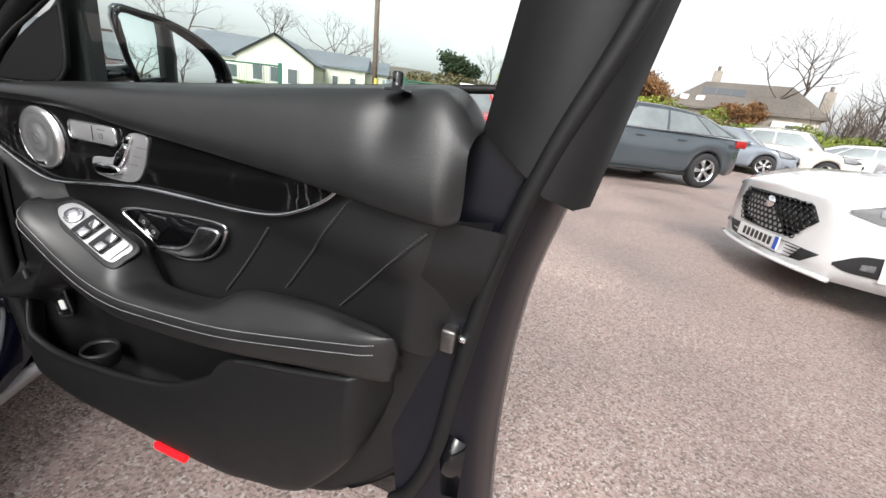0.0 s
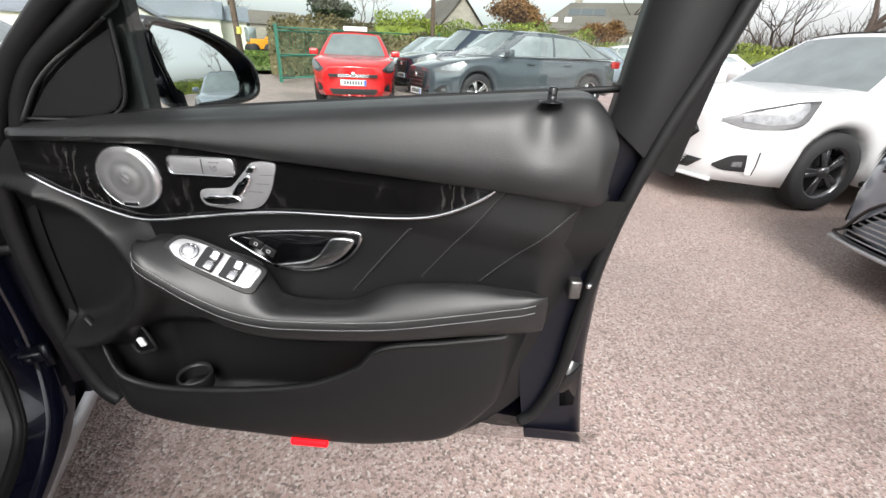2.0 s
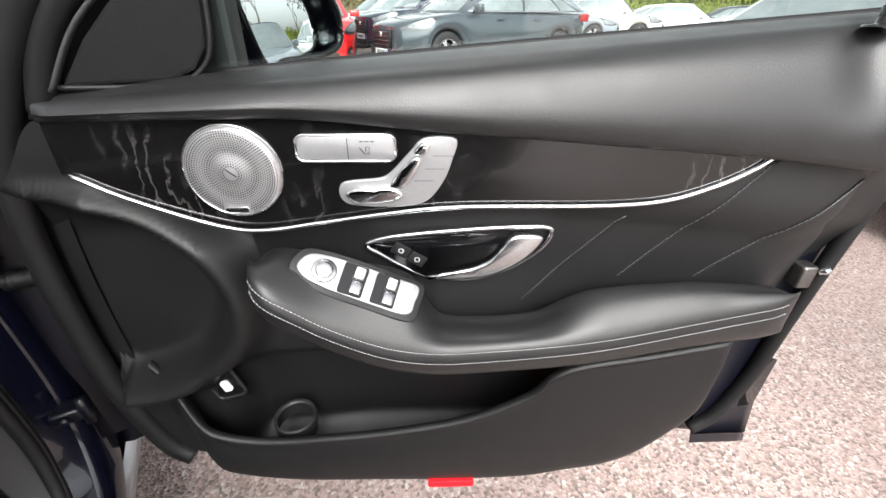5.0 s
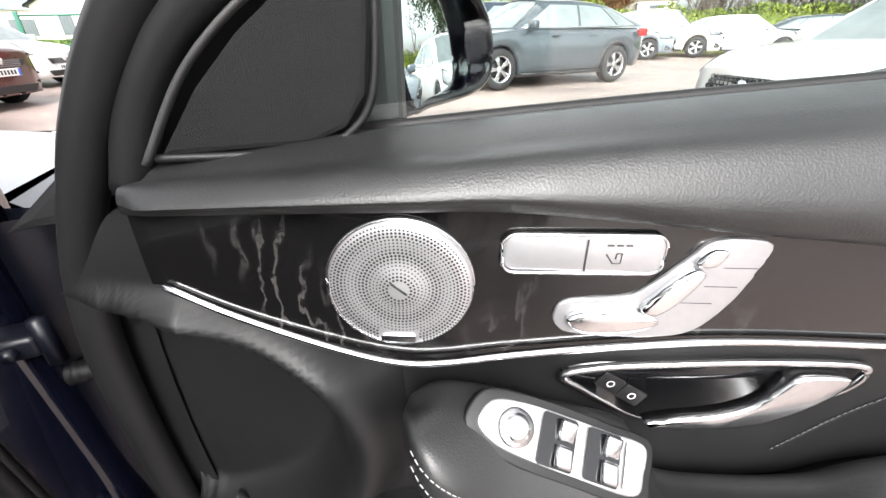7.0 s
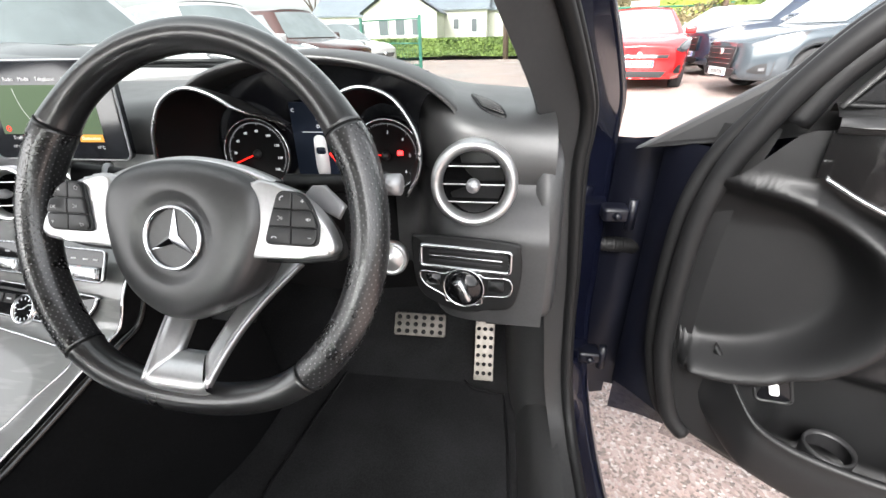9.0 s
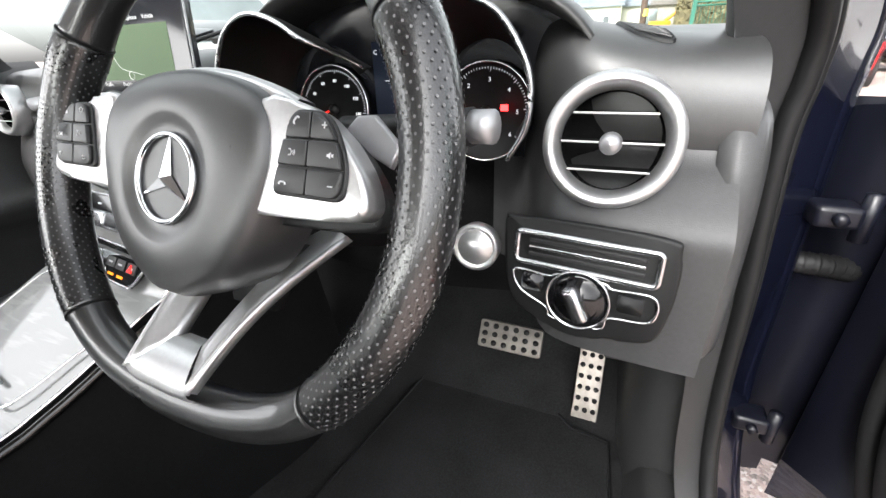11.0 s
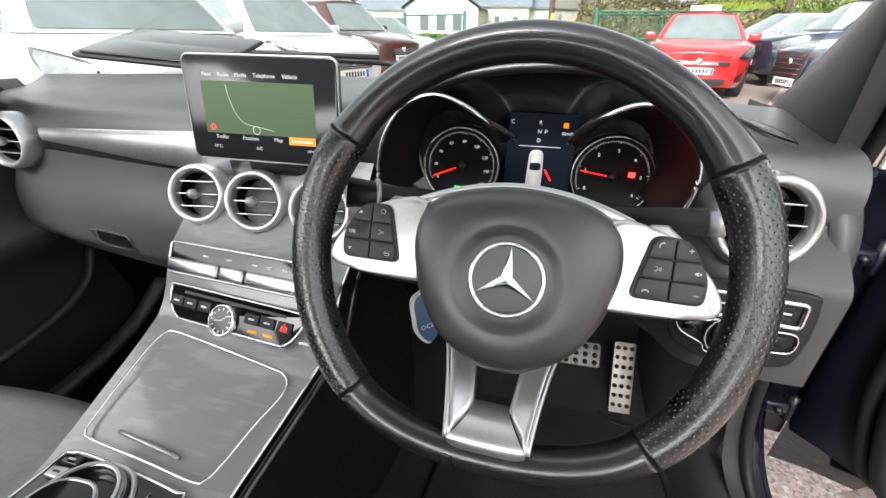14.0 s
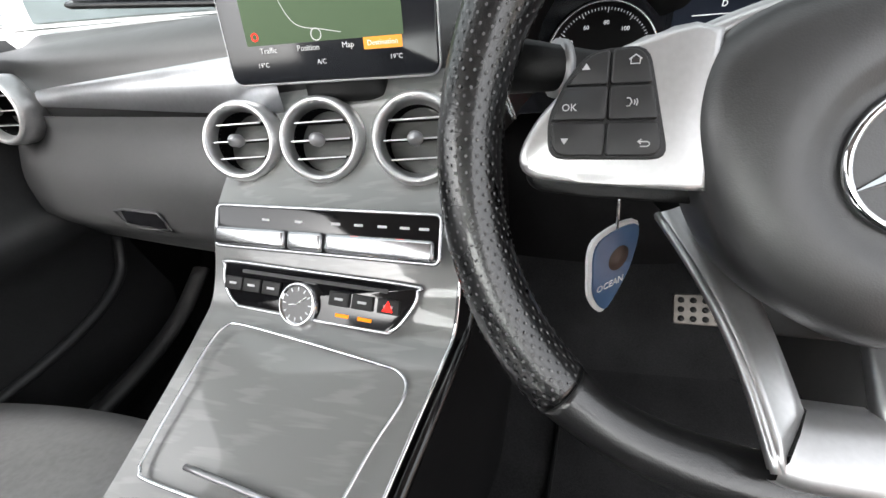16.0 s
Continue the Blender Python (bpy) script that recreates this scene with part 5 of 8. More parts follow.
# pull handle in its bright bezel
HB = [(0.300, 0.823), (0.330, 0.834), (0.38, 0.840), (0.467, 0.847), (0.530, 0.849), (0.541, 0.840), (0.530, 0.815), (0.504, 0.788), (0.470, 0.770), (0.43, 0.762), (0.38, 0.767), (0.345, 0.785), (0.318, 0.806)]
hb_pts = [D(v[0], -0.022 - 0.010 * smoothstep(0.84, 0.77, v[1]), v[1]) for v in spline([(*p, 0) for p in HB], 70, True)]
hdl = part("door_pull_recess", slab([(p.x, p.z) for p in hb_pts], 0.004, DM(0, -0.034 - BOWK, 0)), M_GLOSSBLK, door, "dark recess of the inner door handle")
part("bezel", tube(hb_pts, 0.0034, 8, True), M_CHROME, hdl, "satin chrome handle surround")
LV = [(0.378, 0.774), (0.43, 0.772), (0.475, 0.781), (0.512, 0.806), (0.530, 0.836), (0.492, 0.838), (0.478, 0.822), (0.462, 0.802), (0.435, 0.789), (0.40, 0.782)]
part("pull_lever", slab([tuple(v) for v in spline([(*p, 0) for p in LV], 50, True)], 0.014, DM(0, -0.028 - BOWK, 0), 0.004), M_CHROME, hdl, "satin chrome pull lever")
for a, b in ((0.345, 0.811), (0.366, 0.797)):
    kx = part("lock_key", slab(rounded(0.024, 0.017, 0.002), 0.005, DM(a, -0.032, b, 0, -32), 0.001), M_PLASTIC, hdl)
    part("lock_symbol", lathe([(0.0028, 0.0), (0.0036, 0.0)], 14, DM(a, -0.0266, b)), M_WHITE, kx)
# window switch block on the armrest
xa = Vector((0.92, 0.0, -0.40)).normalized()
na = Vector((0.24, -0.62, 0.75)).normalized()
na = (na - xa * na.dot(xa)).normalized()
ya = na.cross(xa)
WSW = Matrix.Translation(D(0.293, 0.022, 0.793)) @ Matrix((xa, ya, na)).transposed().to_4x4() @ Matrix.Diagonal((0.9, 0.9, 0.9, 1))
ws = part("window_switch_plate", slab([tuple(v) for v in spline([(-0.083, 0, 0), (-0.07, 0.021, 0), (-0.03, 0.027, 0), (0.04, 0.027, 0), (0.082, 0.026, 0), (0.084, 0.0, 0), (0.076, -0.026, 0), (0.02, -0.027, 0), (-0.05, -0.024, 0), (-0.077, -0.014, 0)], 60, True)], 0.005, WSW @ Matrix.Translation((0, 0, 0.002)) @ Matrix.Diagonal((1, 0.86, 1, 1)), 0.002), M_SILVER, door, "silver mirror and window switch panel")
part("switch_surround", slab([tuple(v) for v in spline([(-0.094, 0, 0), (-0.078, 0.030, 0), (-0.03, 0.036, 0), (0.04, 0.036, 0), (0.090, 0.034, 0), (0.094, 0.0, 0), (0.086, -0.035, 0), (0.02, -0.036, 0), (-0.055, -0.033, 0), (-0.086, -0.020, 0)], 60, True)], 0.010, WSW @ Matrix.Translation((0, 0, -0.006)) @ Matrix.Diagonal((1, 0.86, 1, 1)), 0.003), M_PLASTIC, ws, "black surround of the switch panel")
part("mirror_dial", lathe([(0, 0.004), (0.008, 0.004), (0.011, 0.003), (0.013, 0.0), (0.016, 0.001), (0.017, -0.002)], 28, WSW @ Matrix.Translation((-0.048, 0.0, 0.010))), M_CHROME, ws)
for cx in (-0.008, 0.038):
    part("switch_well", slab(rounded(0.034, 0.044, 0.003, cx=cx), 0.001, WSW @ Matrix.Translation((0, 0, 0.0092))), M_GLOSSBLK, ws, smooth=False)
    for cy in (0.011, -0.011):
        part("window_switch", box(0.016, 0.019, 0.007, (0, 0, 0), 0.003), M_CHROME, ws).matrix_local = WSW @ pose(cx + 0.006, cy, 0.013, 14 if cy > 0 else -6)
part("child_lock_key", slab(rounded(0.014, 0.04, 0.002, cx=0.068), 0.001, WSW @ Matrix.Translation((0, 0, 0.0092))), M_FRAMEW, ws, smooth=False)
# boot release
tb = part("boot_release_bezel", slab(rounded(0.050, 0.062, 0.010), 0.009, DM(0.050, -0.055, 0.562, 0, 18), 0.0015), M_GLOSSBLK, door)
part("boot_bezel_rim", tube([DM(0.050, -0.046, 0.562, 0, 18) @ Vector((x, y, 0)) for x, y in rounded(0.050, 0.062, 0.010)], 0.0028, 6, True), M_LEATHER, tb)
part("boot_release_key", slab(rounded(0.014, 0.022, 0.004), 0.007, DM(0.053, -0.048, 0.558, 0, 18), 0.003), M_WHITE, tb, "white boot release key")
# bottle rest, red lamp, locking pin, latch
part("bottle_ring", lathe([(0.030, 0.0), (0.034, 0.008), (0.036, 0.0), (0.034, -0.03)], 28, Matrix.Translation(D(0.150, -0.045, 0.475))), M_DARKTRIM, door)
part("warning_lamp", box(0.080, 0.012, 0.015, D0(0.418, -0.004, 0.3685), 0.003), M_REFLECT, door, "glowing red door edge lamp")
part("lock_pin", lathe([(0.0, 0.026), (0.0045, 0.0255), (0.006, 0.022), (0.0055, 0.010), (0.0065, 0.0), (0.014, -0.001), (0.015, -0.004)], 20, Matrix.Translation(D(0.830, -0.020, 1.082)) @ Matrix.Diagonal((1.15, 1.15, 0.7, 1))), M_GLOSSBLK, door, "black locking pin")
M_GUNLATCH = mat("zinc_latch_metal", (0.16, 0.155, 0.15), 0.35, 0.9, noise_scale=120, vary=0.3)
lt = part("latch", box(0.022, 0.030, 0.036, D(0.925, -0.064, 0.762), 0.004), M_GUNLATCH, door, "bare metal latch in the door edge")
part("latch_claw", tube([D(0.945, -0.045, 0.777), D(0.95, -0.065, 0.762), D(0.94, -0.075, 0.747)], 0.005, 6), M_BRIGHT, lt)
part("edge_plate", slab([(0, 0), (0.05, 0.01), (0.05, 0.12), (0.02, 0.13)], 0.004, DM(0.925, -0.075, 0.46)), M_GLOSSBLK, door)
# corner panel and mirror
SAIL = [(-0.002, 1.014), (0.098, 1.017), (0.124, 1.028), (0.139, 1.050), (0.145, 1.10), (0.146, 1.152), (0.101, 1.122), (0.062, 1.091), (0.030, 1.058)]
sail = part("corner_panel", slab(SAIL, 0.012, Matrix(((1, 0, 0, 0), (0.25, 1, 0, 0), (0, 0, 1, 0), (0, 0, 0, 1))) @ DM(0, -0.049, 0), 0.004), mat("black_speaker_mesh", (0.005, 0.005, 0.0055), 0.7, spec=0.2, noise_scale=400, vary=0.4, bump=0.4, bump_scale=1400), door, "black woven corner speaker panel", smooth=False)
part("corner_rim", tube([D0(a, -0.049 - 0.25 * a, b) for a, b in [tuple(v) for v in spline([(-0.004, 1.013), (0.05, 1.012), (0.10, 1.013), (0.128, 1.026), (0.144, 1.05), (0.150, 1.10), (0.151, 1.165)], 50)]], 0.0032, 6), M_PLASTIC, sail)
part("corner_band", tube([D0(a - 0.004, -0.047 - 0.25 * a, b) for a, b in [tuple(v) for v in spline([(0.148, 1.165), (0.105, 1.130), (0.062, 1.098), (0.028, 1.063), (-0.006, 1.010)], 40)]], 0.0058, 8, flat=0.5), M_LINING, sail)
part("front_frame", tube([D(a, -0.055, b) for a, b in [tuple(v) for v in spline([(-0.045, 0.985), (-0.022, 1.04), (0.012, 1.086), (0.055, 1.122), (0.10, 1.152), (0.20, 1.22), (0.36, 1.31), (0.60, 1.40)], 40)]], 0.017, 8, up=(-0.447, -0.895, 0.0)), M_PLASTIC, door)
for dw, du, r_ in ((-0.045, -0.026, 0.017), (-0.070, -0.050, 0.013)):
    part("front_seal", tube([D(a + du * lerp(1.0, 0.3, smoothstep(0.90, 1.08, b)), dw, b) for a, b in [tuple(v) for v in spline([(-0.02, 0.385), (-0.045, 0.41), (-0.066, 0.46), (-0.092, 0.57), (-0.10, 0.70), (-0.095, 0.85), (-0.060, 0.985), (-0.036, 1.045), (0.0, 1.096), (0.05, 1.143), (0.12, 1.20), (0.22, 1.265), (0.36, 1.345), (0.60, 1.43)], 70)]], r_, 8, up=(-0.447, -0.895, 0.0)), M_RUBBER, door, "thick black rubber door seal")
part("sail_outer", slab([(-0.245, 0.915), (-0.05, 0.955), (0.16, 1.0), (0.16, 1.20), (0.09, 1.16)], 0.03, DM(0, -0.13, 0), 0.01), M_DARKTRIM, door, smooth=False)
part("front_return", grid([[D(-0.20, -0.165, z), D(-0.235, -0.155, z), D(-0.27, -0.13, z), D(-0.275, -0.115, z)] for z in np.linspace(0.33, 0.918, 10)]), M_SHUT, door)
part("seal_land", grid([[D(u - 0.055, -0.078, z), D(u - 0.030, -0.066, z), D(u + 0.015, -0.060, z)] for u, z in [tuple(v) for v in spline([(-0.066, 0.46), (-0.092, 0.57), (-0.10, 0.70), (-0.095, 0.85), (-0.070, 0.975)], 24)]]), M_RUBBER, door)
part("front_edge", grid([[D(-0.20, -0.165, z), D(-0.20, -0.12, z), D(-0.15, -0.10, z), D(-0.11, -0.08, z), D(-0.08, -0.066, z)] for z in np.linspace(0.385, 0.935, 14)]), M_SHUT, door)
# door mirror: glass turned to fit the camera's view, so it shows sky and trees
mo = [(-0.097, 0.066), (-0.05, 0.070), (0.0, 0.060), (0.05, 0.036), (0.085, 0.004), (0.095, -0.028), (0.088, -0.055), (0.05, -0.068), (-0.03, -0.073), (-0.062, -0.073), (-0.082, -0.02)]
mout = [tuple(v[:2]) for v in spline([(*p, 0) for p in mo], 48, True)]
MX = Matrix(((0.547, 0, 0.837, 0.1835), (0.837, 0, -0.547, 0.275), (0, 1, 0, 1.095), (0, 0, 0, 1)))
rows = [[MX @ Vector((x * k, y * k, z)) for x, y in mout] for k, z in ((0.98, -0.002), (1.06, 0.004), (1.10, -0.002), (1.14, -0.03), (1.12, -0.075), (0.92, -0.11), (0.5, -0.125))]
bm = grid(rows, False, True)
mh = part("mirror_housing", bm, M_NAVY, door, "dark navy door mirror housing")
part("mirror_rim", tube([MX @ Vector((x * 1.0, y * 1.0, 0.003)) for x, y in mout], 0.006, 6, True), M_GLOSSBLK, mh)
M_MIRROR = mat("mirror_silver", (0.82, 0.84, 0.84), 0.01, 1.0)
MG = MX @ Matrix.Rotation(radians(10), 4, "Y") @ Matrix.Rotation(radians(-5), 4, "X")
part("mirror_glass", grid([[MG @ Vector((x * k, y * k, -0.003 - 0.55 * ((x * k) ** 2 + (y * k) ** 2))) for x, y in mout] for k in (0.985, 0.8, 0.6, 0.4, 0.2, 0.02)], False, True), M_MIRROR, mh, "convex door mirror glass")
part("mirror_arm", tube([D(0.05, -0.12, 1.035), D(0.09, -0.19, 1.045), D(0.11, -0.25, 1.06)], 0.03, 8, flat=0.6), M_NAVY, door)


def clear_glass(name, tint=(0.93, 0.97, 0.955), gloss=0.06):
    m = bpy.data.materials.new(name)
    m.use_nodes = True
    n, l = m.node_tree.nodes, m.node_tree.links
    n.remove(n["Principled BSDF"])
    tr, gl, mx = n.new("ShaderNodeBsdfTransparent"), n.new("ShaderNodeBsdfGlossy"), n.new("ShaderNodeMixShader")
    tr.inputs["Color"].default_value = (*tint, 1)
    gl.inputs["Roughness"].default_value = 0.01
    mx.inputs[0].default_value = gloss
    l.new(tr.outputs[0], mx.inputs[1]); l.new(gl.outputs[0], mx.inputs[2])
    l.new(mx.outputs[0], n["Material Output"].inputs["Surface"])
    return m


M_CLEAR = clear_glass("clear_car_glass")
M_TINTED = clear_glass("green_tinted_door_glass", (0.85, 0.94, 0.91), 0.07)
pane = part("window_pane", grid([[D(lerp(0.13, 1.0, s), -0.095 + 0.03 * v, lerp(1.02 + 0.09 * s, 1.50, v)) for v in np.linspace(0, 1, 4)] for s in np.linspace(0, 1, 8)]), M_TINTED, door, "raised clear side window")
pane.visible_shadow = False
part("window_seal", tube([D(u, -0.092, top_z(u) + 0.001) for u in np.linspace(0.12, 0.97, 20)], 0.006, 6), M_RUBBER, door)


M_DASH = mat("charcoal_dash_skin", (0.030, 0.030, 0.0305), 0.42, noise_scale=220, vary=0.15, bump=0.05, bump_scale=650, spec=1.0)
M_LOWER = mat("charcoal_lower_plastic", (0.044, 0.044, 0.045), 0.42, noise_scale=220, vary=0.15, bump=0.15, bump_scale=900)


# ---- saloon body round the driver's seat ----
saloon = thing("saloon_car", "dark navy saloon with its front cabin open to view", "car")
INNER = [(0.535, -0.45, 1.43), (0.540, -0.20, 1.415), (0.578, 0.015, 1.318), (0.643, 0.116, 1.20), (0.698, 0.201, 1.10), (0.745, 0.276, 1.01), (0.760, 0.308, 0.945), (0.757, 0.318, 0.86), (0.785, 0.320, 0.70), (0.802, 0.325, 0.55), (0.815, 0.325, 0.42), (0.83, 0.28, 0.335), (0.838, 0.05, 0.31), (0.84, -0.50, 0.31), (0.84, -1.5, 0.31)]
OUTER = [(0.62, -0.45, 1.47), (0.645, -0.20, 1.45), (0.720, 0.110, 1.315), (0.786, 0.230, 1.20), (0.845, 0.325, 1.10), (0.884, 0.388, 1.01), (0.887, 0.398, 0.96), (0.886, 0.40, 0.90), (0.892, 0.405, 0.70), (0.897, 0.405, 0.52), (0.905, 0.37, 0.39), (0.915, 0.28, 0.30), (0.92, 0.08, 0.265), (0.92, -0.50, 0.26), (0.92, -1.5, 0.26)]
NI, NO = spline(INNER, 80), spline(OUTER, 80)


def band(a, b, push, bm=None):
    """A strip between two fractions of the way from the cabin side to the outer skin, pushed towards the door opening."""
    rows = []
    for i, (p, q) in enumerate(zip(NI, NO)):
        t = (NI[min(i + 1, 79)] - NI[max(i - 1, 0)]).normalized()
        n = (q - p).cross(t).normalized()
        if n.y > 0:
            n = -n
        rows.append([p.lerp(q, a + (b - a) * k / 4) + n * (push[0] + (push[1] - push[0]) * k / 4) for k in range(5)])
    return grid(rows, bm=bm)


part("pillar_trim", band(0.0, 0.52, (0.0, 0.0)), M_LINING, saloon, "dark grey inner pillar lining")
GL = spline([(0.56, -0.20, 1.43), (0.66, 0.06, 1.37), (0.735, 0.227, 1.25), (0.775, 0.40, 1.12), (0.797, 0.55, 1.01), (0.803, 0.62, 0.96)], 40)
CR = spline(INNER[1:7], 40)
part("pillar_inner_face", grid([[p, p + (q - p) * 0.04 + Vector((-0.006, 0.0, 0.004)), p.lerp(q, 0.3) + Vector((-0.010, 0, 0.006)), p.lerp(q, 0.7) + Vector((-0.006, 0, 0.004)), q] for p, q in zip(CR, GL)]), M_LINING, saloon, "grey pillar lining beside the windscreen")
part("opening_gasket", band(0.52, 0.66, (0.004, 0.006)), M_RUBBER, saloon, "black rubber door aperture gasket")
part("opening_flange", band(0.66, 1.0, (0.006, 0.0)), M_NAVY, saloon, "glossy navy door aperture")
for f, r_ in ((0.56, 0.011), (0.64, 0.007)):
    part("aperture_seal", tube([p.lerp(q, f) + Vector((0, -0.010, 0.002)) for p, q in zip(NI, NO)], r_, 8, up=(1, 0, 0)), M_RUBBER, saloon, "black rubber door aperture seal")
rows = []
for p, q in zip(NO, NO):
    rows.append([q, q + Vector((0.012, 0.006, 0)), q + Vector((0.022, 0.05, -0.004)), q + Vector((0.02, 0.10, -0.02))])
part("outer_pillar", grid(rows), M_NAVY, saloon)
part("hinge_face", grid([[(x, y, z) for x, y in ((0.888, 0.41), (0.895, 0.47), (0.93, 0.56), (0.95, 0.60))] for z in np.linspace(0.20, 0.862, 8)]), M_NAVY, saloon)
part("front_wing", grid([[(0.945 - 0.02 * (y - 0.6) ** 2 * 0.5, y, 0.25), (0.955 - 0.05 * (y - 0.6) ** 2 * 0.4, y, 0.6), (0.94 - 0.05 * (y - 0.6) ** 2 * 0.4, y, 0.83), (0.86 - 0.06 * (y - 0.6) ** 2 * 0.4, y, 0.895 - 0.03 * (y - 0.6))] for y in np.linspace(0.60, 0.96, 6)]), M_NAVY, saloon)
SB = Shape(4.69, 1.86, 1.44, 2.84, 0.80, 0.925, 0.72, 0.92, 0.325)


def shell(xs, sides, lo, hi, cap=0):
    """Outer body skin over a run of stations; cap closes the nose (last) or the tail (first)."""
    bm = bmesh.new()
    full = []
    for x in xs:
        r = SB.ring(x)[lo:hi]
        full.append([[Vector((sd * y, SB.bend(x, y) - 0.14, z)) for y, z in r] for sd in sides])
    if len(sides) == 2:
        rows = [a[::-1] + b for a, b in full]
        grid(rows, bm=bm)
        if cap:
            row = rows[-1 if cap > 0 else 0]
            n = len(row) // 2
            grid([[row[n - 1 - k].lerp(row[n + k], u / 8) + Vector((0, cap * 0.14 * (1 - (u / 4 - 1) ** 2), 0)) for u in range(9)] for k in range(n)], bm=bm)
    else:
        grid([a[0] for a in full], bm=bm)
    bmesh.ops.remove_doubles(bm, verts=bm.verts, dist=0.0005)
    return bm


def stations(a, b, n):
    arch = [c + 0.365 * math.cos(w) for c in (SB.xf, SB.xr) for w in np.linspace(0.02, math.pi - 0.02, 13)]
    return sorted(set([round(v, 4) for v in list(np.linspace(a, b, n)) + [v for v in arch if a < v < b]]))


part("front_body", shell(stations(1.06, SB.nose - 0.002, 18), (-1, 1), 1, 10, 1), M_NAVY, saloon, "dark navy bonnet, wings and nose")
part("boot", shell(stations(SB.tail + 0.002, -1.80, 12), (-1, 1), 1, 10, -1), M_NAVY, saloon, "dark navy boot and tail")
part("rear_quarter", shell(stations(-1.81, -0.84, 16), (1,), 1, 8), M_NAVY, saloon)
part("nearside_flank", shell(stations(-1.81, 1.06, 24), (-1,), 1, 8), M_NAVY, saloon)
for sd in (-1, 1):
    hl_ = SB.strip([(0.0, 6.0), (0.2, 6.4), (0.45, 6.3), (0.6, 6.1)], [(0.0, 5.6), (0.10, 4.9), (0.3, 4.7), (0.5, 5.0), (0.6, 6.0)], sd, 0.010)
    for v in hl_.verts:
        v.co = Vector((v.co.y, v.co.x - 0.14, v.co.z))
    part("headlamp", hl_, M_HOUSING, saloon, "clear headlamp")
    part("tail_lamp", box(0.10, 0.10, 0.12, (sd * 0.76, -2.52, 0.80), 0.03), M_TAIL, saloon, "red tail lamp")
    part("rear_pillar", grid([[Vector((sd * x, y, z)) for x, y, z in ((0.86, -1.55 - 0.62 * f, lerp(0.95, 0.97, f)), (0.80, -1.48 - 0.5 * f, 1.12), (0.70, -1.45 - 0.32 * f, 1.29), (0.585, -1.42 - 0.27 * f, 1.392))] for f in np.linspace(0, 1, 6)]), M_NAVY, saloon)
    part("roof_rail", tube([Vector((sd * x, y, z)) for x, y, z in ((0.56, -0.30, 1.40), (0.595, -0.60, 1.425), (0.60, -1.0, 1.42), (0.595, -1.4, 1.40), (0.58, -1.69, 1.36))], 0.028, 8), M_NAVY, saloon)
rg = part("rear_window", grid([[Vector((x * (1 - 0.05 * v), lerp(-1.70, -2.12, v), lerp(1.375, 0.99, v))) for x in np.linspace(-0.60, 0.60, 6)] for v in np.linspace(0, 1, 5)]), M_CLEAR, saloon, "clear rear window")
rg.visible_shadow = False
# unseen roof added to shade the cabin; its lining is pale to bounce light
part("roof", grid([[(x * (1 - 0.04 * (y + 0.9) ** 2), y, 1.40 + 0.045 * (1 - (x / 0.62) ** 2) - 0.05 * (y + 0.8) ** 2) for x in np.linspace(-0.60, 0.60, 10)] for y in np.linspace(-0.12, -1.7, 10)]), M_NAVY, saloon)
part("headlining", grid([[(x * (1 - 0.04 * (y + 0.9) ** 2), y, 1.37 + 0.045 * (1 - (x / 0.62) ** 2) - 0.05 * (y + 0.8) ** 2) for x in np.linspace(-0.60, 0.60, 10)] for y in np.linspace(-0.12, -1.7, 10)]), mat("bounce_headlining", (0.55, 0.55, 0.53), 0.9, noise_scale=60), saloon)
part("centre_pillar", grid([[(0.80, y, z), (0.90, y, z)] for y, z in ((-0.98, 0.3), (-0.96, 0.9), (-0.90, 1.3))]), M_SOFT, saloon)
part("rear_bulkhead", grid([[(x, -1.75, z) for z in (0.25, 0.7, 1.05)] for x in (-0.8, 0, 0.8)]), M_LEATHER, saloon)
LP = [(-p[0], p[1], p[2]) for p in ((0.52, -0.40, 1.40), (0.575, -0.20, 1.325), (0.64, 0.0, 1.207), (0.684, 0.15, 1.116), (0.722, 0.26, 1.026), (0.745, 0.315, 0.955))]
part("nearside_pillar", grid([[Vector(p), Vector(p) + Vector((0.02, 0.10, 0.03)), Vector(p) + Vector((-0.13, 0.06, 0.07)), Vector(p) + Vector((-0.13, -0.05, 0.04)), Vector(p) + Vector((-0.02, -0.06, -0.02))] for p in [v for v in spline(LP, 20)]], False, True), M_LINING, saloon, "dark grey inner pillar lining")
ws_ = grid([[(lerp(0.805, 0.60, v) * u, lerp(0.62, -0.14, v) + lerp(0.40, 0.10, v) * (1 - u * u), lerp(0.962, 1.42, v) + 0.02 * (1 - u * u) * v) for v in np.linspace(0, 1, 8)] for u in np.linspace(-1, 1, 14)])
# darker than clear glass: the tint holds back the over-bright yard
wsc = part("windscreen", ws_, clear_glass("dimmed_windscreen", (0.58, 0.615, 0.605), 0.06), saloon, "windscreen tinted to dim the yard behind it")
wsc.visible_shadow = False
def scuttle_y(x):
    return 0.62 + 0.40 * (1 - (x / 0.805) ** 2)


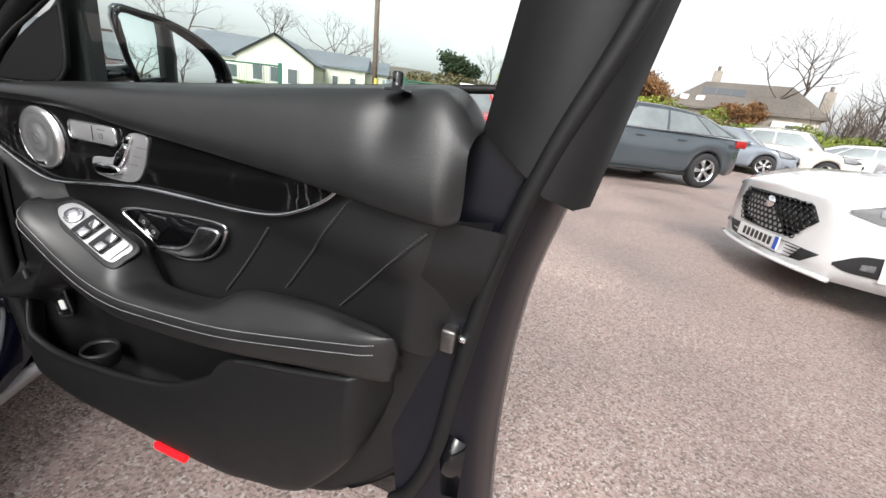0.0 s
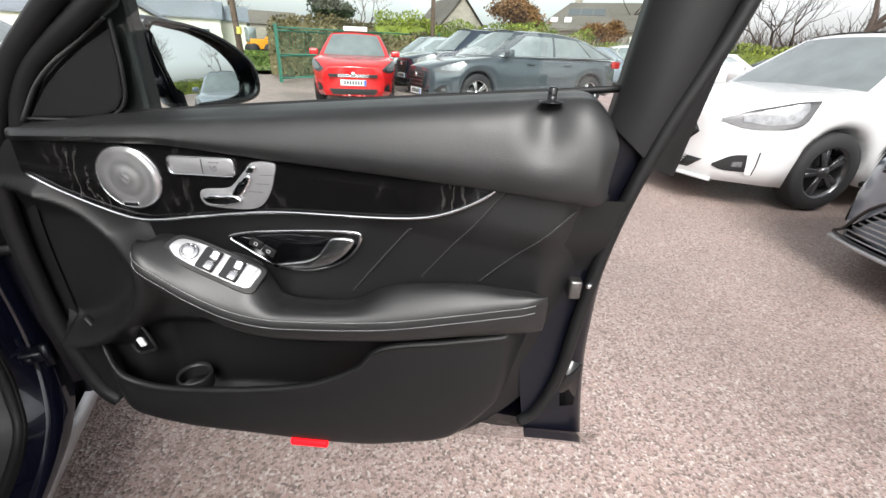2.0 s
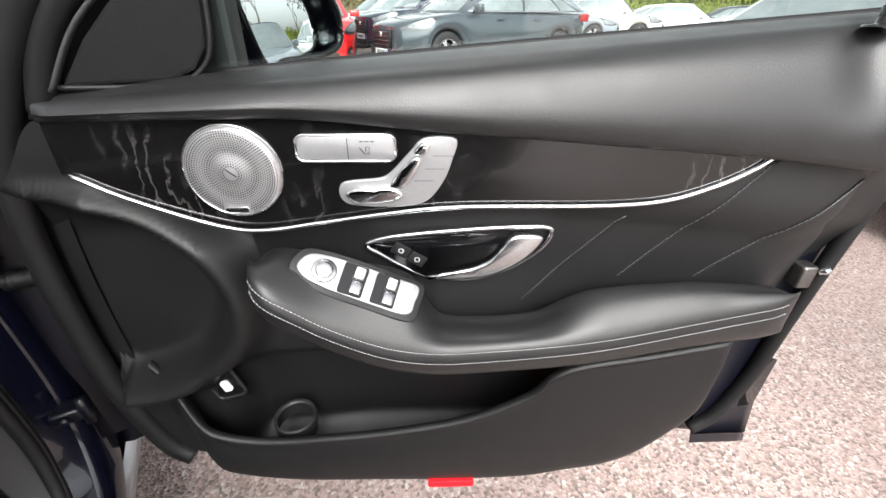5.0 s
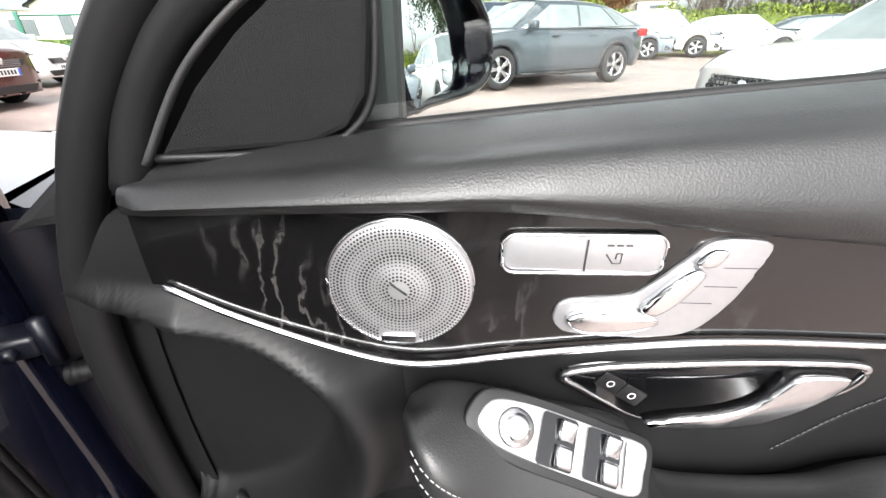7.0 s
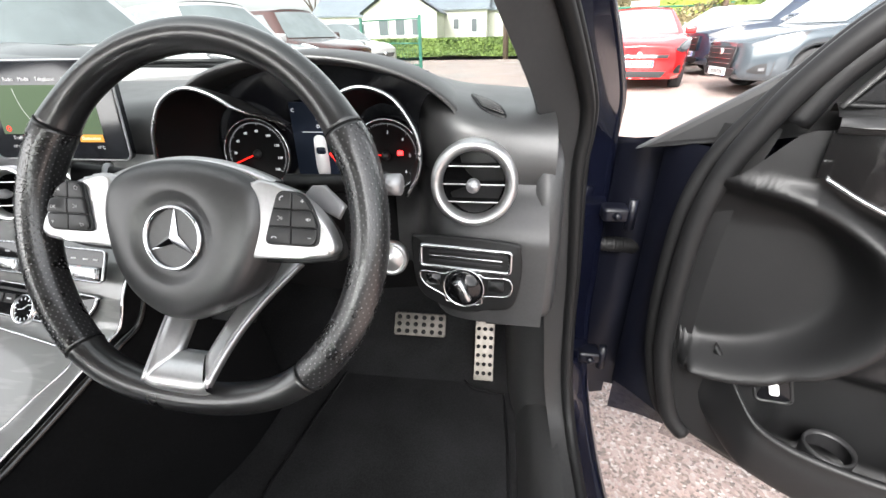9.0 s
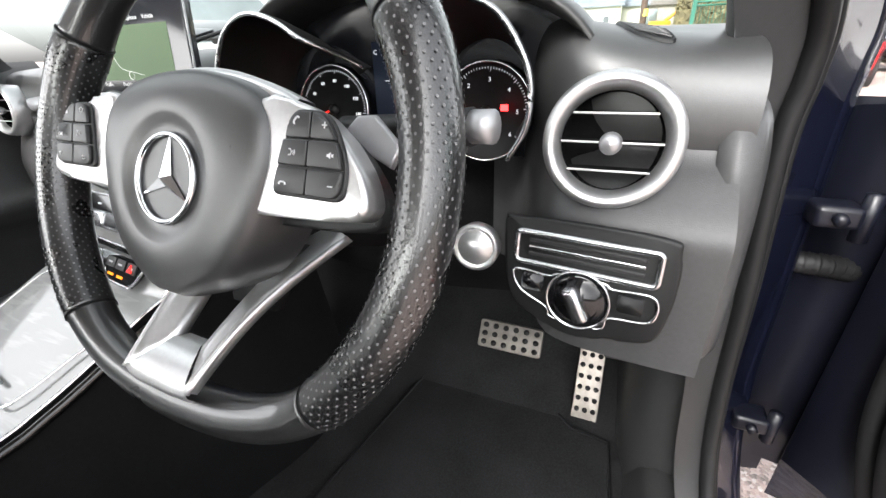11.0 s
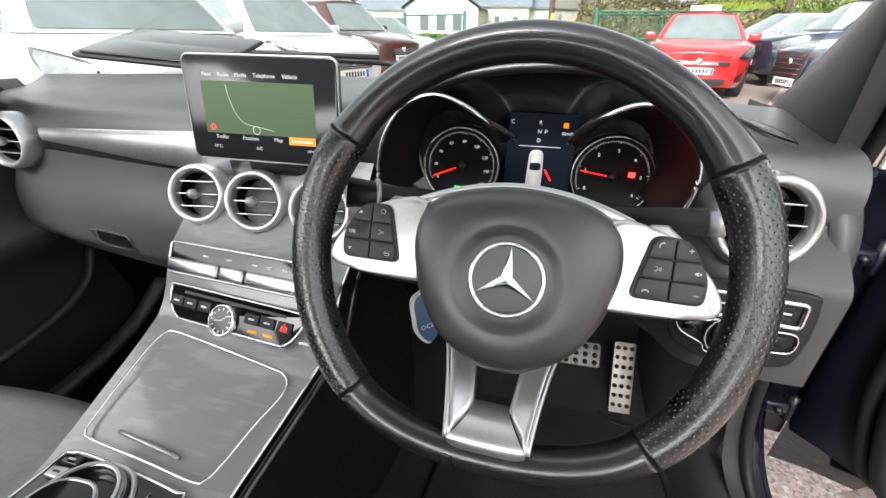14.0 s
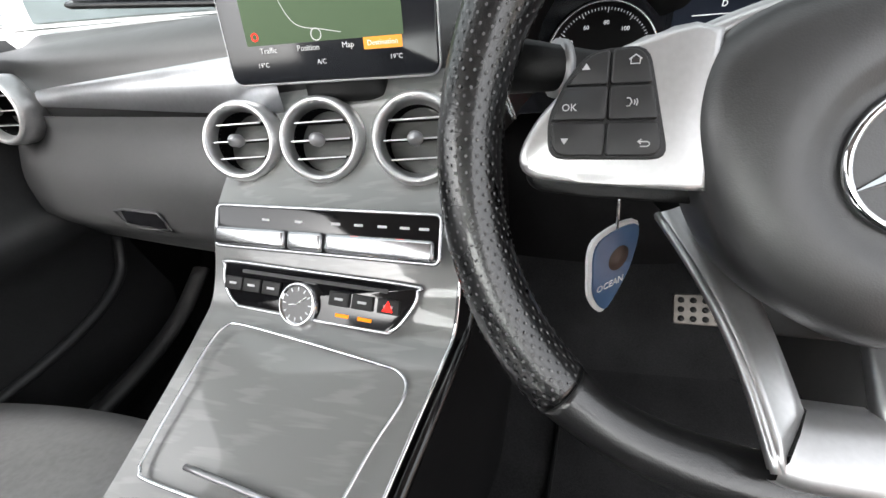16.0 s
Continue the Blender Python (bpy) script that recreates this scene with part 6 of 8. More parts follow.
part("cowl", grid([[(x, scuttle_y(x) - 0.012, 0.964), (x, scuttle_y(x) + 0.012, 0.972), (x, scuttle_y(x) + 0.05, 0.950)] for x in np.linspace(-0.80, 0.80, 24)]), M_DARKTRIM, saloon)
part("bonnet_shoulder", grid([[Vector((x, lerp(scuttle_y(x) + 0.03, 1.09, f), lerp(0.952, 0.938, f) - 0.045 * (x / 0.86) ** 4 - 0.012 * f * (x / 0.86) ** 2)) for f in np.linspace(0, 1, 6)] for x in np.linspace(-0.86, 0.86, 30)]), M_NAVY, saloon, "dark navy rear edge of the bonnet")
part("wiper_arm", tube([(0.2, 1.04, 1.012), (-0.2, 1.06, 1.02), (-0.68, 0.98, 1.035)], 0.009, 6), M_DARKTRIM, saloon)
part("wiper_blade", tube([(-0.1, 1.03, 1.035), (-0.4, 1.02, 1.04), (-0.70, 0.95, 1.045)], 0.008, 6), M_DARKTRIM, saloon)
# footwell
part("firewall", grid([[(x, 0.86 - 0.22 * (x / 0.76) ** 2 * (z > 0.7), z) for x in np.linspace(-0.76, 0.76, 9)] for z in (0.2, 0.6, 0.75, 0.95)]), M_SHADE, saloon)
part("nearside_kick_panel", grid([[(-0.79, y, z) for z in (0.2, 0.5, 0.98)] for y in (0.30, 0.6, 0.86)]), M_SOFT, saloon)
part("nearside_sill", grid([[(x, y, z) for x, z in ((-0.70, 0.24), (-0.74, 0.30), (-0.82, 0.32))] for y in (-1.5, 0.0, 0.5)]), M_PLASTIC, saloon)
part("floor_carpet", grid([[(x, y, z) for x in (-0.80, -0.3, 0.15, 0.5, 0.80)] for y, z in ((-1.75, 0.24), (0.45, 0.24), (0.62, 0.30), (0.80, 0.52), (0.84, 0.75))]), M_MAT, saloon, "black carpet")
part("kick_panel", grid([[(x, y, z) for x, y in ((0.735, 0.74), (0.742, 0.60), (0.748, 0.48), (0.765, 0.40), (0.80, 0.37), (0.84, 0.36))] for z in np.linspace(0.22, 0.67, 8)]), M_LINING, saloon)
part("sill_trim", grid([[(x, y, z) for x, z in ((0.765, 0.24), (0.785, 0.30), (0.805, 0.325), (0.845, 0.325))] for y in (-1.5, -0.5, 0.1, 0.30, 0.44)]), M_LINING, saloon)
part("side_skirt", grid([[(0.922, y, 0.262), (0.938, y, 0.252), (0.938, y, 0.225), (0.90, y, 0.19)] for y in (-1.6, -0.5, 0.3, 0.62)]), M_SILVER, saloon, "pale painted side skirt")
for sx in (-0.78, 0.78):
    for y in (1.28, -1.56):
        w_ = part("wheel", lathe([(0.20, -0.1), (0.30, -0.1), (0.325, -0.07), (0.325, 0.07), (0.30, 0.1), (0.20, 0.1)], 32, pose(sx, y, 0.325, 0, 90, 0)), M_TYRE, saloon)
        part("rim", lathe([(0, 0.08), (0.20, 0.09), (0.205, -0.09), (0, -0.08)], 24, pose(sx, y, 0.325, 0, 90, 0)), M_CHROME, w_)
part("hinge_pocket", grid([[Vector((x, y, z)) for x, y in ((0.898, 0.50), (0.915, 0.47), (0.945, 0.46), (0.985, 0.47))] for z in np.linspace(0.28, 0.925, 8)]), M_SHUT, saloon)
# hinges, cable sleeve and check strap between pillar and door
part("cable_sleeve", tube([v + Vector((0, 0, 0.0)) for v in spline([(0.885, 0.445, 0.715), (0.930, 0.440, 0.715), (0.968, 0.452, 0.708), (0.992, 0.468, 0.690), (0.998, 0.476, 0.655)], 60)], lambda s: 0.015 + 0.0018 * math.sin(s * 150), 12), M_RUBBER, saloon, "ribbed black rubber cable sleeve")
part("sleeve_plug", lathe([(0, 0.0), (0.016, 0.0), (0.016, -0.05), (0.012, -0.08), (0, -0.08)], 16, Matrix.Translation((0.998, 0.478, 0.655))), M_PLASTIC, saloon)
for z in (0.805, 0.47):
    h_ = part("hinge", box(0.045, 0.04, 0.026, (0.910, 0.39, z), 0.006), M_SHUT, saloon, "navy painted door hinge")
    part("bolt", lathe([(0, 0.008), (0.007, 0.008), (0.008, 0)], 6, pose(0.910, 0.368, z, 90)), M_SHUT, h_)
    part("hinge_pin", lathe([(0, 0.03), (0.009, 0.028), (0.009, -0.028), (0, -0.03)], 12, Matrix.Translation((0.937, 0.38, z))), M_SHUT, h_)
part("grommet", lathe([(0, 0.005), (0.014, 0.004), (0.017, 0)], 18, pose(0.888, 0.47, 0.69, 90, 0, 20)), M_RUBBER, saloon)


# ---- dashboard ----
dash = thing("dashboard", "black soft-touch dashboard with round silver vents", "dashboard")
YF = [(-0.80, 0.40), (-0.5, 0.345), (-0.2, 0.30), (0.05, 0.28), (0.14, 0.32), (0.20, 0.36), (0.55, 0.36), (0.595, 0.285), (0.63, 0.25), (0.70, 0.236), (0.775, 0.232)]
ZT = [(-0.80, 0.985), (-0.2, 1.005), (0.12, 1.01), (0.22, 1.04), (0.40, 1.05), (0.55, 1.035), (0.64, 1.012), (0.70, 1.004), (0.775, 0.999)]
rows = []
for x in np.linspace(-0.80, 0.775, 110):
    yf, zt = curve(YF, x), curve(ZT, x)
    low = smoothstep(0.50, 0.58, x)
    ym = 0.605 + 0.37 * (1 - (x / 0.805) ** 2)
    prof = [(ym, 0.972), (lerp(yf + 0.12, ym, 0.75), 0.995), (lerp(yf + 0.12, ym, 0.45), lerp(1.012, zt, 0.35)), (yf + 0.12, zt), (yf + 0.04, zt - 0.010), (yf + 0.008, zt - 0.035), (yf, zt - 0.075),
            (yf + 0.008, 0.885), (yf + lerp(0.05, 0.02, low), 0.83), (yf + lerp(0.10, 0.0, low), 0.77), (yf + lerp(0.16, 0.0, low), 0.70), (yf + lerp(0.2, 0.06, low), 0.655), (min(0.62, ym), 0.60), (min(0.75, ym), 0.60)]
    rows.append([Vector((x, v[0], v[1])) for v in spline(prof, 50)])
dash_rim = rows[-1]
part("dash_shell", grid(rows), M_DASH, dash, "grained black dashboard shell")
# lighter grained panel below and beside the driver's vent
rows = []
for x in np.linspace(0.508, 0.768, 24):
    rows.append([Vector((x, curve(YF, x) - 0.010 - 0.050 * smoothstep(0.56, 0.62, x) * (1 - smoothstep(0.835, 0.905, z)) + 0.012 * smoothstep(0.88, 0.905, z) + 0.02 * smoothstep(0.56, 0.51, x), z)) for z in np.linspace(0.70, 0.905, 28)])
part("knee_panel", grid(rows), M_LOWER, dash, "black driver's lower dashboard panel")
part("dash_end", grid([[p, Vector((0.777, max(p.y, 0.60), p.z))] for p in dash_rim]), M_DASH, dash)
rows = []
for y0, z in [(v[0], v[1]) for v in spline([(0.32, 0.950, 0), (0.255, 0.935, 0), (0.226, 0.905, 0), (0.212, 0.86, 0), (0.204, 0.80, 0), (0.204, 0.73, 0), (0.217, 0.693, 0), (0.25, 0.668, 0), (0.31, 0.652, 0), (0.36, 0.648, 0)], 36)]:
    rows.append([Vector((0.750, y0 + 0.006, z)), Vector((0.758, y0 - 0.006, z)), Vector((0.770, y0 - 0.006, z)), Vector((0.783, y0 + 0.001, z)), Vector((0.790, y0 + 0.012, z)), Vector((0.7865, y0 + 0.022, z)), Vector((0.7875, max(y0 + 0.05, 0.42), z)), Vector((0.786, max(y0 + 0.06, 0.60), z))])
part("dash_side", grid(rows), M_LOWER, dash, "grey moulded end of the dashboard")
# added black sheet that darkens the space behind the wheel, as shade would
part("shade_sheet", grid([[Vector((x, 0.40 - 0.05 * math.sin(math.pi * (x - 0.13) / 0.42) * 0.6 + 0.45 * max(0.0, 0.66 - z), z)) for z in np.linspace(0.60, 0.90, 14)] for x in np.linspace(0.13, 0.55, 16)]), M_SHADE, dash, "black sheet below the steering column, put there as shade")
# instrument hood
rows = []
for k in range(33):
    a = math.pi * k / 32
    cx, cz = 0.405 - 0.245 * math.cos(a), 0.93 + 0.150 * math.sin(a) ** 0.75
    ox, oz = 0.405 - 0.235 * math.cos(a), 0.93 + 0.135 * math.sin(a) ** 0.75
    yy = 0.245 + 0.045 * (1 - math.sin(a))
    rows.append([Vector((ox, 0.36, oz - 0.006)), Vector((ox, yy + 0.03, oz)), Vector((lerp(cx, ox, 0.5), yy, lerp(cz, oz, 0.4))), Vector((cx, yy + 0.008, cz)), Vector((cx, yy + 0.09, cz + 0.004)), Vector((0.405 - 0.26 * math.cos(a), 0.55, 1.0 * 0.0 + cz - 0.03))])
part("instrument_hood", grid(rows), M_DASH, dash, "grained black hood over the instruments")
part("instrument_panel", slab([(0.17, 0.86), (0.64, 0.86), (0.635, 0.98), (0.58, 1.05), (0.40, 1.07), (0.24, 1.05), (0.175, 0.98)], 0.006, Matrix(((1, 0, 0, 0), (0, 0, -1, 0.352), (0, 1, 0, 0), (0, 0, 0, 1)))), M_SCREEN, dash, smooth=False)


def face(x, y, z, lean=0.0, turn=0.0):
    """A pose on a surface that looks at the driver: local x to the right, y up, z towards the driver."""
    return Matrix.Translation((x, y, z)) @ Matrix.Rotation(radians(turn), 4, "Z") @ Matrix.Rotation(radians(90 - lean), 4, "X")


M_NEEDLE = glow("red_needle", (0.8, 0.015, 0.01), 0.6)
M_SCALE = glow("white_dial_print", (0.5, 0.51, 0.53), 0.22)
M_AMBER = glow("amber_sign", (0.8, 0.22, 0.008), 0.22)
M_GREENL = glow("green_sign", (0.03, 0.5, 0.08), 0.4)
M_DISPB = glow("instrument_display_blue", (0.004, 0.006, 0.011), 0.15)
M_DIAL = mat("matt_black_dial", (0.005, 0.005, 0.0055), 0.6, noise_scale=200, vary=0.1, spec=0.15)
M_PRINT = mat("pale_grey_key_print", (0.55, 0.55, 0.56), 0.5)


def dial(cx, cz, numbers, a0, a1, ticks, needle, label):
    m = face(cx, 0.330, cz, 8) @ Matrix.Diagonal((0.99, 0.99, 1, 1))
    d = part("gauge", lathe([(0, 0.0), (0.056, 0.0), (0.058, 0.004), (0.061, 0.005), (0.062, 0.0)], 56, m), M_DIAL, dash, label)
    part("gauge_ring", tube([m @ Vector((0.060 * math.cos(a), 0.060 * math.sin(a), 0.005)) for a in np.linspace(0, 2 * math.pi, 56, endpoint=False)], 0.0014, 6, True), M_CHROME, d)
    bm = bmesh.new()
    for k in range(ticks + 1):
        a = radians(lerp(a0, a1, k / ticks))
        r0 = 0.0515 if k % (10 if ticks == 60 else 8) else 0.049
        tube([m @ Vector((r * math.cos(a), r * math.sin(a), 0.002)) for r in (r0, 0.054)], 0.00032, 4, bm=bm)
    part("scale", bm, M_SCALE, d)
    for k, t_ in enumerate(numbers):
        a = radians(lerp(a0, a1, k / (len(numbers) - 1)))
        text_mesh(t_, 0.0075 if len(numbers) < 8 else 0.0062, m @ Matrix.Translation((0.0415 * math.cos(a), 0.0415 * math.sin(a) - 0.0025, 0.002)), M_SCALE, d, "dial_numeral")
    a = radians(needle)
    part("needle", tube([m @ Vector((0.008 * math.cos(a), 0.008 * math.sin(a), 0.006)), m @ Vector((0.048 * math.cos(a), 0.048 * math.sin(a), 0.005))], 0.0011, 5), M_NEEDLE, d)
    part("needle_hub", lathe([(0, 0.009), (0.006, 0.008), (0.008, 0.002)], 18, m), M_DARKTRIM, d)
    return d


dial(0.276, 0.919, ["0", "20", "40", "60", "80", "100", "120", "140", "160"], 205, -35, 64, 202, "round speedometer with white numerals")
rv = dial(0.507, 0.919, ["0", "1", "2", "3", "4", "5", "6"], 205, -35, 60, 172, "round rev counter with white numerals")
part("parking_brake_sign", box(0.0095, 0.002, 0.0075, (0.533, 0.322, 0.926), 0.001), M_RED, rv)
part("side_light_sign", box(0.010, 0.002, 0.006, (0.272, 0.322, 0.885), 0.001), M_GREENL, dash)
PODS = ([(0.186, 0.885), (0.176, 0.915), (0.176, 0.950), (0.187, 0.987), (0.212, 1.022), (0.250, 1.039), (0.292, 1.029), (0.330, 1.003), (0.358, 0.976)],
        [(0.432, 0.976), (0.446, 1.003), (0.466, 1.025), (0.505, 1.039), (0.546, 1.027), (0.572, 0.995), (0.584, 0.960), (0.581, 0.922), (0.563, 0.888)])
for pts, (dx, dz) in zip(PODS, ((0.276, 0.919), (0.507, 0.919))):
    line = [Vector((v[0], 0.222 + 0.07 * smoothstep(0.05, 0.10, abs(v[0] - dx) - (0.02 if (v[0] - dx) * (dx - 0.39) > 0 else -0.012)) * (1 if (v[0] - 0.39) * (dx - 0.39) > 0 and abs(v[0] - 0.39) < 0.075 else 0), v[1])) for v in spline([(*p, 0) for p in pts], 60)]
    hood = part("gauge_hood", tube(line, 0.0032, 6), M_CHROME, dash, "satin chrome edge of a gauge tunnel")
    part("gauge_tunnel", grid([[p, p + Vector((0, 0.02, 0)), Vector((lerp(p.x, dx, 0.16), 0.30, lerp(p.z, dz, 0.16))), Vector((lerp(p.x, dx, 0.3), 0.334, lerp(p.z, dz, 0.3)))] for p in line]), M_PLASTIC, hood)
dsp = part("driver_display", slab([(0.345, 0.875), (0.448, 0.875), (0.446, 1.005), (0.347, 1.005)], 0.003, Matrix(((1, 0, 0, 0), (0, 0, -1, 0.336), (0, 1, 0, 0), (0, 0, 0, 1)))), M_DISPB, dash, "lit driver's information display", smooth=False)
fd = lambda x, z: Matrix(((1, 0, 0, x), (0, 0, -1, 0.3325), (0, 1, 0, z), (0, 0, 0, 1)))
for w_, x, z, s_ in (("C", 0.352, 0.992, 0.008), ("R", 0.393, 0.992, 0.008), ("N", 0.393, 0.979, 0.008), ("P", 0.402, 0.979, 0.009), ("D", 0.393, 0.966, 0.008), ("0km/h", 0.434, 0.978, 0.007)):
    text_mesh(w_, s_, fd(x, z), M_SCALE, dsp, "display_lettering")
part("start_stop_sign", box(0.0075, 0.001, 0.0075, (0.430, 0.332, 0.990), 0.001), M_AMBER, dsp)
part("rule", box(0.062, 0.001, 0.0008, (0.395, 0.332, 0.957)), M_SCALE, dsp)
cs = part("car_sign", slab([tuple(v[:2]) for v in spline([(-0.012, -0.04, 0), (-0.013, 0.02, 0), (-0.010, 0.036, 0), (0, 0.040, 0), (0.010, 0.036, 0), (0.013, 0.02, 0), (0.012, -0.04, 0)], 40, True)], 0.001, fd(0.392, 0.918) @ Matrix.Diagonal((0.85, 0.85, 1, 1))), M_PRINT, dsp)
part("car_sign_glass", slab(rounded(0.017, 0.012, 0.004, cy=0.003), 0.0004, fd(0.392, 0.923) @ Matrix.Translation((0, 0, 0.0012))), M_DISPB, cs)
part("open_door_sign", tube([(0.407, 0.331, 0.922), (0.418, 0.331, 0.905)], 0.0014, 4), M_NEEDLE, dsp)


# ---- air vents ----
def vent(x, y, z, r, turn, label, fins=3, lean=7):
    m = face(x, y, z, lean, turn)
    v = part("air_vent", lathe([(r * 1.02, -0.06), (r * 1.05, -0.03), (r * 1.06, -0.012), (r * 1.03, 0.0), (r * 0.97, 0.006), (r * 0.90, 0.007), (r * 0.84, 0.004), (r * 0.79, -0.002), (r * 0.765, -0.007), (r * 0.755, -0.014)], 56, m), M_SATIN, dash, label)
    part("vent_duct", lathe([(r * 0.757, -0.010), (r * 0.74, -0.045), (0, -0.046)], 40, m), M_SHADE, v)
    for k in range(fins):
        yy = (k - (fins - 1) / 2) * r * 0.43
        hw = math.sqrt(max(0, (r * 0.745) ** 2 - yy ** 2))
        part("fin", box(2 * hw, 0.0022, 0.022, (0, 0, 0), 0.0008), M_SHADE, v).matrix_local = m @ Matrix.Translation((0, yy, -0.012))
        part("fin_edge", box(2 * hw, 0.0020, 0.0018, (0, 0, 0), 0.0007), M_SATIN, v).matrix_local = m @ Matrix.Translation((0, yy, -0.0005))
    part("vent_knob", lathe([(0, 0.012), (r * 0.10, 0.011), (r * 0.16, 0.006), (r * 0.17, -0.004), (r * 0.10, -0.012)], 20, m @ Matrix.Translation((0, 0, 0.008))), M_SILVER, v)
    return v


vent(0.662, 0.198, 0.916, 0.0575, 0, "round silver air vent at the dashboard end")
vent(-0.149, 0.237, 0.867, 0.047, 7, "round silver centre air vent", lean=20)
vent(-0.033, 0.222, 0.870, 0.047, 7, "round silver centre air vent", lean=20)
vent(0.086, 0.206, 0.873, 0.047, 7, "round silver centre air vent", lean=20)
vent(-0.665, 0.335, 0.900, 0.054, 0, "round silver air vent at the passenger's end")
def dash_top(x, y):
    """Height of the dashboard skin near the driver's end."""
    yf, zt = curve(YF, x), curve(ZT, x)
    return curve([(yf, zt - 0.075), (yf + 0.008, zt - 0.035), (yf + 0.04, zt - 0.010), (yf + 0.12, zt), (0.60, lerp(1.012, zt, 0.35))], y)


DV = [(0.654, 0.279), (0.701, 0.248), (0.693, 0.295), (0.669, 0.345), (0.636, 0.395), (0.624, 0.402), (0.630, 0.360)]
DV = [(0.674 + (x - 0.662) * 0.68, 0.325 + (y - 0.332) * 0.62) for x, y in DV]
cxd, cyd = sum(p[0] for p in DV) / len(DV), sum(p[1] for p in DV) / len(DV)
tv = part("demister_vent", grid([[Vector((lerp(cxd, x, k), lerp(cyd, y, k), dash_top(lerp(cxd, x, k), lerp(cyd, y, k)) + h)) for x, y in [(v[0], v[1]) for v in spline([(*p, 0) for p in DV], 40, True)]] for k, h in ((1.06, -0.004), (1.05, 0.002), (1.0, 0.003), (0.97, 0.001), (0.0, 0.001))], False, True), M_PLASTIC, dash, "small slatted demister outlet")
across = [p[1] + 0.67 * p[0] for p in DV]
for k in range(8):
    w_ = lerp(min(across), max(across), (k + 0.7) / 8.6)
    ends = [lerp(Vector(DV[i - 1]), Vector(DV[i]), (w_ - across[i - 1]) / (across[i] - across[i - 1])) for i in range(len(DV)) if (across[i - 1] - w_) * (across[i] - w_) < 0]
    if len(ends) > 1:
        part("demister_slat", tube([Vector((p.x, p.y, dash_top(p.x, p.y) + 0.0028)) for p in [ends[0].lerp(ends[1], f) for f in np.linspace(0, 1, 5)]], 0.0013, 6), M_DASH, tv)
# passenger's metal strip and glove box
rows = []
for s in np.linspace(0, 1, 30):
    x = lerp(-0.60, -0.10, s)
    zt, zb = lerp(0.925, 0.962, s), lerp(0.897, 0.888, smoothstep(0, 1, s))
    y = curve(YF, x) - 0.004 - 0.012 * s
    rows.append([Vector((x, y + 0.006, zt)), Vector((x, y, zt - 0.004)), Vector((x, y - 0.002, lerp(zt, zb, 0.5))), Vector((x, y, zb + 0.003)), Vector((x, y + 0.006, zb))])
part("trim_strip", grid(rows), mat("brushed_aluminium", (0.55, 0.56, 0.58), 0.33, 0.9, noise_scale=200, vary=0.08), dash, "brushed aluminium dashboard strip")
gb = part("glove_box_lid", grid([[Vector((x, curve(YF, x) - 0.006 - 0.035 * (1 - smoothstep(0.76, 0.88, z)) + 0.08 * (1 - smoothstep(0.60, 0.72, z)), z)) for z in np.linspace(0.62, 0.884, 16)] for x in np.linspace(-0.72, -0.185, 20)]), M_LOWER, dash, "black glove box lid")
def lid_face(x, z, out=0.0):
    return Vector((x, curve(YF, x) - 0.006 - 0.035 * (1 - smoothstep(0.76, 0.88, z)) + 0.08 * (1 - smoothstep(0.60, 0.72, z)) - out, z - out * 0.4))


latch = part("glove_box_latch", grid([[lid_face(x, z, 0.004) for z in np.linspace(0.716, 0.742, 5)] for x in np.linspace(-0.470, -0.375, 8)]), M_GLOSSBLK, gb)
part("latch_rim", tube([lid_face(x, z, 0.005) for x, z in ((-0.485, 0.740), (-0.46, 0.745), (-0.38, 0.745), (-0.362, 0.714), (-0.43, 0.711), (-0.47, 0.716))], 0.0022, 6, True), M_DASH, latch)
# driver's switches
kp = part("switch_panel", slab([tuple(v[:2]) for v in spline([(-0.078, 0.045, 0), (-0.060, 0.054, 0), (0.062, 0.054, 0), (0.078, 0.040, 0), (0.080, 0.0, 0), (0.070, -0.045, 0), (0.03, -0.055, 0), (0.0, -0.062, 0), (-0.030, -0.055, 0), (-0.068, -0.030, 0)], 60, True)], 0.006, face(0.653, 0.168, 0.793, 6, -7), 0.003), M_PLASTIC, dash, "black headlamp and vent switch panel")
sm = face(0.653, 0.161, 0.793, 6, -7)
part("slot_bezel", tube([sm @ Vector((x, y, 0.001)) for x, y in rounded(0.128, 0.031, 0.005, cy=0.026)], 0.0034, 6, True), M_CHROME, kp)
for k in (-1, 0, 1):
    part("slot_fin", box(0.105, 0.003, 0.0035, (0, 0, 0), 0.001), M_DARKTRIM if k else M_CHROME, kp).matrix_local = sm @ Matrix.Translation((0, 0.026 + 0.007 * k, -0.001)) @ Matrix.Rotation(radians(90), 4, "X")
part("switch_bezel", tube([sm @ Vector((v[0], v[1], 0.001)) for v in spline([(-0.064, 0.0, 0), (-0.03, 0.0, 0), (-0.02, 0.004, 0), (0.02, 0.004, 0), (0.03, 0.0, 0), (0.064, 0.0, 0), (0.064, -0.024, 0), (0.03, -0.03, 0), (0.022, -0.044, 0), (-0.022, -0.044, 0), (-0.03, -0.034, 0), (-0.058, -0.02, 0)], 90, True)], 0.0018, 6, True), M_CHROME, kp)
part("headlamp_ring", lathe([(0.030, 0.0), (0.0305, 0.004), (0.0285, 0.005), (0.028, 0.001), (0.0, 0.001)], 40, sm @ Matrix.Translation((0.0, -0.018, 0.001))), M_CHROME, kp)
part("headlamp_dial", lathe([(0.028, 0.003), (0.020, 0.003), (0.019, 0.008), (0.0, 0.008)], 36, sm @ Matrix.Translation((0.0, -0.018, 0.001))), M_GLOSSBLK, kp)
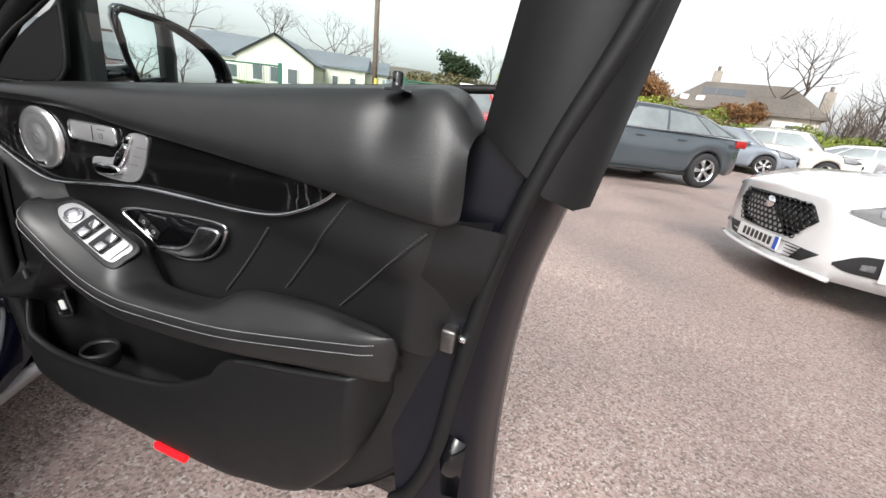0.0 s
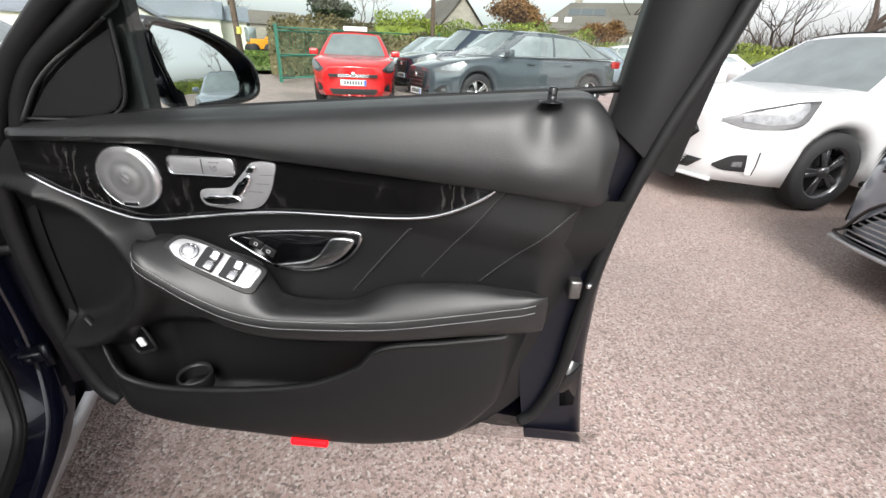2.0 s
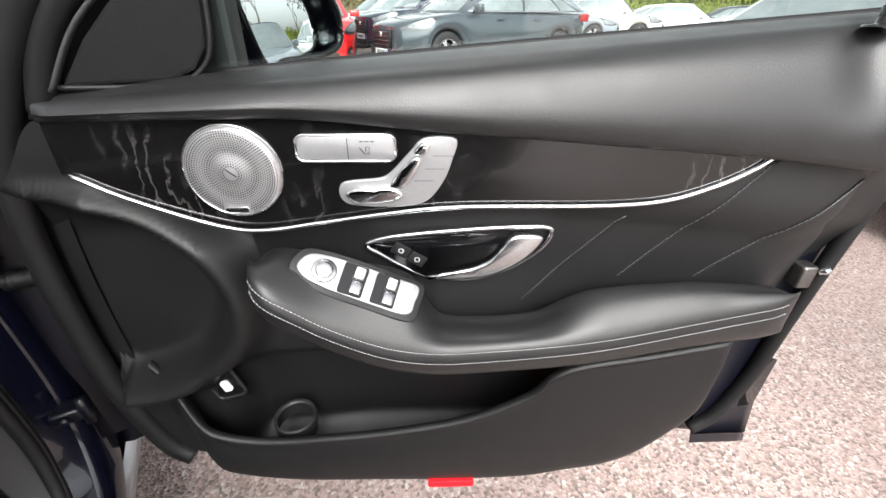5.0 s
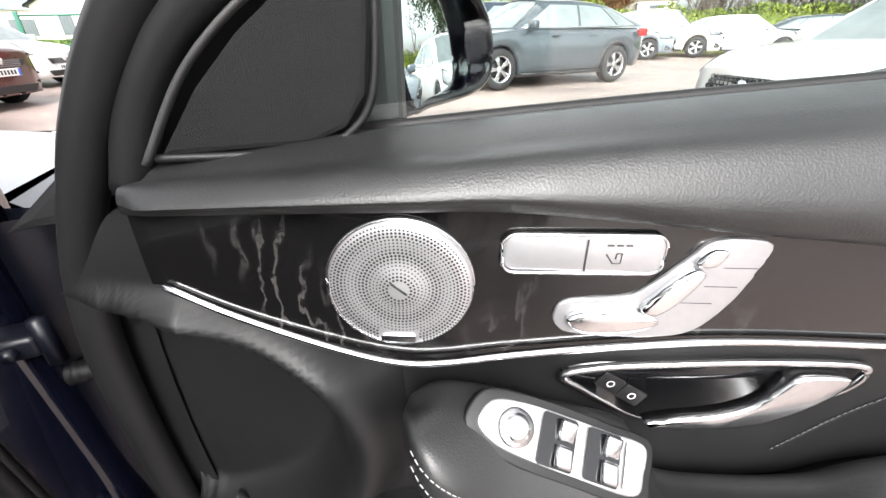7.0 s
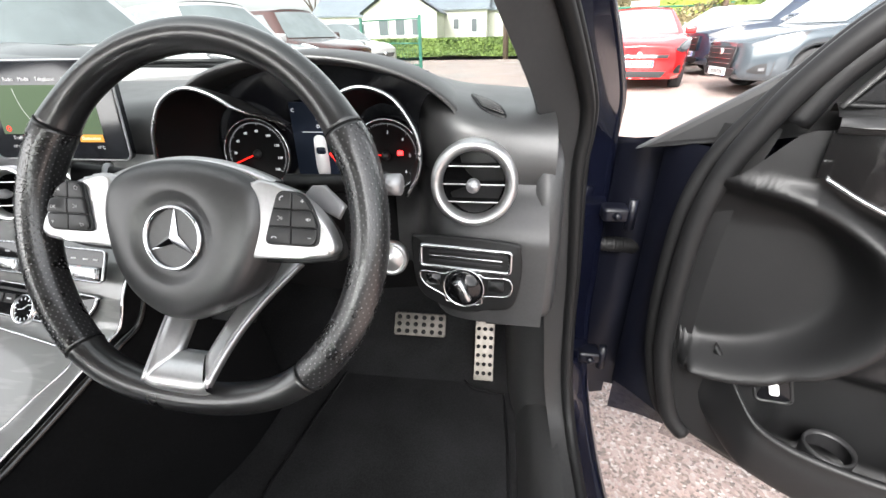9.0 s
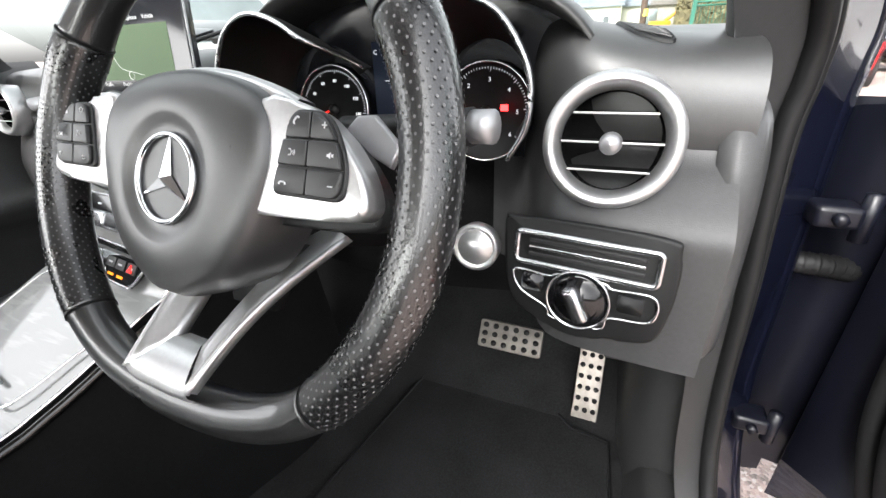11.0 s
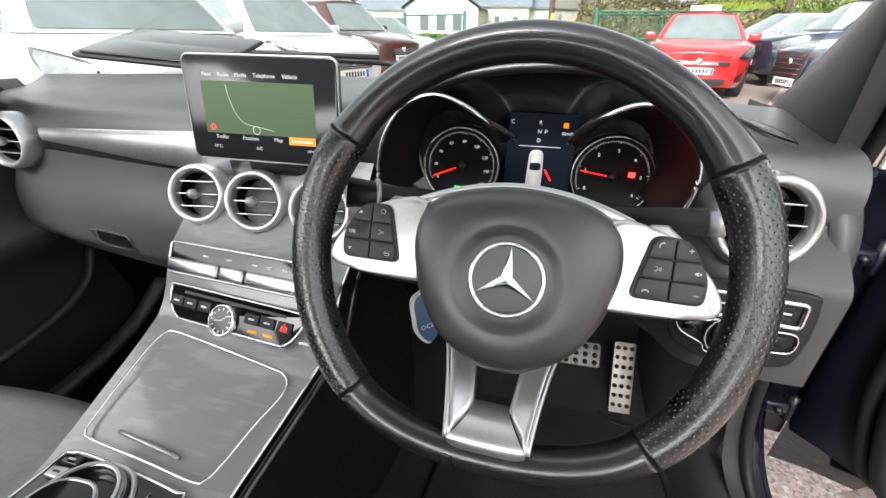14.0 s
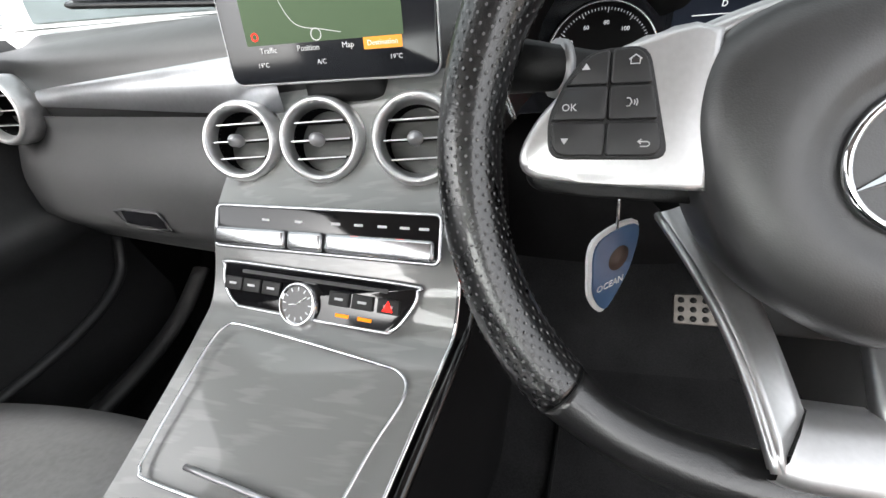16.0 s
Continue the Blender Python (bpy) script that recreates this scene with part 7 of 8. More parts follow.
part("headlamp_knob", box(0.015, 0.036, 0.016, (0, 0, 0), 0.005), M_CHROME, kp, "silver rotary headlamp knob").matrix_local = sm @ Matrix.Translation((0.0, -0.018, 0.013)) @ Matrix.Rotation(radians(28), 4, "Z")
part("fog_key", slab(rounded(0.022, 0.018, 0.003, cx=-0.045, cy=-0.010), 0.002, sm), M_GLOSSBLK, kp)
part("parking_brake_key", slab(rounded(0.022, 0.016, 0.003, cx=0.046, cy=-0.011), 0.004, sm), M_PLASTIC, kp)
part("bonnet_release", box(0.05, 0.02, 0.008, (0.71, 0.20, 0.690), 0.003), M_PLASTIC, dash)
part("start_button", lathe([(0.026, -0.01), (0.027, 0.004), (0.024, 0.007), (0.021, 0.004), (0.0195, 0.004), (0.017, 0.009), (0.0, 0.0095)], 40, face(0.537, 0.199, 0.795, 8)), M_SATIN, dash, "round silver engine start button")
# screen
SCR = Matrix.Translation((-0.012, 0.250, 1.003)) @ Matrix.Rotation(radians(90 - 7), 4, "X") @ Matrix.Diagonal((0.955, 0.945, 1, 1))
scr_ = part("media_screen", slab(rounded(0.254, 0.156, 0.012), 0.014, SCR @ Matrix.Translation((0, 0, -0.014)), 0.002), M_SCREEN, dash, "free-standing navigation screen with a silver edge")
part("screen_edge", tube([SCR @ Vector((x, y, -0.003)) for x, y in rounded(0.255, 0.157, 0.013)], 0.0018, 6, True), M_SILVER, scr_)
part("screen_stalk", box(0.10, 0.05, 0.05, (-0.01, 0.285, 0.925), 0.012), M_PLASTIC, scr_)
M_MAP = glow("map_green", (0.05, 0.075, 0.042), 0.19)
M_TXT = glow("screen_text", (0.4, 0.4, 0.4), 0.22)
sm2 = lambda x, y, z=0.0006: SCR @ Matrix.Translation((x, y, z))
part("map_area", slab(rounded(0.188, 0.078, 0.001, cx=-0.004, cy=0.002), 0.0005, SCR), M_MAP, scr_, "green navigation map", smooth=False)
part("destination_key", slab(rounded(0.044, 0.012, 0.001, cx=0.066, cy=-0.043), 0.0006, SCR), glow("orange_key", (0.5, 0.2, 0.03), 0.25), scr_, smooth=False)
part("map_road", tube([sm2(x, y) @ Vector((0, 0, 0)) for x, y in [tuple(v[:2]) for v in spline([(-0.055, 0.036, 0), (-0.052, 0.018, 0), (-0.044, -0.004, 0), (-0.030, -0.020, 0), (0.0, -0.026, 0), (0.02, -0.030, 0)], 24)]], 0.00035, 4), M_TXT, scr_)
part("map_mark", lathe([(0.003, 0.0), (0.0045, 0.0003)], 20, sm2(-0.086, -0.028)), M_NEEDLE, scr_)
part("own_position", lathe([(0.0055, 0.0), (0.0065, 0.0003)], 20, sm2(-0.01, -0.03)), M_TXT, scr_)
for w_, x, y, s_ in (("Navi.", -0.084, 0.050, 0.0085), ("Radio", -0.056, 0.050, 0.0085), ("Media", -0.027, 0.050, 0.0085), ("Telephone", 0.012, 0.050, 0.0085), ("Vehicle", 0.054, 0.050, 0.0085),
                     ("Traffic", -0.072, -0.043, 0.0085), ("Position", -0.022, -0.043, 0.0085), ("Map", 0.026, -0.043, 0.0085), ("Destination", 0.066, -0.043, 0.0075), ("19°C", -0.082, -0.058, 0.007), ("A/C", -0.008, -0.058, 0.007), ("19°C", 0.080, -0.058, 0.007)):
    text_mesh(w_, s_, sm2(x, y, 0.001), M_TXT if w_ != "Destination" else M_WHITE, scr_, "screen_lettering", 0.0001)
# unidentified dark shape on the dash top; flap and piping are made up
flat_ob = thing("dash_top_object", "glossy black flat object on the dashboard top, kind unknown", "wallet", pose(-0.55, 0.72, 1.062, 12, 4, 6))
part("cover", slab(rounded(0.36, 0.26, 0.02), 0.010, Matrix.Translation((0, 0, -0.006)), 0.004), M_GLOSSBLK, flat_ob)
part("flap", slab(rounded(0.34, 0.12, 0.015, cy=-0.06), 0.004, Matrix.Translation((0, 0, 0.0045)), 0.0015), M_GLOSSBLK, flat_ob)
part("edge_piping", tube([Vector((x, y, 0.0)) for x, y in rounded(0.362, 0.262, 0.02)], 0.0035, 6, True), M_RUBBER, flat_ob)


# ---- centre console ----
console = thing("centre_console", "centre console in open-pored grey wood with chrome edging", "console")
CP = [(0.300, 0.930), (0.278, 0.905), (0.258, 0.872), (0.230, 0.836), (0.190, 0.808), (0.160, 0.786), (0.139, 0.757), (0.121, 0.728), (0.103, 0.709), (0.070, 0.697), (0.0, 0.663), (-0.06, 0.636), (-0.12, 0.622), (-0.30, 0.617), (-0.80, 0.62)]
CPT = [tuple(v) for v in spline(CP, 70)]


def skew(x, z):
    """Shears the stack, right side nearer, to fit the camera's view."""
    return -0.16 * (x + 0.03) * smoothstep(0.64, 0.76, z)


LEFT = [(-0.80, -0.182), (-0.07, -0.172), (0.07, -0.162), (0.17, -0.182), (0.30, -0.190)]
RIGHT = [(-0.80, 0.085), (-0.30, 0.082), (-0.13, 0.076), (-0.07, 0.084), (0.01, 0.107), (0.09, 0.130), (0.17, 0.142), (0.30, 0.150)]
rows = []
for y, z in CPT:
    l_, r_ = curve(LEFT, y), curve(RIGHT, y)
    rows.append([Vector((lerp(l_, r_, k / 10), y - 0.006 * (1 - abs(k / 5 - 1) ** 4) + skew(lerp(l_, r_, k / 10), z), z)) for k in range(11)])
part("console_top", grid(rows), M_GREYWOOD, console, "open-pored grey wood centre stack")
for side_, sg in ((LEFT, -1), (RIGHT, 1)):
    edge = [Vector((curve(side_, y), y + skew(curve(side_, y), z), z)) for y, z in CPT]
    part("console_side", grid([[p, p + Vector((sg * 0.006, 0.0, -0.02)), p + Vector((sg * 0.02, 0.03, -0.06)), Vector((p.x + sg * 0.035, min(p.y + 0.08, 0.55), 0.45)), Vector((p.x + sg * 0.02, min(p.y + 0.12, 0.6), 0.25))] for p in edge]), M_SHADE, console, "black console flank")
    if sg > 0:
        part("edge_strip", tube([p + Vector((sg * 0.001, 0, 0.001)) for p in edge[8:]], 0.0022, 6), M_BRIGHT, console, "chrome edge strip")
part("edge_veneer", tube([Vector((curve(RIGHT, y) + 0.010, y + 0.002, z - 0.008)) for y, z in CPT[8:]], 0.007, 6), M_ASH, console)


def con_y(x, y, up=0.0):
    for i in range(len(CPT) - 1):
        if CPT[i][0] >= y >= CPT[i + 1][0]:
            f = (CPT[i][0] - y) / (CPT[i][0] - CPT[i + 1][0])
            return Vector((x, y, lerp(CPT[i][1], CPT[i + 1][1], f) + 0.006 + up))
    return Vector((x, y, 0.60))


LID = [(-0.105, 0.082), (-0.05, 0.074), (0.065, 0.055), (0.086, 0.050), (0.096, 0.040), (0.094, 0.024), (0.076, -0.010), (0.056, -0.058), (0.047, -0.073), (0.031, -0.077), (-0.04, -0.068), (-0.128, -0.058), (-0.141, -0.052), (-0.144, -0.040), (-0.138, 0.010), (-0.128, 0.062), (-0.118, 0.079)]
lid_pts = [con_y(v[0], v[1], 0.003) for v in spline([(*p, 0) for p in LID], 120, True)]
part("lid_strip", tube(lid_pts, 0.0018, 6, True), M_BRIGHT, console, "thin chrome outline of the stowage lid")
part("lid_grip", tube([con_y(lerp(-0.097, 0.001, s), lerp(-0.044, -0.058, s), 0.003) for s in np.linspace(0, 1, 8)], 0.0028, 6), M_SILVER, console)
# climate and radio strips
cm = face(-0.014, 0.141, 0.796, 30, -9.5) @ Matrix.Rotation(radians(2.5), 4, "Z") @ Matrix.Diagonal((1.12, 1.0, 1.0, 1.0))
hv = part("climate_panel", slab(rounded(0.248, 0.046, 0.006), 0.006, cm, 0.0015), M_GLOSSBLK, console, "gloss black climate key strip in a chrome frame")
part("panel_frame", tube([cm @ Vector((x, y, 0.005)) for x, y in rounded(0.250, 0.047, 0.006)], 0.0022, 6, True), M_CHROME, hv)
for a, b in ((-0.121, -0.033), (-0.029, 0.010), (0.014, 0.121)):
    part("climate_key", box(b - a, 0.020, 0.010, (0, 0, 0), 0.004), M_CHROME, hv, "satin chrome rocker key").matrix_local = cm @ Matrix.Translation(((a + b) / 2, -0.011, 0.008))
for x in (-0.06, -0.02, 0.022, 0.046, 0.070, 0.092, 0.110):
    part("symbol_bar", box(0.009, 0.0025, 0.0006, (0, 0, 0)), M_PRINT, hv, smooth=False).matrix_local = cm @ Matrix.Translation((x, 0.009, 0.0064))
for x in (0.045, 0.09):
    part("key_lamp", box(0.008, 0.0025, 0.001, (0, 0, 0)), M_NEEDLE, hv, smooth=False).matrix_local = cm @ Matrix.Translation((x, -0.003, 0.0115))
rm = face(-0.028, 0.115, 0.729, 36, -9) @ Matrix.Rotation(radians(1), 4, "Z")
RO = [(-0.117, 0.026), (0.0, 0.0265), (0.120, 0.026), (0.1265, 0.021), (0.125, 0.008), (0.112, -0.014), (0.101, -0.022), (0.085, -0.0245), (-0.082, -0.0245), (-0.098, -0.022), (-0.111, -0.013), (-0.122, 0.006), (-0.1235, 0.020)]
ro = part("audio_panel", slab([tuple(v[:2]) for v in spline([(*p, 0) for p in RO], 70, True)], 0.006, rm, 0.0015), M_GLOSSBLK, console, "gloss black audio key strip in a chrome frame")
part("panel_frame", tube([rm @ Vector((v[0], v[1], 0.005)) for v in spline([(*p, 0) for p in RO], 90, True)], 0.0022, 6, True), M_CHROME, ro)
part("disc_slot", box(0.19, 0.004, 0.001, (0, 0, 0)), M_DARKTRIM, ro, smooth=False).matrix_local = rm @ Matrix.Translation((0.0, 0.017, 0.0066))
for x, n_ in ((-0.105, 0), (-0.078, 0), (-0.050, 0), (0.040, 1), (0.068, 1), (0.098, 1)):
    k_ = part("audio_key", box(0.025, 0.015, 0.003, (0, 0, 0), 0.001), M_PLASTIC, ro)
    k_.matrix_local = rm @ Matrix.Translation((x, 0.002, 0.007))
    part("symbol_bar", box(0.010, 0.0025, 0.0006, (0, 0, 0)), M_PRINT, k_, smooth=False).matrix_local = Matrix.Translation((0, 0, 0.0018))
part("hazard_sign", slab([(-0.006, -0.005), (0.006, -0.005), (0, 0.006)], 0.0006, rm @ Matrix.Translation((0.098, 0.002, 0.0092))), M_NEEDLE, ro, smooth=False)
for x in (0.045, 0.072):
    part("airbag_sign", box(0.016, 0.0035, 0.0006, (0, 0, 0)), M_AMBER, ro, smooth=False).matrix_local = rm @ Matrix.Translation((x, -0.015, 0.0066))
ck = part("clock", lathe([(0.0, 0.004), (0.020, 0.004), (0.0215, 0.007), (0.0235, 0.006), (0.024, -0.004)], 40, rm @ Matrix.Translation((-0.010, -0.010, 0.006))), M_BRIGHT, console, "round analogue clock with a chrome bezel")
cf = rm @ Matrix.Translation((-0.010, -0.010, 0.0106))
part("clock_face", lathe([(0.0, 0.0), (0.0195, 0.0)], 32, cf), M_GLOSSBLK, ck)
for k in range(12):
    part("hour_mark", box(0.0012, 0.004, 0.0004, (0, 0, 0)), M_SCALE, ck, smooth=False).matrix_local = cf @ Matrix.Rotation(radians(30 * k), 4, "Z") @ Matrix.Translation((0, 0.0165, 0.0005))
for a, l_ in ((-52, 0.015), (100, 0.011)):
    part("clock_hand", box(0.0012, l_, 0.0004, (0, 0, 0)), M_WHITE, ck, smooth=False).matrix_local = cf @ Matrix.Rotation(radians(a), 4, "Z") @ Matrix.Translation((0, l_ / 2, 0.001))
# controller behind the lid
tp = part("controller_plate", slab([tuple(v[:2]) for v in spline([(-0.155, -0.055, 0), (-0.10, -0.058, 0), (0.0, -0.072, 0), (0.020, -0.085, 0), (0.010, -0.20, 0), (-0.16, -0.20, 0), (-0.168, -0.075, 0)], 60, True)], 0.006, Matrix.Translation((0.013, -0.016, 0.627)), 0.002), M_GLOSSBLK, console, "gloss black controller panel")
part("plate_frame", tube([Vector((v[0] + 0.013, v[1] - 0.016, 0.633)) for v in spline([(-0.155, -0.055, 0), (-0.10, -0.058, 0), (0.0, -0.072, 0), (0.020, -0.085, 0), (0.010, -0.20, 0), (-0.16, -0.20, 0), (-0.168, -0.075, 0)], 80, True)], 0.002, 6, True), M_BRIGHT, tp)
RC = Matrix.Translation((-0.072, -0.128, 0.634))
part("rotary_bed", lathe([(0.056, 0.0), (0.055, 0.003), (0.051, 0.004), (0.049, 0.0)], 48, RC), M_SATIN, tp)
rg_ = part("rotary_ring", lathe([(0.047, 0.0), (0.048, 0.010), (0.0465, 0.017), (0.043, 0.0195), (0.0395, 0.017), (0.038, 0.010), (0.038, 0.0)], 56, RC), M_CHROME, tp, "satin chrome rotary ring")
part("ring_line", tube([RC @ Vector((0.0482 * math.cos(a), 0.0482 * math.sin(a), 0.006)) for a in np.linspace(0, 2 * math.pi, 56, endpoint=False)], 0.0012, 6, True), M_GLOSSBLK, rg_)
part("rotary_face", lathe([(0.038, 0.004), (0.030, 0.006), (0.0, 0.007)], 40, RC), M_GLOSSBLK, rg_)
PAD = Matrix.Translation((-0.072, -0.158, 0.656)) @ Matrix.Rotation(radians(-6), 4, "X")
pad_ = part("touch_pad", slab(rounded(0.074, 0.092, 0.030), 0.010, PAD, 0.004, seg=3), M_GLOSSBLK, tp, "raised gloss black touch pad with a silver rim")
part("pad_rim", tube([PAD @ Vector((x, y, 0.008)) for x, y in rounded(0.073, 0.091, 0.030, 8)], 0.0028, 8, True), M_CHROME, pad_)
part("pad_neck", box(0.05, 0.05, 0.03, (-0.072, -0.185, 0.645), 0.01), M_GLOSSBLK, pad_)
for x, y, w_, h_ in ((-0.131, -0.082, 0.026, 0.012), (-0.134, -0.099, 0.024, 0.014), (-0.138, -0.150, 0.018, 0.020), (0.014, -0.113, 0.019, 0.019), (0.012, -0.142, 0.020, 0.022), (0.009, -0.172, 0.020, 0.022)):
    k_ = part("key", box(w_, h_, 0.006, (x, y, 0.636), 0.002), M_SATIN if y < -0.09 else M_GLOSSBLK, tp)
    part("key_print", box(w_ * 0.4, h_ * 0.18, 0.0006, (x, y, 0.6392)), M_BAR if y < -0.09 else M_PRINT, k_, smooth=False)
part("key_divider", tube([Vector((-0.008, -0.096, 0.634)), Vector((-0.004, -0.15, 0.634)), Vector((-0.006, -0.212, 0.634))], 0.0014, 6), M_BRIGHT, tp)


# ---- steering wheel ----
WHL = Matrix.Translation((0.3735, 0.0, 0.921)) @ Matrix.Rotation(radians(-3.2), 4, "Z") @ Matrix.Rotation(radians(90 - 23), 4, "X")
wheel = thing("steering_wheel", "flat-bottomed leather sports steering wheel with silver spokes", "steering wheel", WHL)


def rim_at(a):
    """Rim centre line: a circle cut flat below."""
    x, y = 0.2015 * math.cos(radians(a)), 0.2015 * math.sin(radians(a)) + 0.006
    if y < -0.11:
        y = -0.11 - 0.10 * math.tanh((-0.11 - y) / 0.10)
    return Vector((x - 0.005, y, -0.022))


def rim_r(a):
    s = abs(((a - 90 + 180) % 360) - 180)
    return 0.0172 + 0.0030 * math.exp(-((s - 62) / 10) ** 2) + 0.0012 * smoothstep(60, 80, s) * (1 - smoothstep(130, 145, s))


def rim_piece(name, a0, a1, material, label, puff=0.0):
    angs = np.linspace(a0, a1, max(16, int(abs(a1 - a0) / 1.25)))
    bm = bmesh.new()
    rows = []
    for a in angs:
        p, q = rim_at(a), rim_at(a + 1)
        d = (q - p).normalized()
        out = Vector((d.y, -d.x, 0))
        r = rim_r(a) + puff
        rows.append([p + out * math.cos(b) * r + Vector((0, 0, 1)) * math.sin(b) * r * 1.08 for b in np.linspace(0, 2 * math.pi, 40, endpoint=False)])
    grid(rows, False, True, bm)
    bm.verts.ensure_lookup_table()
    n = len(bm.verts)
    bm.faces.new(bm.verts[:40]); bm.faces.new(bm.verts[n - 40:])
    return part(name, bm, material, wheel, label)


M_HUB = mat("black_airbag_skin", (0.027, 0.027, 0.028), 0.38, noise_scale=160, vary=0.15, bump=0.08, bump_scale=1100, spec=0.9)
M_KEYS = mat("black_soft_keys", (0.022, 0.022, 0.023), 0.42, noise_scale=200, vary=0.1)
M_WHEELLTH = mat("worn_smooth_leather", (0.014, 0.014, 0.0145), 0.30, spec=0.8, coat=0.6, noise_scale=90, vary=0.3, bump=0.15, bump_scale=900)


M_DOTS = mat("perforated_grip_leather", (0.0075, 0.0075, 0.008), 0.28, noise_scale=300, vary=0.2, bump=0.1, bump_scale=900, spec=0.8, coat=0.4)
M_HOLE = mat("grey_perforation", (0.14, 0.14, 0.143), 0.6, noise_scale=600, vary=0.12)


def perforations(grip, a0, a1):
    """Staggered rows of small pale holes round the gripping side of the rim."""
    bm = bmesh.new()
    n = int(abs(a1 - a0) * 0.2015 * math.pi / 180 / 0.0046)
    for i in range(n):
        a = lerp(a0 + 1.5, a1 - 1.5, i / (n - 1))
        p, q = rim_at(a), rim_at(a + 1)
        d = (q - p).normalized()
        out = Vector((d.y, -d.x, 0))
        r = rim_r(a) + 0.0015
        for k in range(15):
            b = radians(-42 + 18.6 * (k + 0.5 * (i % 2)))
            nn = out * math.cos(b) + Vector((0, 0, 1)) * math.sin(b)
            c = p + out * math.cos(b) * r + Vector((0, 0, 1)) * math.sin(b) * r * 1.08
            e = nn.cross(d)
            bm.faces.new([bm.verts.new(c + (d * math.cos(w) * 1.15 + e * math.sin(w)) * 0.00095) for w in (0, 1.257, 2.513, 3.770, 5.027)])
    o = part("perforation", bm, M_HOLE, grip, smooth=False)
    o["kind"] = "stuff"


rim_piece("rim_top", 32, 148, M_WHEELLTH, "smooth black leather rim")
rim_piece("rim_bottom", 226, 314, M_WHEELLTH, "smooth black leather rim")
perforations(rim_piece("grip", 148, 226, M_DOTS, "perforated leather grip", 0.0006), 148, 226)
perforations(rim_piece("grip", -46, 32, M_DOTS, "perforated leather grip", 0.0006), -46, 32)
for a in (32, 148, 226, 314):
    p, q = rim_at(a), rim_at(a + 1)
    d = (q - p).normalized()
    out = Vector((d.y, -d.x, 0))
    r = rim_r(a) + 0.0007
    part("rim_seam", tube([p + out * math.cos(b) * r + Vector((0, 0, 1)) * math.sin(b) * r * 1.08 for b in np.linspace(0, 2 * math.pi, 24, endpoint=False)], 0.0006, 5, True), M_RUBBER, wheel)
# airbag cover
HUB = [(0.0, 0.079), (0.036, 0.0755), (0.068, 0.066), (0.087, 0.050), (0.093, 0.026), (0.090, 0.0), (0.078, -0.036), (0.056, -0.066), (0.022, -0.086), (0.0, -0.089)]
HUB = HUB + [(-x, y) for x, y in HUB[-2:0:-1]]
ho = [Vector((v[0] - 0.001, v[1], 0)) for v in spline([(*p, 0) for p in HUB], 80, True)]
rows = [[Vector((p.x * k, p.y * k, z)) for p in ho] for k, z in ((0.97, -0.060), (1.0, -0.036), (1.004, -0.014), (0.99, -0.006), (0.955, 0.0), (0.90, 0.0036), (0.82, 0.0062))]
EC = Vector((-0.0035, -0.002, 0.0))
EU = Vector((0, 0, 0.0045))
rows += [[EC + Vector((r * p.x / p.length, r * p.y / p.length, z)) for p in ho] for r, z in ((0.060, 0.0080), (0.050, 0.0084), (0.046, 0.0074), (0.041, 0.0050), (0.036, 0.0036), (0.0, 0.0034))]
hub = part("airbag_cover", grid(rows, False, True), M_HUB, wheel, "black airbag cover")
part("badge_ring", tube([EC + EU + Vector((0.0315 * math.cos(a), 0.0315 * math.sin(a), 0.001)) for a in np.linspace(0, 2 * math.pi, 56, endpoint=False)], 0.0022, 8, True), M_BRIGHT, hub, "chrome badge ring")
bm = bmesh.new()
for k in range(3):
    a = radians(88 + 120 * k)
    t_ = Vector((math.cos(a), math.sin(a), 0))
    s_ = Vector((-math.sin(a), math.cos(a), 0))
    b0 = [EC + EU + v for v in (Vector((0, 0, 0.005)), s_ * 0.0050 + t_ * 0.003, t_ * 0.031, -s_ * 0.0050 + t_ * 0.003)]
    vs = [bm.verts.new(v) for v in b0]
    bm.faces.new((vs[0], vs[1], vs[2])); bm.faces.new((vs[0], vs[2], vs[3]))
part("badge_star", bm, M_BRIGHT, hub, "three-armed chrome badge", smooth=False)
text_mesh("AIRBAG", 0.0095, Matrix.Translation((-0.004, -0.064, 0.0045)), M_PLASTIC, hub, "embossed_lettering", 0.0006)
for sx in (-1, 1):
    part("horn_mark", tube([Vector((sx * 0.058 + a * 0.006, 0.022 + b * 0.003, 0.0068)) for a, b in ((-1, -0.3), (0.3, 0.2), (1, 1), (1, -1), (0.3, -0.2), (-1, -0.3))], 0.0004, 4), M_DARKTRIM, hub)


def soften(poly, r, n=4):
    """A polygon with its corners rounded off."""
    out = []
    for k, p in enumerate(poly):
        p, a, b = Vector(p), Vector(poly[k - 1]), Vector(poly[(k + 1) % len(poly)])
        s0 = p + (a - p).normalized() * min(r, (a - p).length * 0.48)
        s1 = p + (b - p).normalized() * min(r, (b - p).length * 0.48)
        out += [tuple(s0 * (1 - f) ** 2 + p * 2 * f * (1 - f) + s1 * f * f) for f in np.linspace(0, 1, n + 1)]
    return out


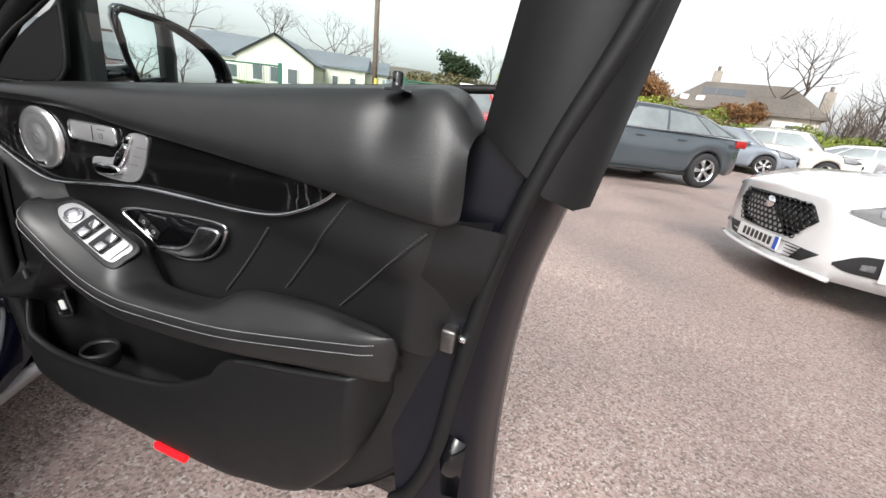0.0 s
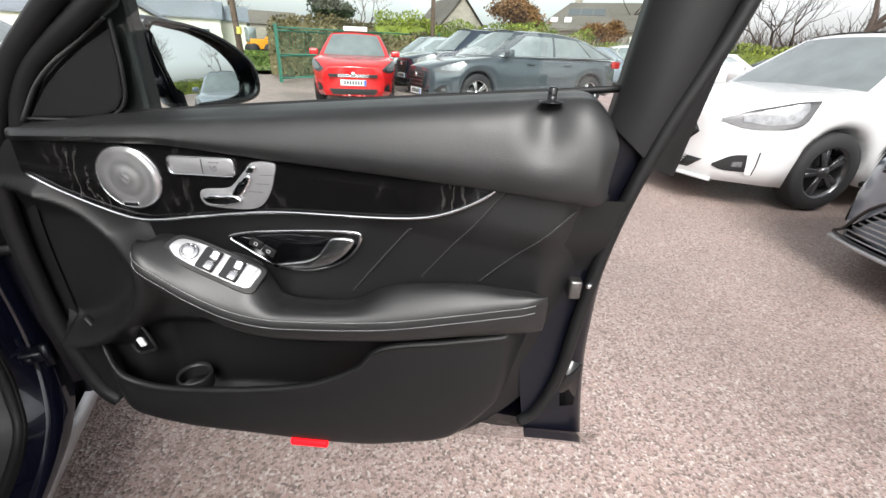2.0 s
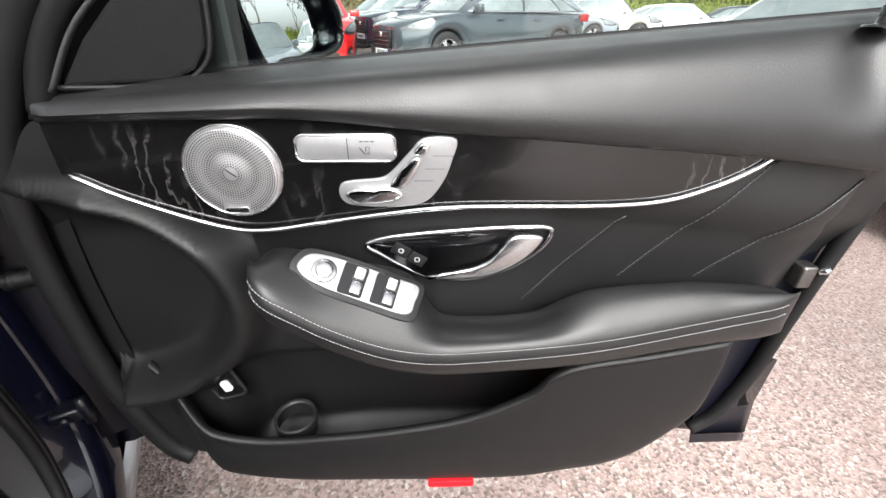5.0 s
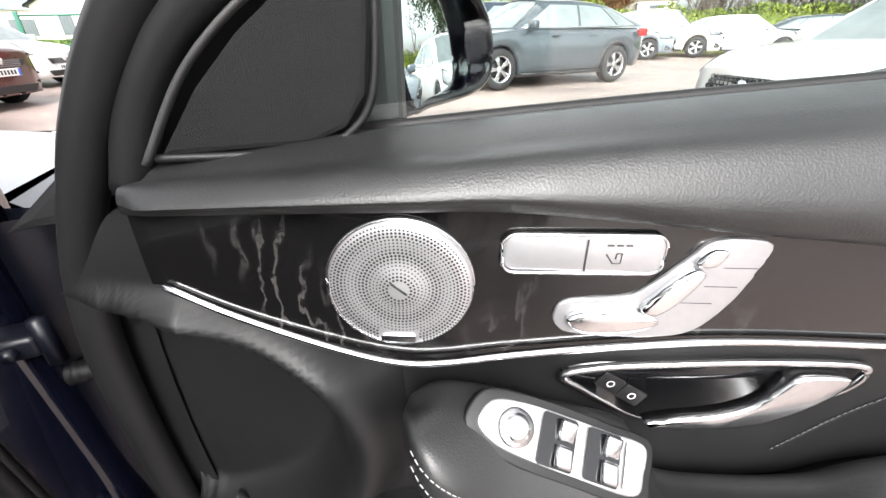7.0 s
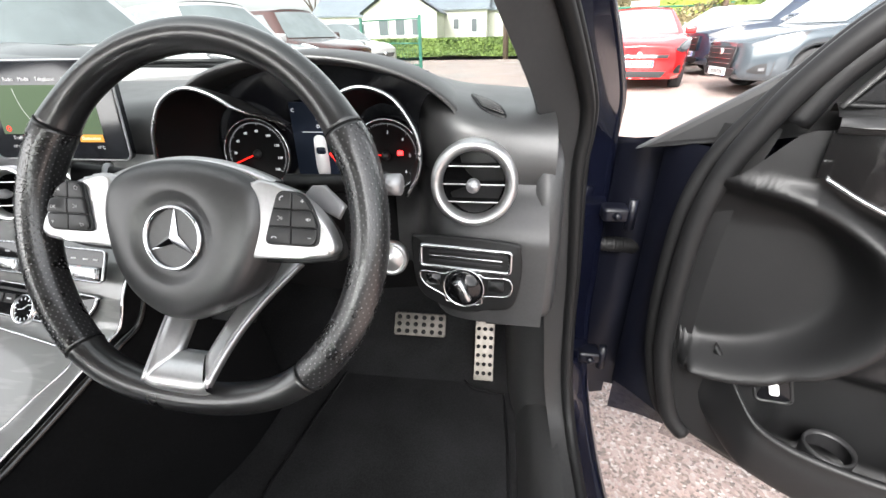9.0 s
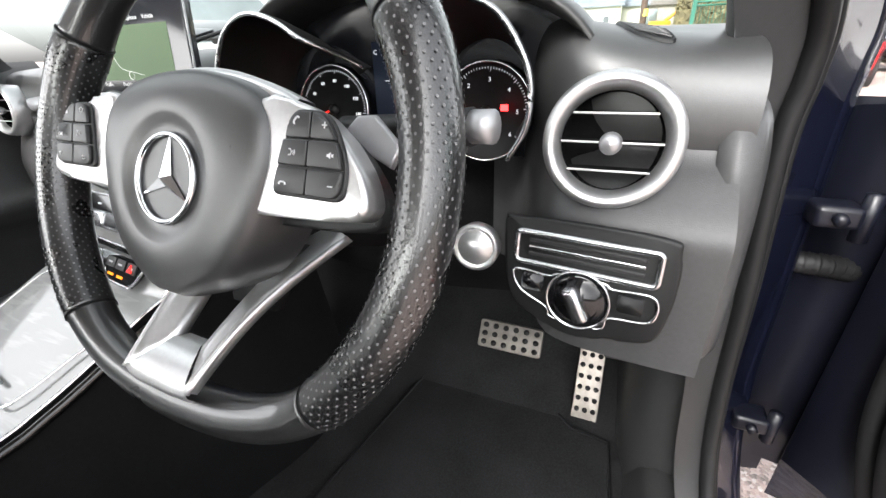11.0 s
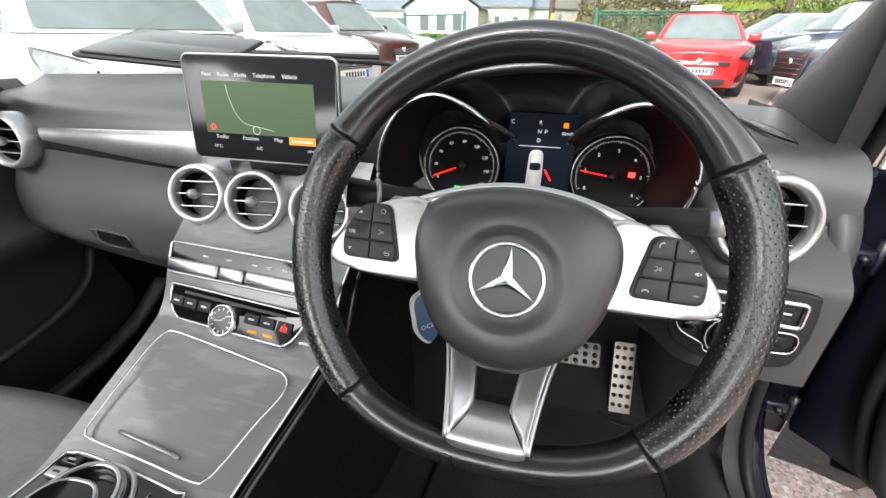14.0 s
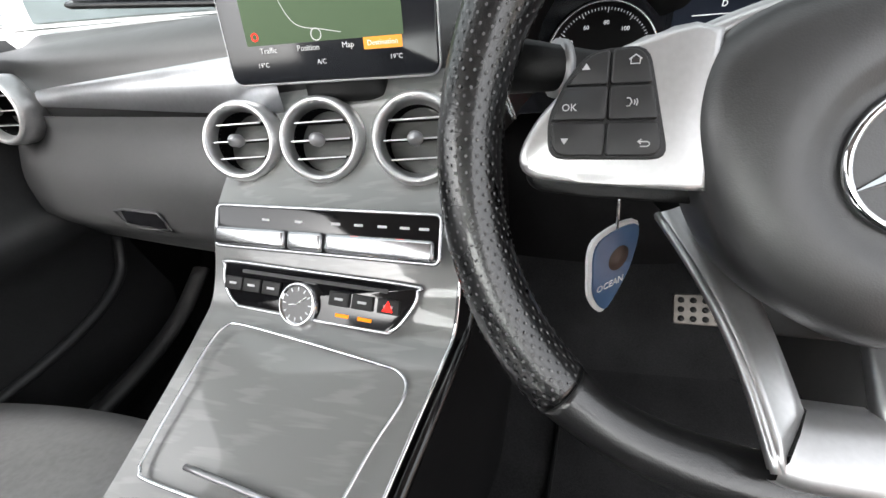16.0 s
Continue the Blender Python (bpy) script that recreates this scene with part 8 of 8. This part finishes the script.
def clip_to(poly, cut):
    """The part of a polygon inside a convex one that runs anticlockwise."""
    for k, a in enumerate(cut):
        b = cut[(k + 1) % len(cut)]
        side = lambda p: (b[0] - a[0]) * (p[1] - a[1]) - (b[1] - a[1]) * (p[0] - a[0])
        out = []
        for i, q in enumerate(poly):
            p = poly[i - 1]
            sp, sq = side(p), side(q)
            if (sp < 0) != (sq < 0):
                f = sp / (sp - sq)
                out.append((lerp(p[0], q[0], f), lerp(p[1], q[1], f)))
            if sq >= 0:
                out.append(q)
        poly = [q for i, q in enumerate(out) if math.dist(q, out[i - 1]) > 1e-5]
    return poly


def mirrored(poly, sx):
    return [(sx * x, y) for x, y in poly] if sx > 0 else [(-x, y) for x, y in poly][::-1]


def key_sign(key, m, kind):
    """A pale printed sign on a control key."""
    if kind == "OK":
        text_mesh("OK", 0.0050, m @ Matrix.Translation((0, -0.0018, 0)), M_PRINT, key, "key_lettering", 0.0002)
        return
    e = 0.00032
    P = lambda pts: [m @ Vector((x * 0.001, y * 0.001, 0.0002)) for x, y in pts]
    bm = bmesh.new()
    if kind in ("up", "down"):
        g = 1 if kind == "up" else -1
        slab([(x * 0.001, y * 0.001 * g) for x, y in ((-1.9, -1.2), (1.9, -1.2), (0, 1.8))][::g], 0.0003, m, bm=bm)
    elif kind == "home":
        tube(P(((-2.8, 0.3), (0, 2.4), (2.8, 0.3))), e, 4, bm=bm)
        tube(P(((-2.0, 0.6), (-2.0, -1.7), (2.0, -1.7), (2.0, 0.6))), e, 4, bm=bm)
    elif kind == "back":
        tube(P(((-2.6, 0.9), (1.6, 0.9), (2.5, 0.1), (2.5, -0.6), (1.6, -1.4), (-1.6, -1.4))), e, 4, bm=bm)
        tube(P(((-1.3, 2.0), (-2.8, 0.9), (-1.3, -0.2))), e, 4, bm=bm)
    elif kind == "voice":
        tube(P(((-2.8, 1.8), (-1.4, 1.9), (-0.7, 0.7), (-0.3, -0.3), (-0.9, -0.6), (-1.2, -1.8), (-2.8, -1.8))), e, 4, bm=bm)
        for k in range(2):
            tube(P(((0.6 + 1.1 * k, 1.0 + 0.5 * k), (1.1 + 1.1 * k, -0.1), (0.6 + 1.1 * k, -1.2 - 0.5 * k))), e, 4, bm=bm)
    elif kind == "mute":
        slab([(x * 0.001, y * 0.001) for x, y in ((-2.2, -0.8), (-1.0, -0.8), (0.4, -1.9), (0.4, 1.9), (-1.0, 0.8), (-2.2, 0.8))], 0.0003, m, bm=bm)
        tube(P(((1.1, -0.9), (2.6, 0.9))), e, 4, bm=bm)
        tube(P(((1.1, 0.9), (2.6, -0.9))), e, 4, bm=bm)
    elif kind in ("call", "end"):
        a = radians(50 if kind == "call" else 0)
        turn = lambda x, y: (x * math.cos(a) - y * math.sin(a), x * math.sin(a) + y * math.cos(a))
        tube(P([turn(x, y) for x, y in ((-2.4, -0.7), (-2.2, 0.5), (-1.0, 1.0), (1.0, 1.0), (2.2, 0.5), (2.4, -0.7))]), 0.0006, 5, bm=bm)
    else:
        tube(P(((-1.8, 0), (1.8, 0))), 0.00045, 4, bm=bm)
        if kind == "plus":
            tube(P(((0, -1.8), (0, 1.8))), 0.00045, 4, bm=bm)
    part("key_sign", bm, M_PRINT, key, smooth=False)


# rows from below; the inner column first
SIGNS = {-1: (("back", "down"), ("voice", "OK"), ("home", "up")), 1: (("end", "minus"), ("voice", "mute"), ("call", "plus"))}
SPOKES = []
for sx in (-1, 1):
    SP = [(0.080, 0.058), (0.092, 0.0615), (0.108, 0.058), (0.127, 0.0515), (0.148, 0.036), (0.163, 0.019), (0.170, 0.006), (0.172, -0.004), (0.166, -0.0115), (0.138, -0.0145), (0.092, -0.0165), (0.080, -0.017)]
    o = [(sx * x, y) for x, y in SP[:2] + soften(SP, 0.006, 3)[8:-8] + SP[-2:]]
    if sx < 0:
        o.reverse()
    spk_ = part("spoke", slab(o, 0.020, Matrix.Translation((0, 0, -0.030)), 0.0045, seg=3), M_SATIN, wheel, "satin silver spoke with control keys")
    SPOKES.append(spk_)
    part("spoke_back", slab([(x * 0.985, y - 0.007) for x, y in o], 0.020, Matrix.Translation((0, 0, -0.052)), 0.004), M_PLASTIC, spk_)
    o2 = [(sx * x, y) for x, y in ((0.099, -0.002), (0.156, -0.002), (0.1575, 0.019), (0.148, 0.039), (0.138, 0.0505), (0.112, 0.0515))]
    if sx < 0:
        o2.reverse()
    inner = [(0.102, -0.0005), (0.1545, -0.0005), (0.156, 0.0185), (0.147, 0.038), (0.1375, 0.049), (0.1135, 0.050)]
    kb = part("key_block", slab(mirrored(soften([(abs(x), y) for x, y in (o2 if sx > 0 else o2[::-1])], 0.008), sx), 0.003, Matrix.Translation((0, 0, -0.0105)), 0.001), M_DARKTRIM, spk_)
    for j in range(3):
        for i in range(2):
            y0, y1 = ((-0.002, 0.0158), (0.0168, 0.0325), (0.0335, 0.052))[j]
            lo, hi = (0.096, 0.1285) if i == 0 else (0.1295, 0.162)
            cut = [(lo + 0.05 * (y0 - 0.02) * (1 - i), y0), (hi, y0), (hi, y1), (lo, y1)]
            q = mirrored(soften(clip_to(soften(inner, 0.008), cut), 0.0016, 2), sx)
            top = 0.0042 if j == 1 else 0.0032
            k_ = part("control_key", slab(q, top, Matrix.Translation((0, 0, -0.008)), 0.0010), M_KEYS, kb)
            cx, cy = sum(p[0] for p in q) / len(q), sum(p[1] for p in q) / len(q)
            key_sign(k_, Matrix.Translation((cx, cy, top - 0.0079)), SIGNS[sx][j][i])
rows = []
for k in range(41):
    a = lerp(-1, 1, k / 40)
    x = a * 0.096
    z0 = 0.0805 - 0.0215 * abs(a) ** 1.9
    rows.append([Vector((x, z0 - 0.010, -0.014)), Vector((x, z0 - 0.002, -0.012)), Vector((x, z0 + 0.0025, -0.016)), Vector((x, z0 + 0.003, -0.030)), Vector((x, z0 - 0.01, -0.036))])
part("hub_strip", grid(rows, False, True), M_SATIN, wheel, "silver strip over the airbag cover")
for o in SPOKES:
    o.location += Vector((-0.004, 0, 0.008))
# lower spoke: a foot on the rim and two arms that run back to the column
FO, FI, TO, TI = Vector((0.0375, -0.155, 0.004)), Vector((0.0165, -0.131, -0.020)), Vector((0.078, -0.035, -0.110)), Vector((0.050, -0.022, -0.108))
CX = Vector((-0.0035, 0, 0))
for sx in (-1, 1):
    rows = []
    for k in range(15):
        f = k / 14
        b = 0.010 * math.sin(math.pi * f)
        O = FO.lerp(TO, f) + Vector((-b * 0.7, 0, b))
        I = FI.lerp(TI, f) + Vector((-b * 0.5, 0, 0))
        dn = Vector((0.0, -0.35, -0.9)) * 0.010
        ring = [O + Vector((0.0, 0, -0.002)), O + Vector((-0.003, 0.002, 0.0015)), O.lerp(I, 0.3) + Vector((0, 0, 0.001)), O.lerp(I, 0.75), I + Vector((0.001, 0, 0.0)), I + dn, O + dn]
        rows.append([CX + Vector((sx * p.x, p.y, p.z)) for p in ring])
    bm = grid(rows, False, True)
    bm.verts.ensure_lookup_table()
    bm.faces.new(bm.verts[:7])
    a_ = part("lower_spoke_arm", bm, M_SATIN, wheel, "satin silver arm of the lower spoke")
    part("spoke_edge", tube([CX + Vector((sx * (FO.lerp(TO, f).x - 0.007 * math.sin(math.pi * f)), FO.lerp(TO, f).y, FO.lerp(TO, f).z + 0.010 * math.sin(math.pi * f))) for f in np.linspace(0, 1, 16)], 0.0026, 6), M_SATIN, a_)
rows = []
for k in range(17):
    f = lerp(-1, 1, k / 16)
    xo, xi = f * 0.0375, f * 0.0165
    e = 0.0035 * abs(f) ** 6
    rows.append([CX + Vector(p) for p in ((xi, -0.131, -0.034), (xi, -0.1305, -0.020), (lerp(xi, xo, 0.3), -0.139, -0.010), (lerp(xi, xo, 0.7), -0.149, 0.001), (xo * 0.985, -0.157 + e, 0.0045), (xo * 0.97, -0.163 + e, 0.002), (xo * 0.95, -0.169 + e, -0.006), (xo * 0.9, -0.170, -0.020))])
part("lower_spoke_foot", grid(rows), M_SATIN, wheel, "satin silver foot of the lower spoke")
part("spoke_web", slab([(-0.050, -0.045), (0.050, -0.045), (0.026, -0.110), (-0.026, -0.110)], 0.012, Matrix.Translation((0, 0, -0.090)), 0.003), M_PLASTIC, wheel)
part("column", tube([Vector((0, 0, -0.04)), Vector((0, 0.004, -0.09)), Vector((0, 0.008, -0.26))], lambda s: 0.055 + 0.012 * s, 20), M_SHADE, wheel)
for sx in (-1, 1):
    pd = part("shift_paddle", slab([(sx * x, y) for x, y in ((0.105, 0.045), (0.118, 0.060), (0.132, 0.061), (0.157, 0.040), (0.150, 0.025))][::sx], 0.006, Matrix.Translation((0, 0, -0.055)), 0.002), M_SILVER, wheel, "silver gearshift paddle")
stalks = thing("steering_column_stalks", "black column stalks with silver tips behind the wheel", "stalk")
part("right_stalk", tube([(0.42, 0.15, 0.93), (0.50, 0.130, 0.937), (0.562, 0.118, 0.941)], lambda s: 0.011 + 0.004 * smoothstep(0.6, 0.8, s), 14), M_PLASTIC, stalks)
part("stalk_tip", tube([(0.562, 0.118, 0.941), (0.580, 0.1153, 0.942)], 0.0130, 14), M_SILVER, stalks)
part("left_stalk", tube([(0.32, 0.14, 0.93), (0.24, 0.100, 0.947), (0.19, 0.082, 0.955)], lambda s: 0.012 + 0.005 * smoothstep(0.5, 0.7, s), 14), M_PLASTIC, stalks)
part("stalk_ring", tube([(0.222, 0.094, 0.9495), (0.218, 0.092, 0.950)], 0.018, 14), M_SILVER, stalks)
tag_ = thing("key_tag", "blue dealer key tag with a white edge", "key tag", face(0.276, 0.118, 0.776, 0, 42))
to = [tuple(v[:2]) for v in spline([(-0.026, 0.040, 0), (0.026, 0.042, 0), (0.027, 0.0, 0), (0.012, -0.030, 0), (-0.004, -0.046, 0), (-0.022, -0.025, 0), (-0.028, 0.0, 0)], 40, True)]
part("tag_back", slab(to, 0.003, Matrix.Translation((0, 0, -0.003)), 0.001), M_WHITE, tag_)
part("tag_front", slab([(x * 0.9 + 0.002, y * 0.92) for x, y in to], 0.0015, None, 0.0004), mat("tag_blue", (0.06, 0.13, 0.26), 0.3, noise_scale=30, vary=0.2), tag_)
part("tag_disc", lathe([(0.012, 0.0), (0.012, 0.0008), (0.0, 0.0008)], 24, Matrix.Translation((0.006, 0.012, 0.0016))), mat("tag_brown", (0.10, 0.07, 0.06), 0.4), tag_)
text_mesh("OCEAN", 0.010, Matrix.Translation((0.0, -0.014, 0.0018)), M_WHITE, tag_)
part("key_ring", tube([(0.0, 0.042, 0.0), (0.01, 0.075, -0.01), (0.02, 0.10, -0.03)], 0.0015, 5), M_CHROME, tag_)


# ---- pedals, mat, passenger's side ----
M_PEDAL = mat("worn_shaded_pedal_metal", (0.21, 0.19, 0.17), 0.38, 0.9, noise_scale=80, vary=0.25)


def pedal(name, at, w, h, lean, cols, rows_, label, metal=None):
    p = thing(name, label, "pedal", Matrix.Translation(at) @ Matrix.Rotation(radians(90 - lean), 4, "X"))
    part("plate", slab(rounded(w, h, 0.006), 0.006, None, 0.002), metal or M_PEDAL, p)
    stud = None
    for i in range(cols):
        for j in range(rows_):
            m_ = Matrix.Translation(((i - (cols - 1) / 2) * w / (cols + 0.2), (j - (rows_ - 1) / 2) * h / (rows_ + 0.3), 0.006))
            if stud is None:
                stud = part("rubber_stud", lathe([(0.0055, 0.0), (0.0052, 0.0025), (0.0, 0.003)], 12), M_RUBBER, p)
                stud.matrix_local = m_
            else:
                c = stud.copy()
                scene.collection.objects.link(c)
                c.matrix_local = m_
    part("pedal_arm", box(w * 0.7, h * 0.9, 0.02, (0, 0, -0.012), 0.004), M_RUBBER, p)
    return p


pedal("accelerator_pedal", (0.681, 0.535, 0.312), 0.054, 0.225, 30, 3, 9, "drilled metal accelerator pedal with rubber studs")
# brake plate uses a darker copy of the metal, shade included in its colour
pedal("brake_pedal", (0.525, 0.445, 0.475), 0.125, 0.055, 35, 6, 3, "wide metal brake pedal with rubber studs", mat("worn_shaded_pedal_metal", (0.12, 0.11, 0.10), 0.45, 0.8, noise_scale=80, vary=0.25))
mt = thing("floor_mat", "black velour floor mat with a bound edge", "mat")
MO = [(0.24, -0.45), (0.24, 0.15), (0.30, 0.52), (0.41, 0.555), (0.44, 0.60), (0.60, 0.60), (0.625, 0.50), (0.66, 0.465), (0.735, 0.455), (0.745, 0.30), (0.75, -0.45)]
part("carpet_face", slab(MO, 0.010, Matrix.Translation((0, 0, 0.243)), 0.003), M_MAT, mt, smooth=False)
part("binding", tube([Vector((x, y, 0.253)) for x, y in MO], 0.004, 6, True), M_PLASTIC, mt)
# black leather given a grey base: window sheen is put into the colour
M_SEAT = mat("sheen_grey_leather", (0.17, 0.172, 0.175), 0.36, noise_scale=120, vary=0.2, bump=0.1, bump_scale=600, spec=1.0, coat=0.3)
seat = thing("passenger_seat", "black leather front passenger seat, painted grey for its sheen", "seat")
rows = []
for s in np.linspace(0, 1, 14):
    y = lerp(0.09, -0.48, s)
    zz = 0.565 - 0.06 * (1 - s) ** 4 - 0.02 * s
    rows.append([Vector((-0.46 + 0.255 * u, y + 0.05 * abs(u) ** 3 * 0 - 0.03 * u * u * (s < 0.2), zz - 0.03 * (1 - u * u) * 0.4 - 0.09 * max(0, abs(u) - 0.82) / 0.18)) for u in np.linspace(-1, 1, 15)])
rows = [[Vector((v.x, v.y + 0.02, 0.36)) for v in rows[0]], [Vector((v.x, v.y + 0.015, v.z - 0.06)) for v in rows[0]]] + rows
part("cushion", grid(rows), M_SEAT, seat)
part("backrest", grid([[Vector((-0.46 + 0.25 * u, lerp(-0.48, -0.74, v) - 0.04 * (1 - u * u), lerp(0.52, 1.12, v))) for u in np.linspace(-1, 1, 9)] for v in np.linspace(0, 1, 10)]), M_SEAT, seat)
part("plinth", box(0.44, 0.44, 0.18, (-0.46, -0.22, 0.32), 0.02), M_DARKTRIM, seat)
pdoor = thing("passenger_door", "closed black-trimmed passenger door", "car door")
rows = []
for y in np.linspace(0.50, -0.90, 30):
    rows.append([Vector((-0.80 + w_, y, z)) for w_, z in ((0.05, 0.28), (0.09, 0.42), (0.03, 0.55), (0.05, 0.62), (0.10, 0.66), (0.09, 0.70), (0.035, 0.72), (0.03, 0.88), (0.05, 0.95), (0.0, 1.0))])
part("door_trim", grid(rows), M_LOWER, pdoor)
part("armrest", tube([(-0.72, 0.22, 0.72), (-0.70, 0.05, 0.69), (-0.70, -0.30, 0.70)], 0.03, 10, flat=0.7), M_LOWER, pdoor)
part("door_pull", tube([(-0.755, 0.05, 0.80), (-0.745, -0.02, 0.795), (-0.755, -0.12, 0.80)], 0.008, 8), M_CHROME, pdoor)
part("pocket_rim", tube([tuple(v) for v in spline([(-0.715, 0.44, 0.60), (-0.700, 0.38, 0.52), (-0.690, 0.22, 0.475), (-0.690, -0.10, 0.465), (-0.690, -0.50, 0.465)], 24)], 0.013, 8, flat=0.7), M_LOWER, pdoor)
part("kick_strip", tube([tuple(v) for v in spline([(-0.665, 0.56, 0.43), (-0.656, 0.42, 0.365), (-0.655, 0.24, 0.335), (-0.655, -0.10, 0.325), (-0.655, -0.50, 0.325)], 24)], 0.026, 8, flat=0.5), M_LOWER, saloon)
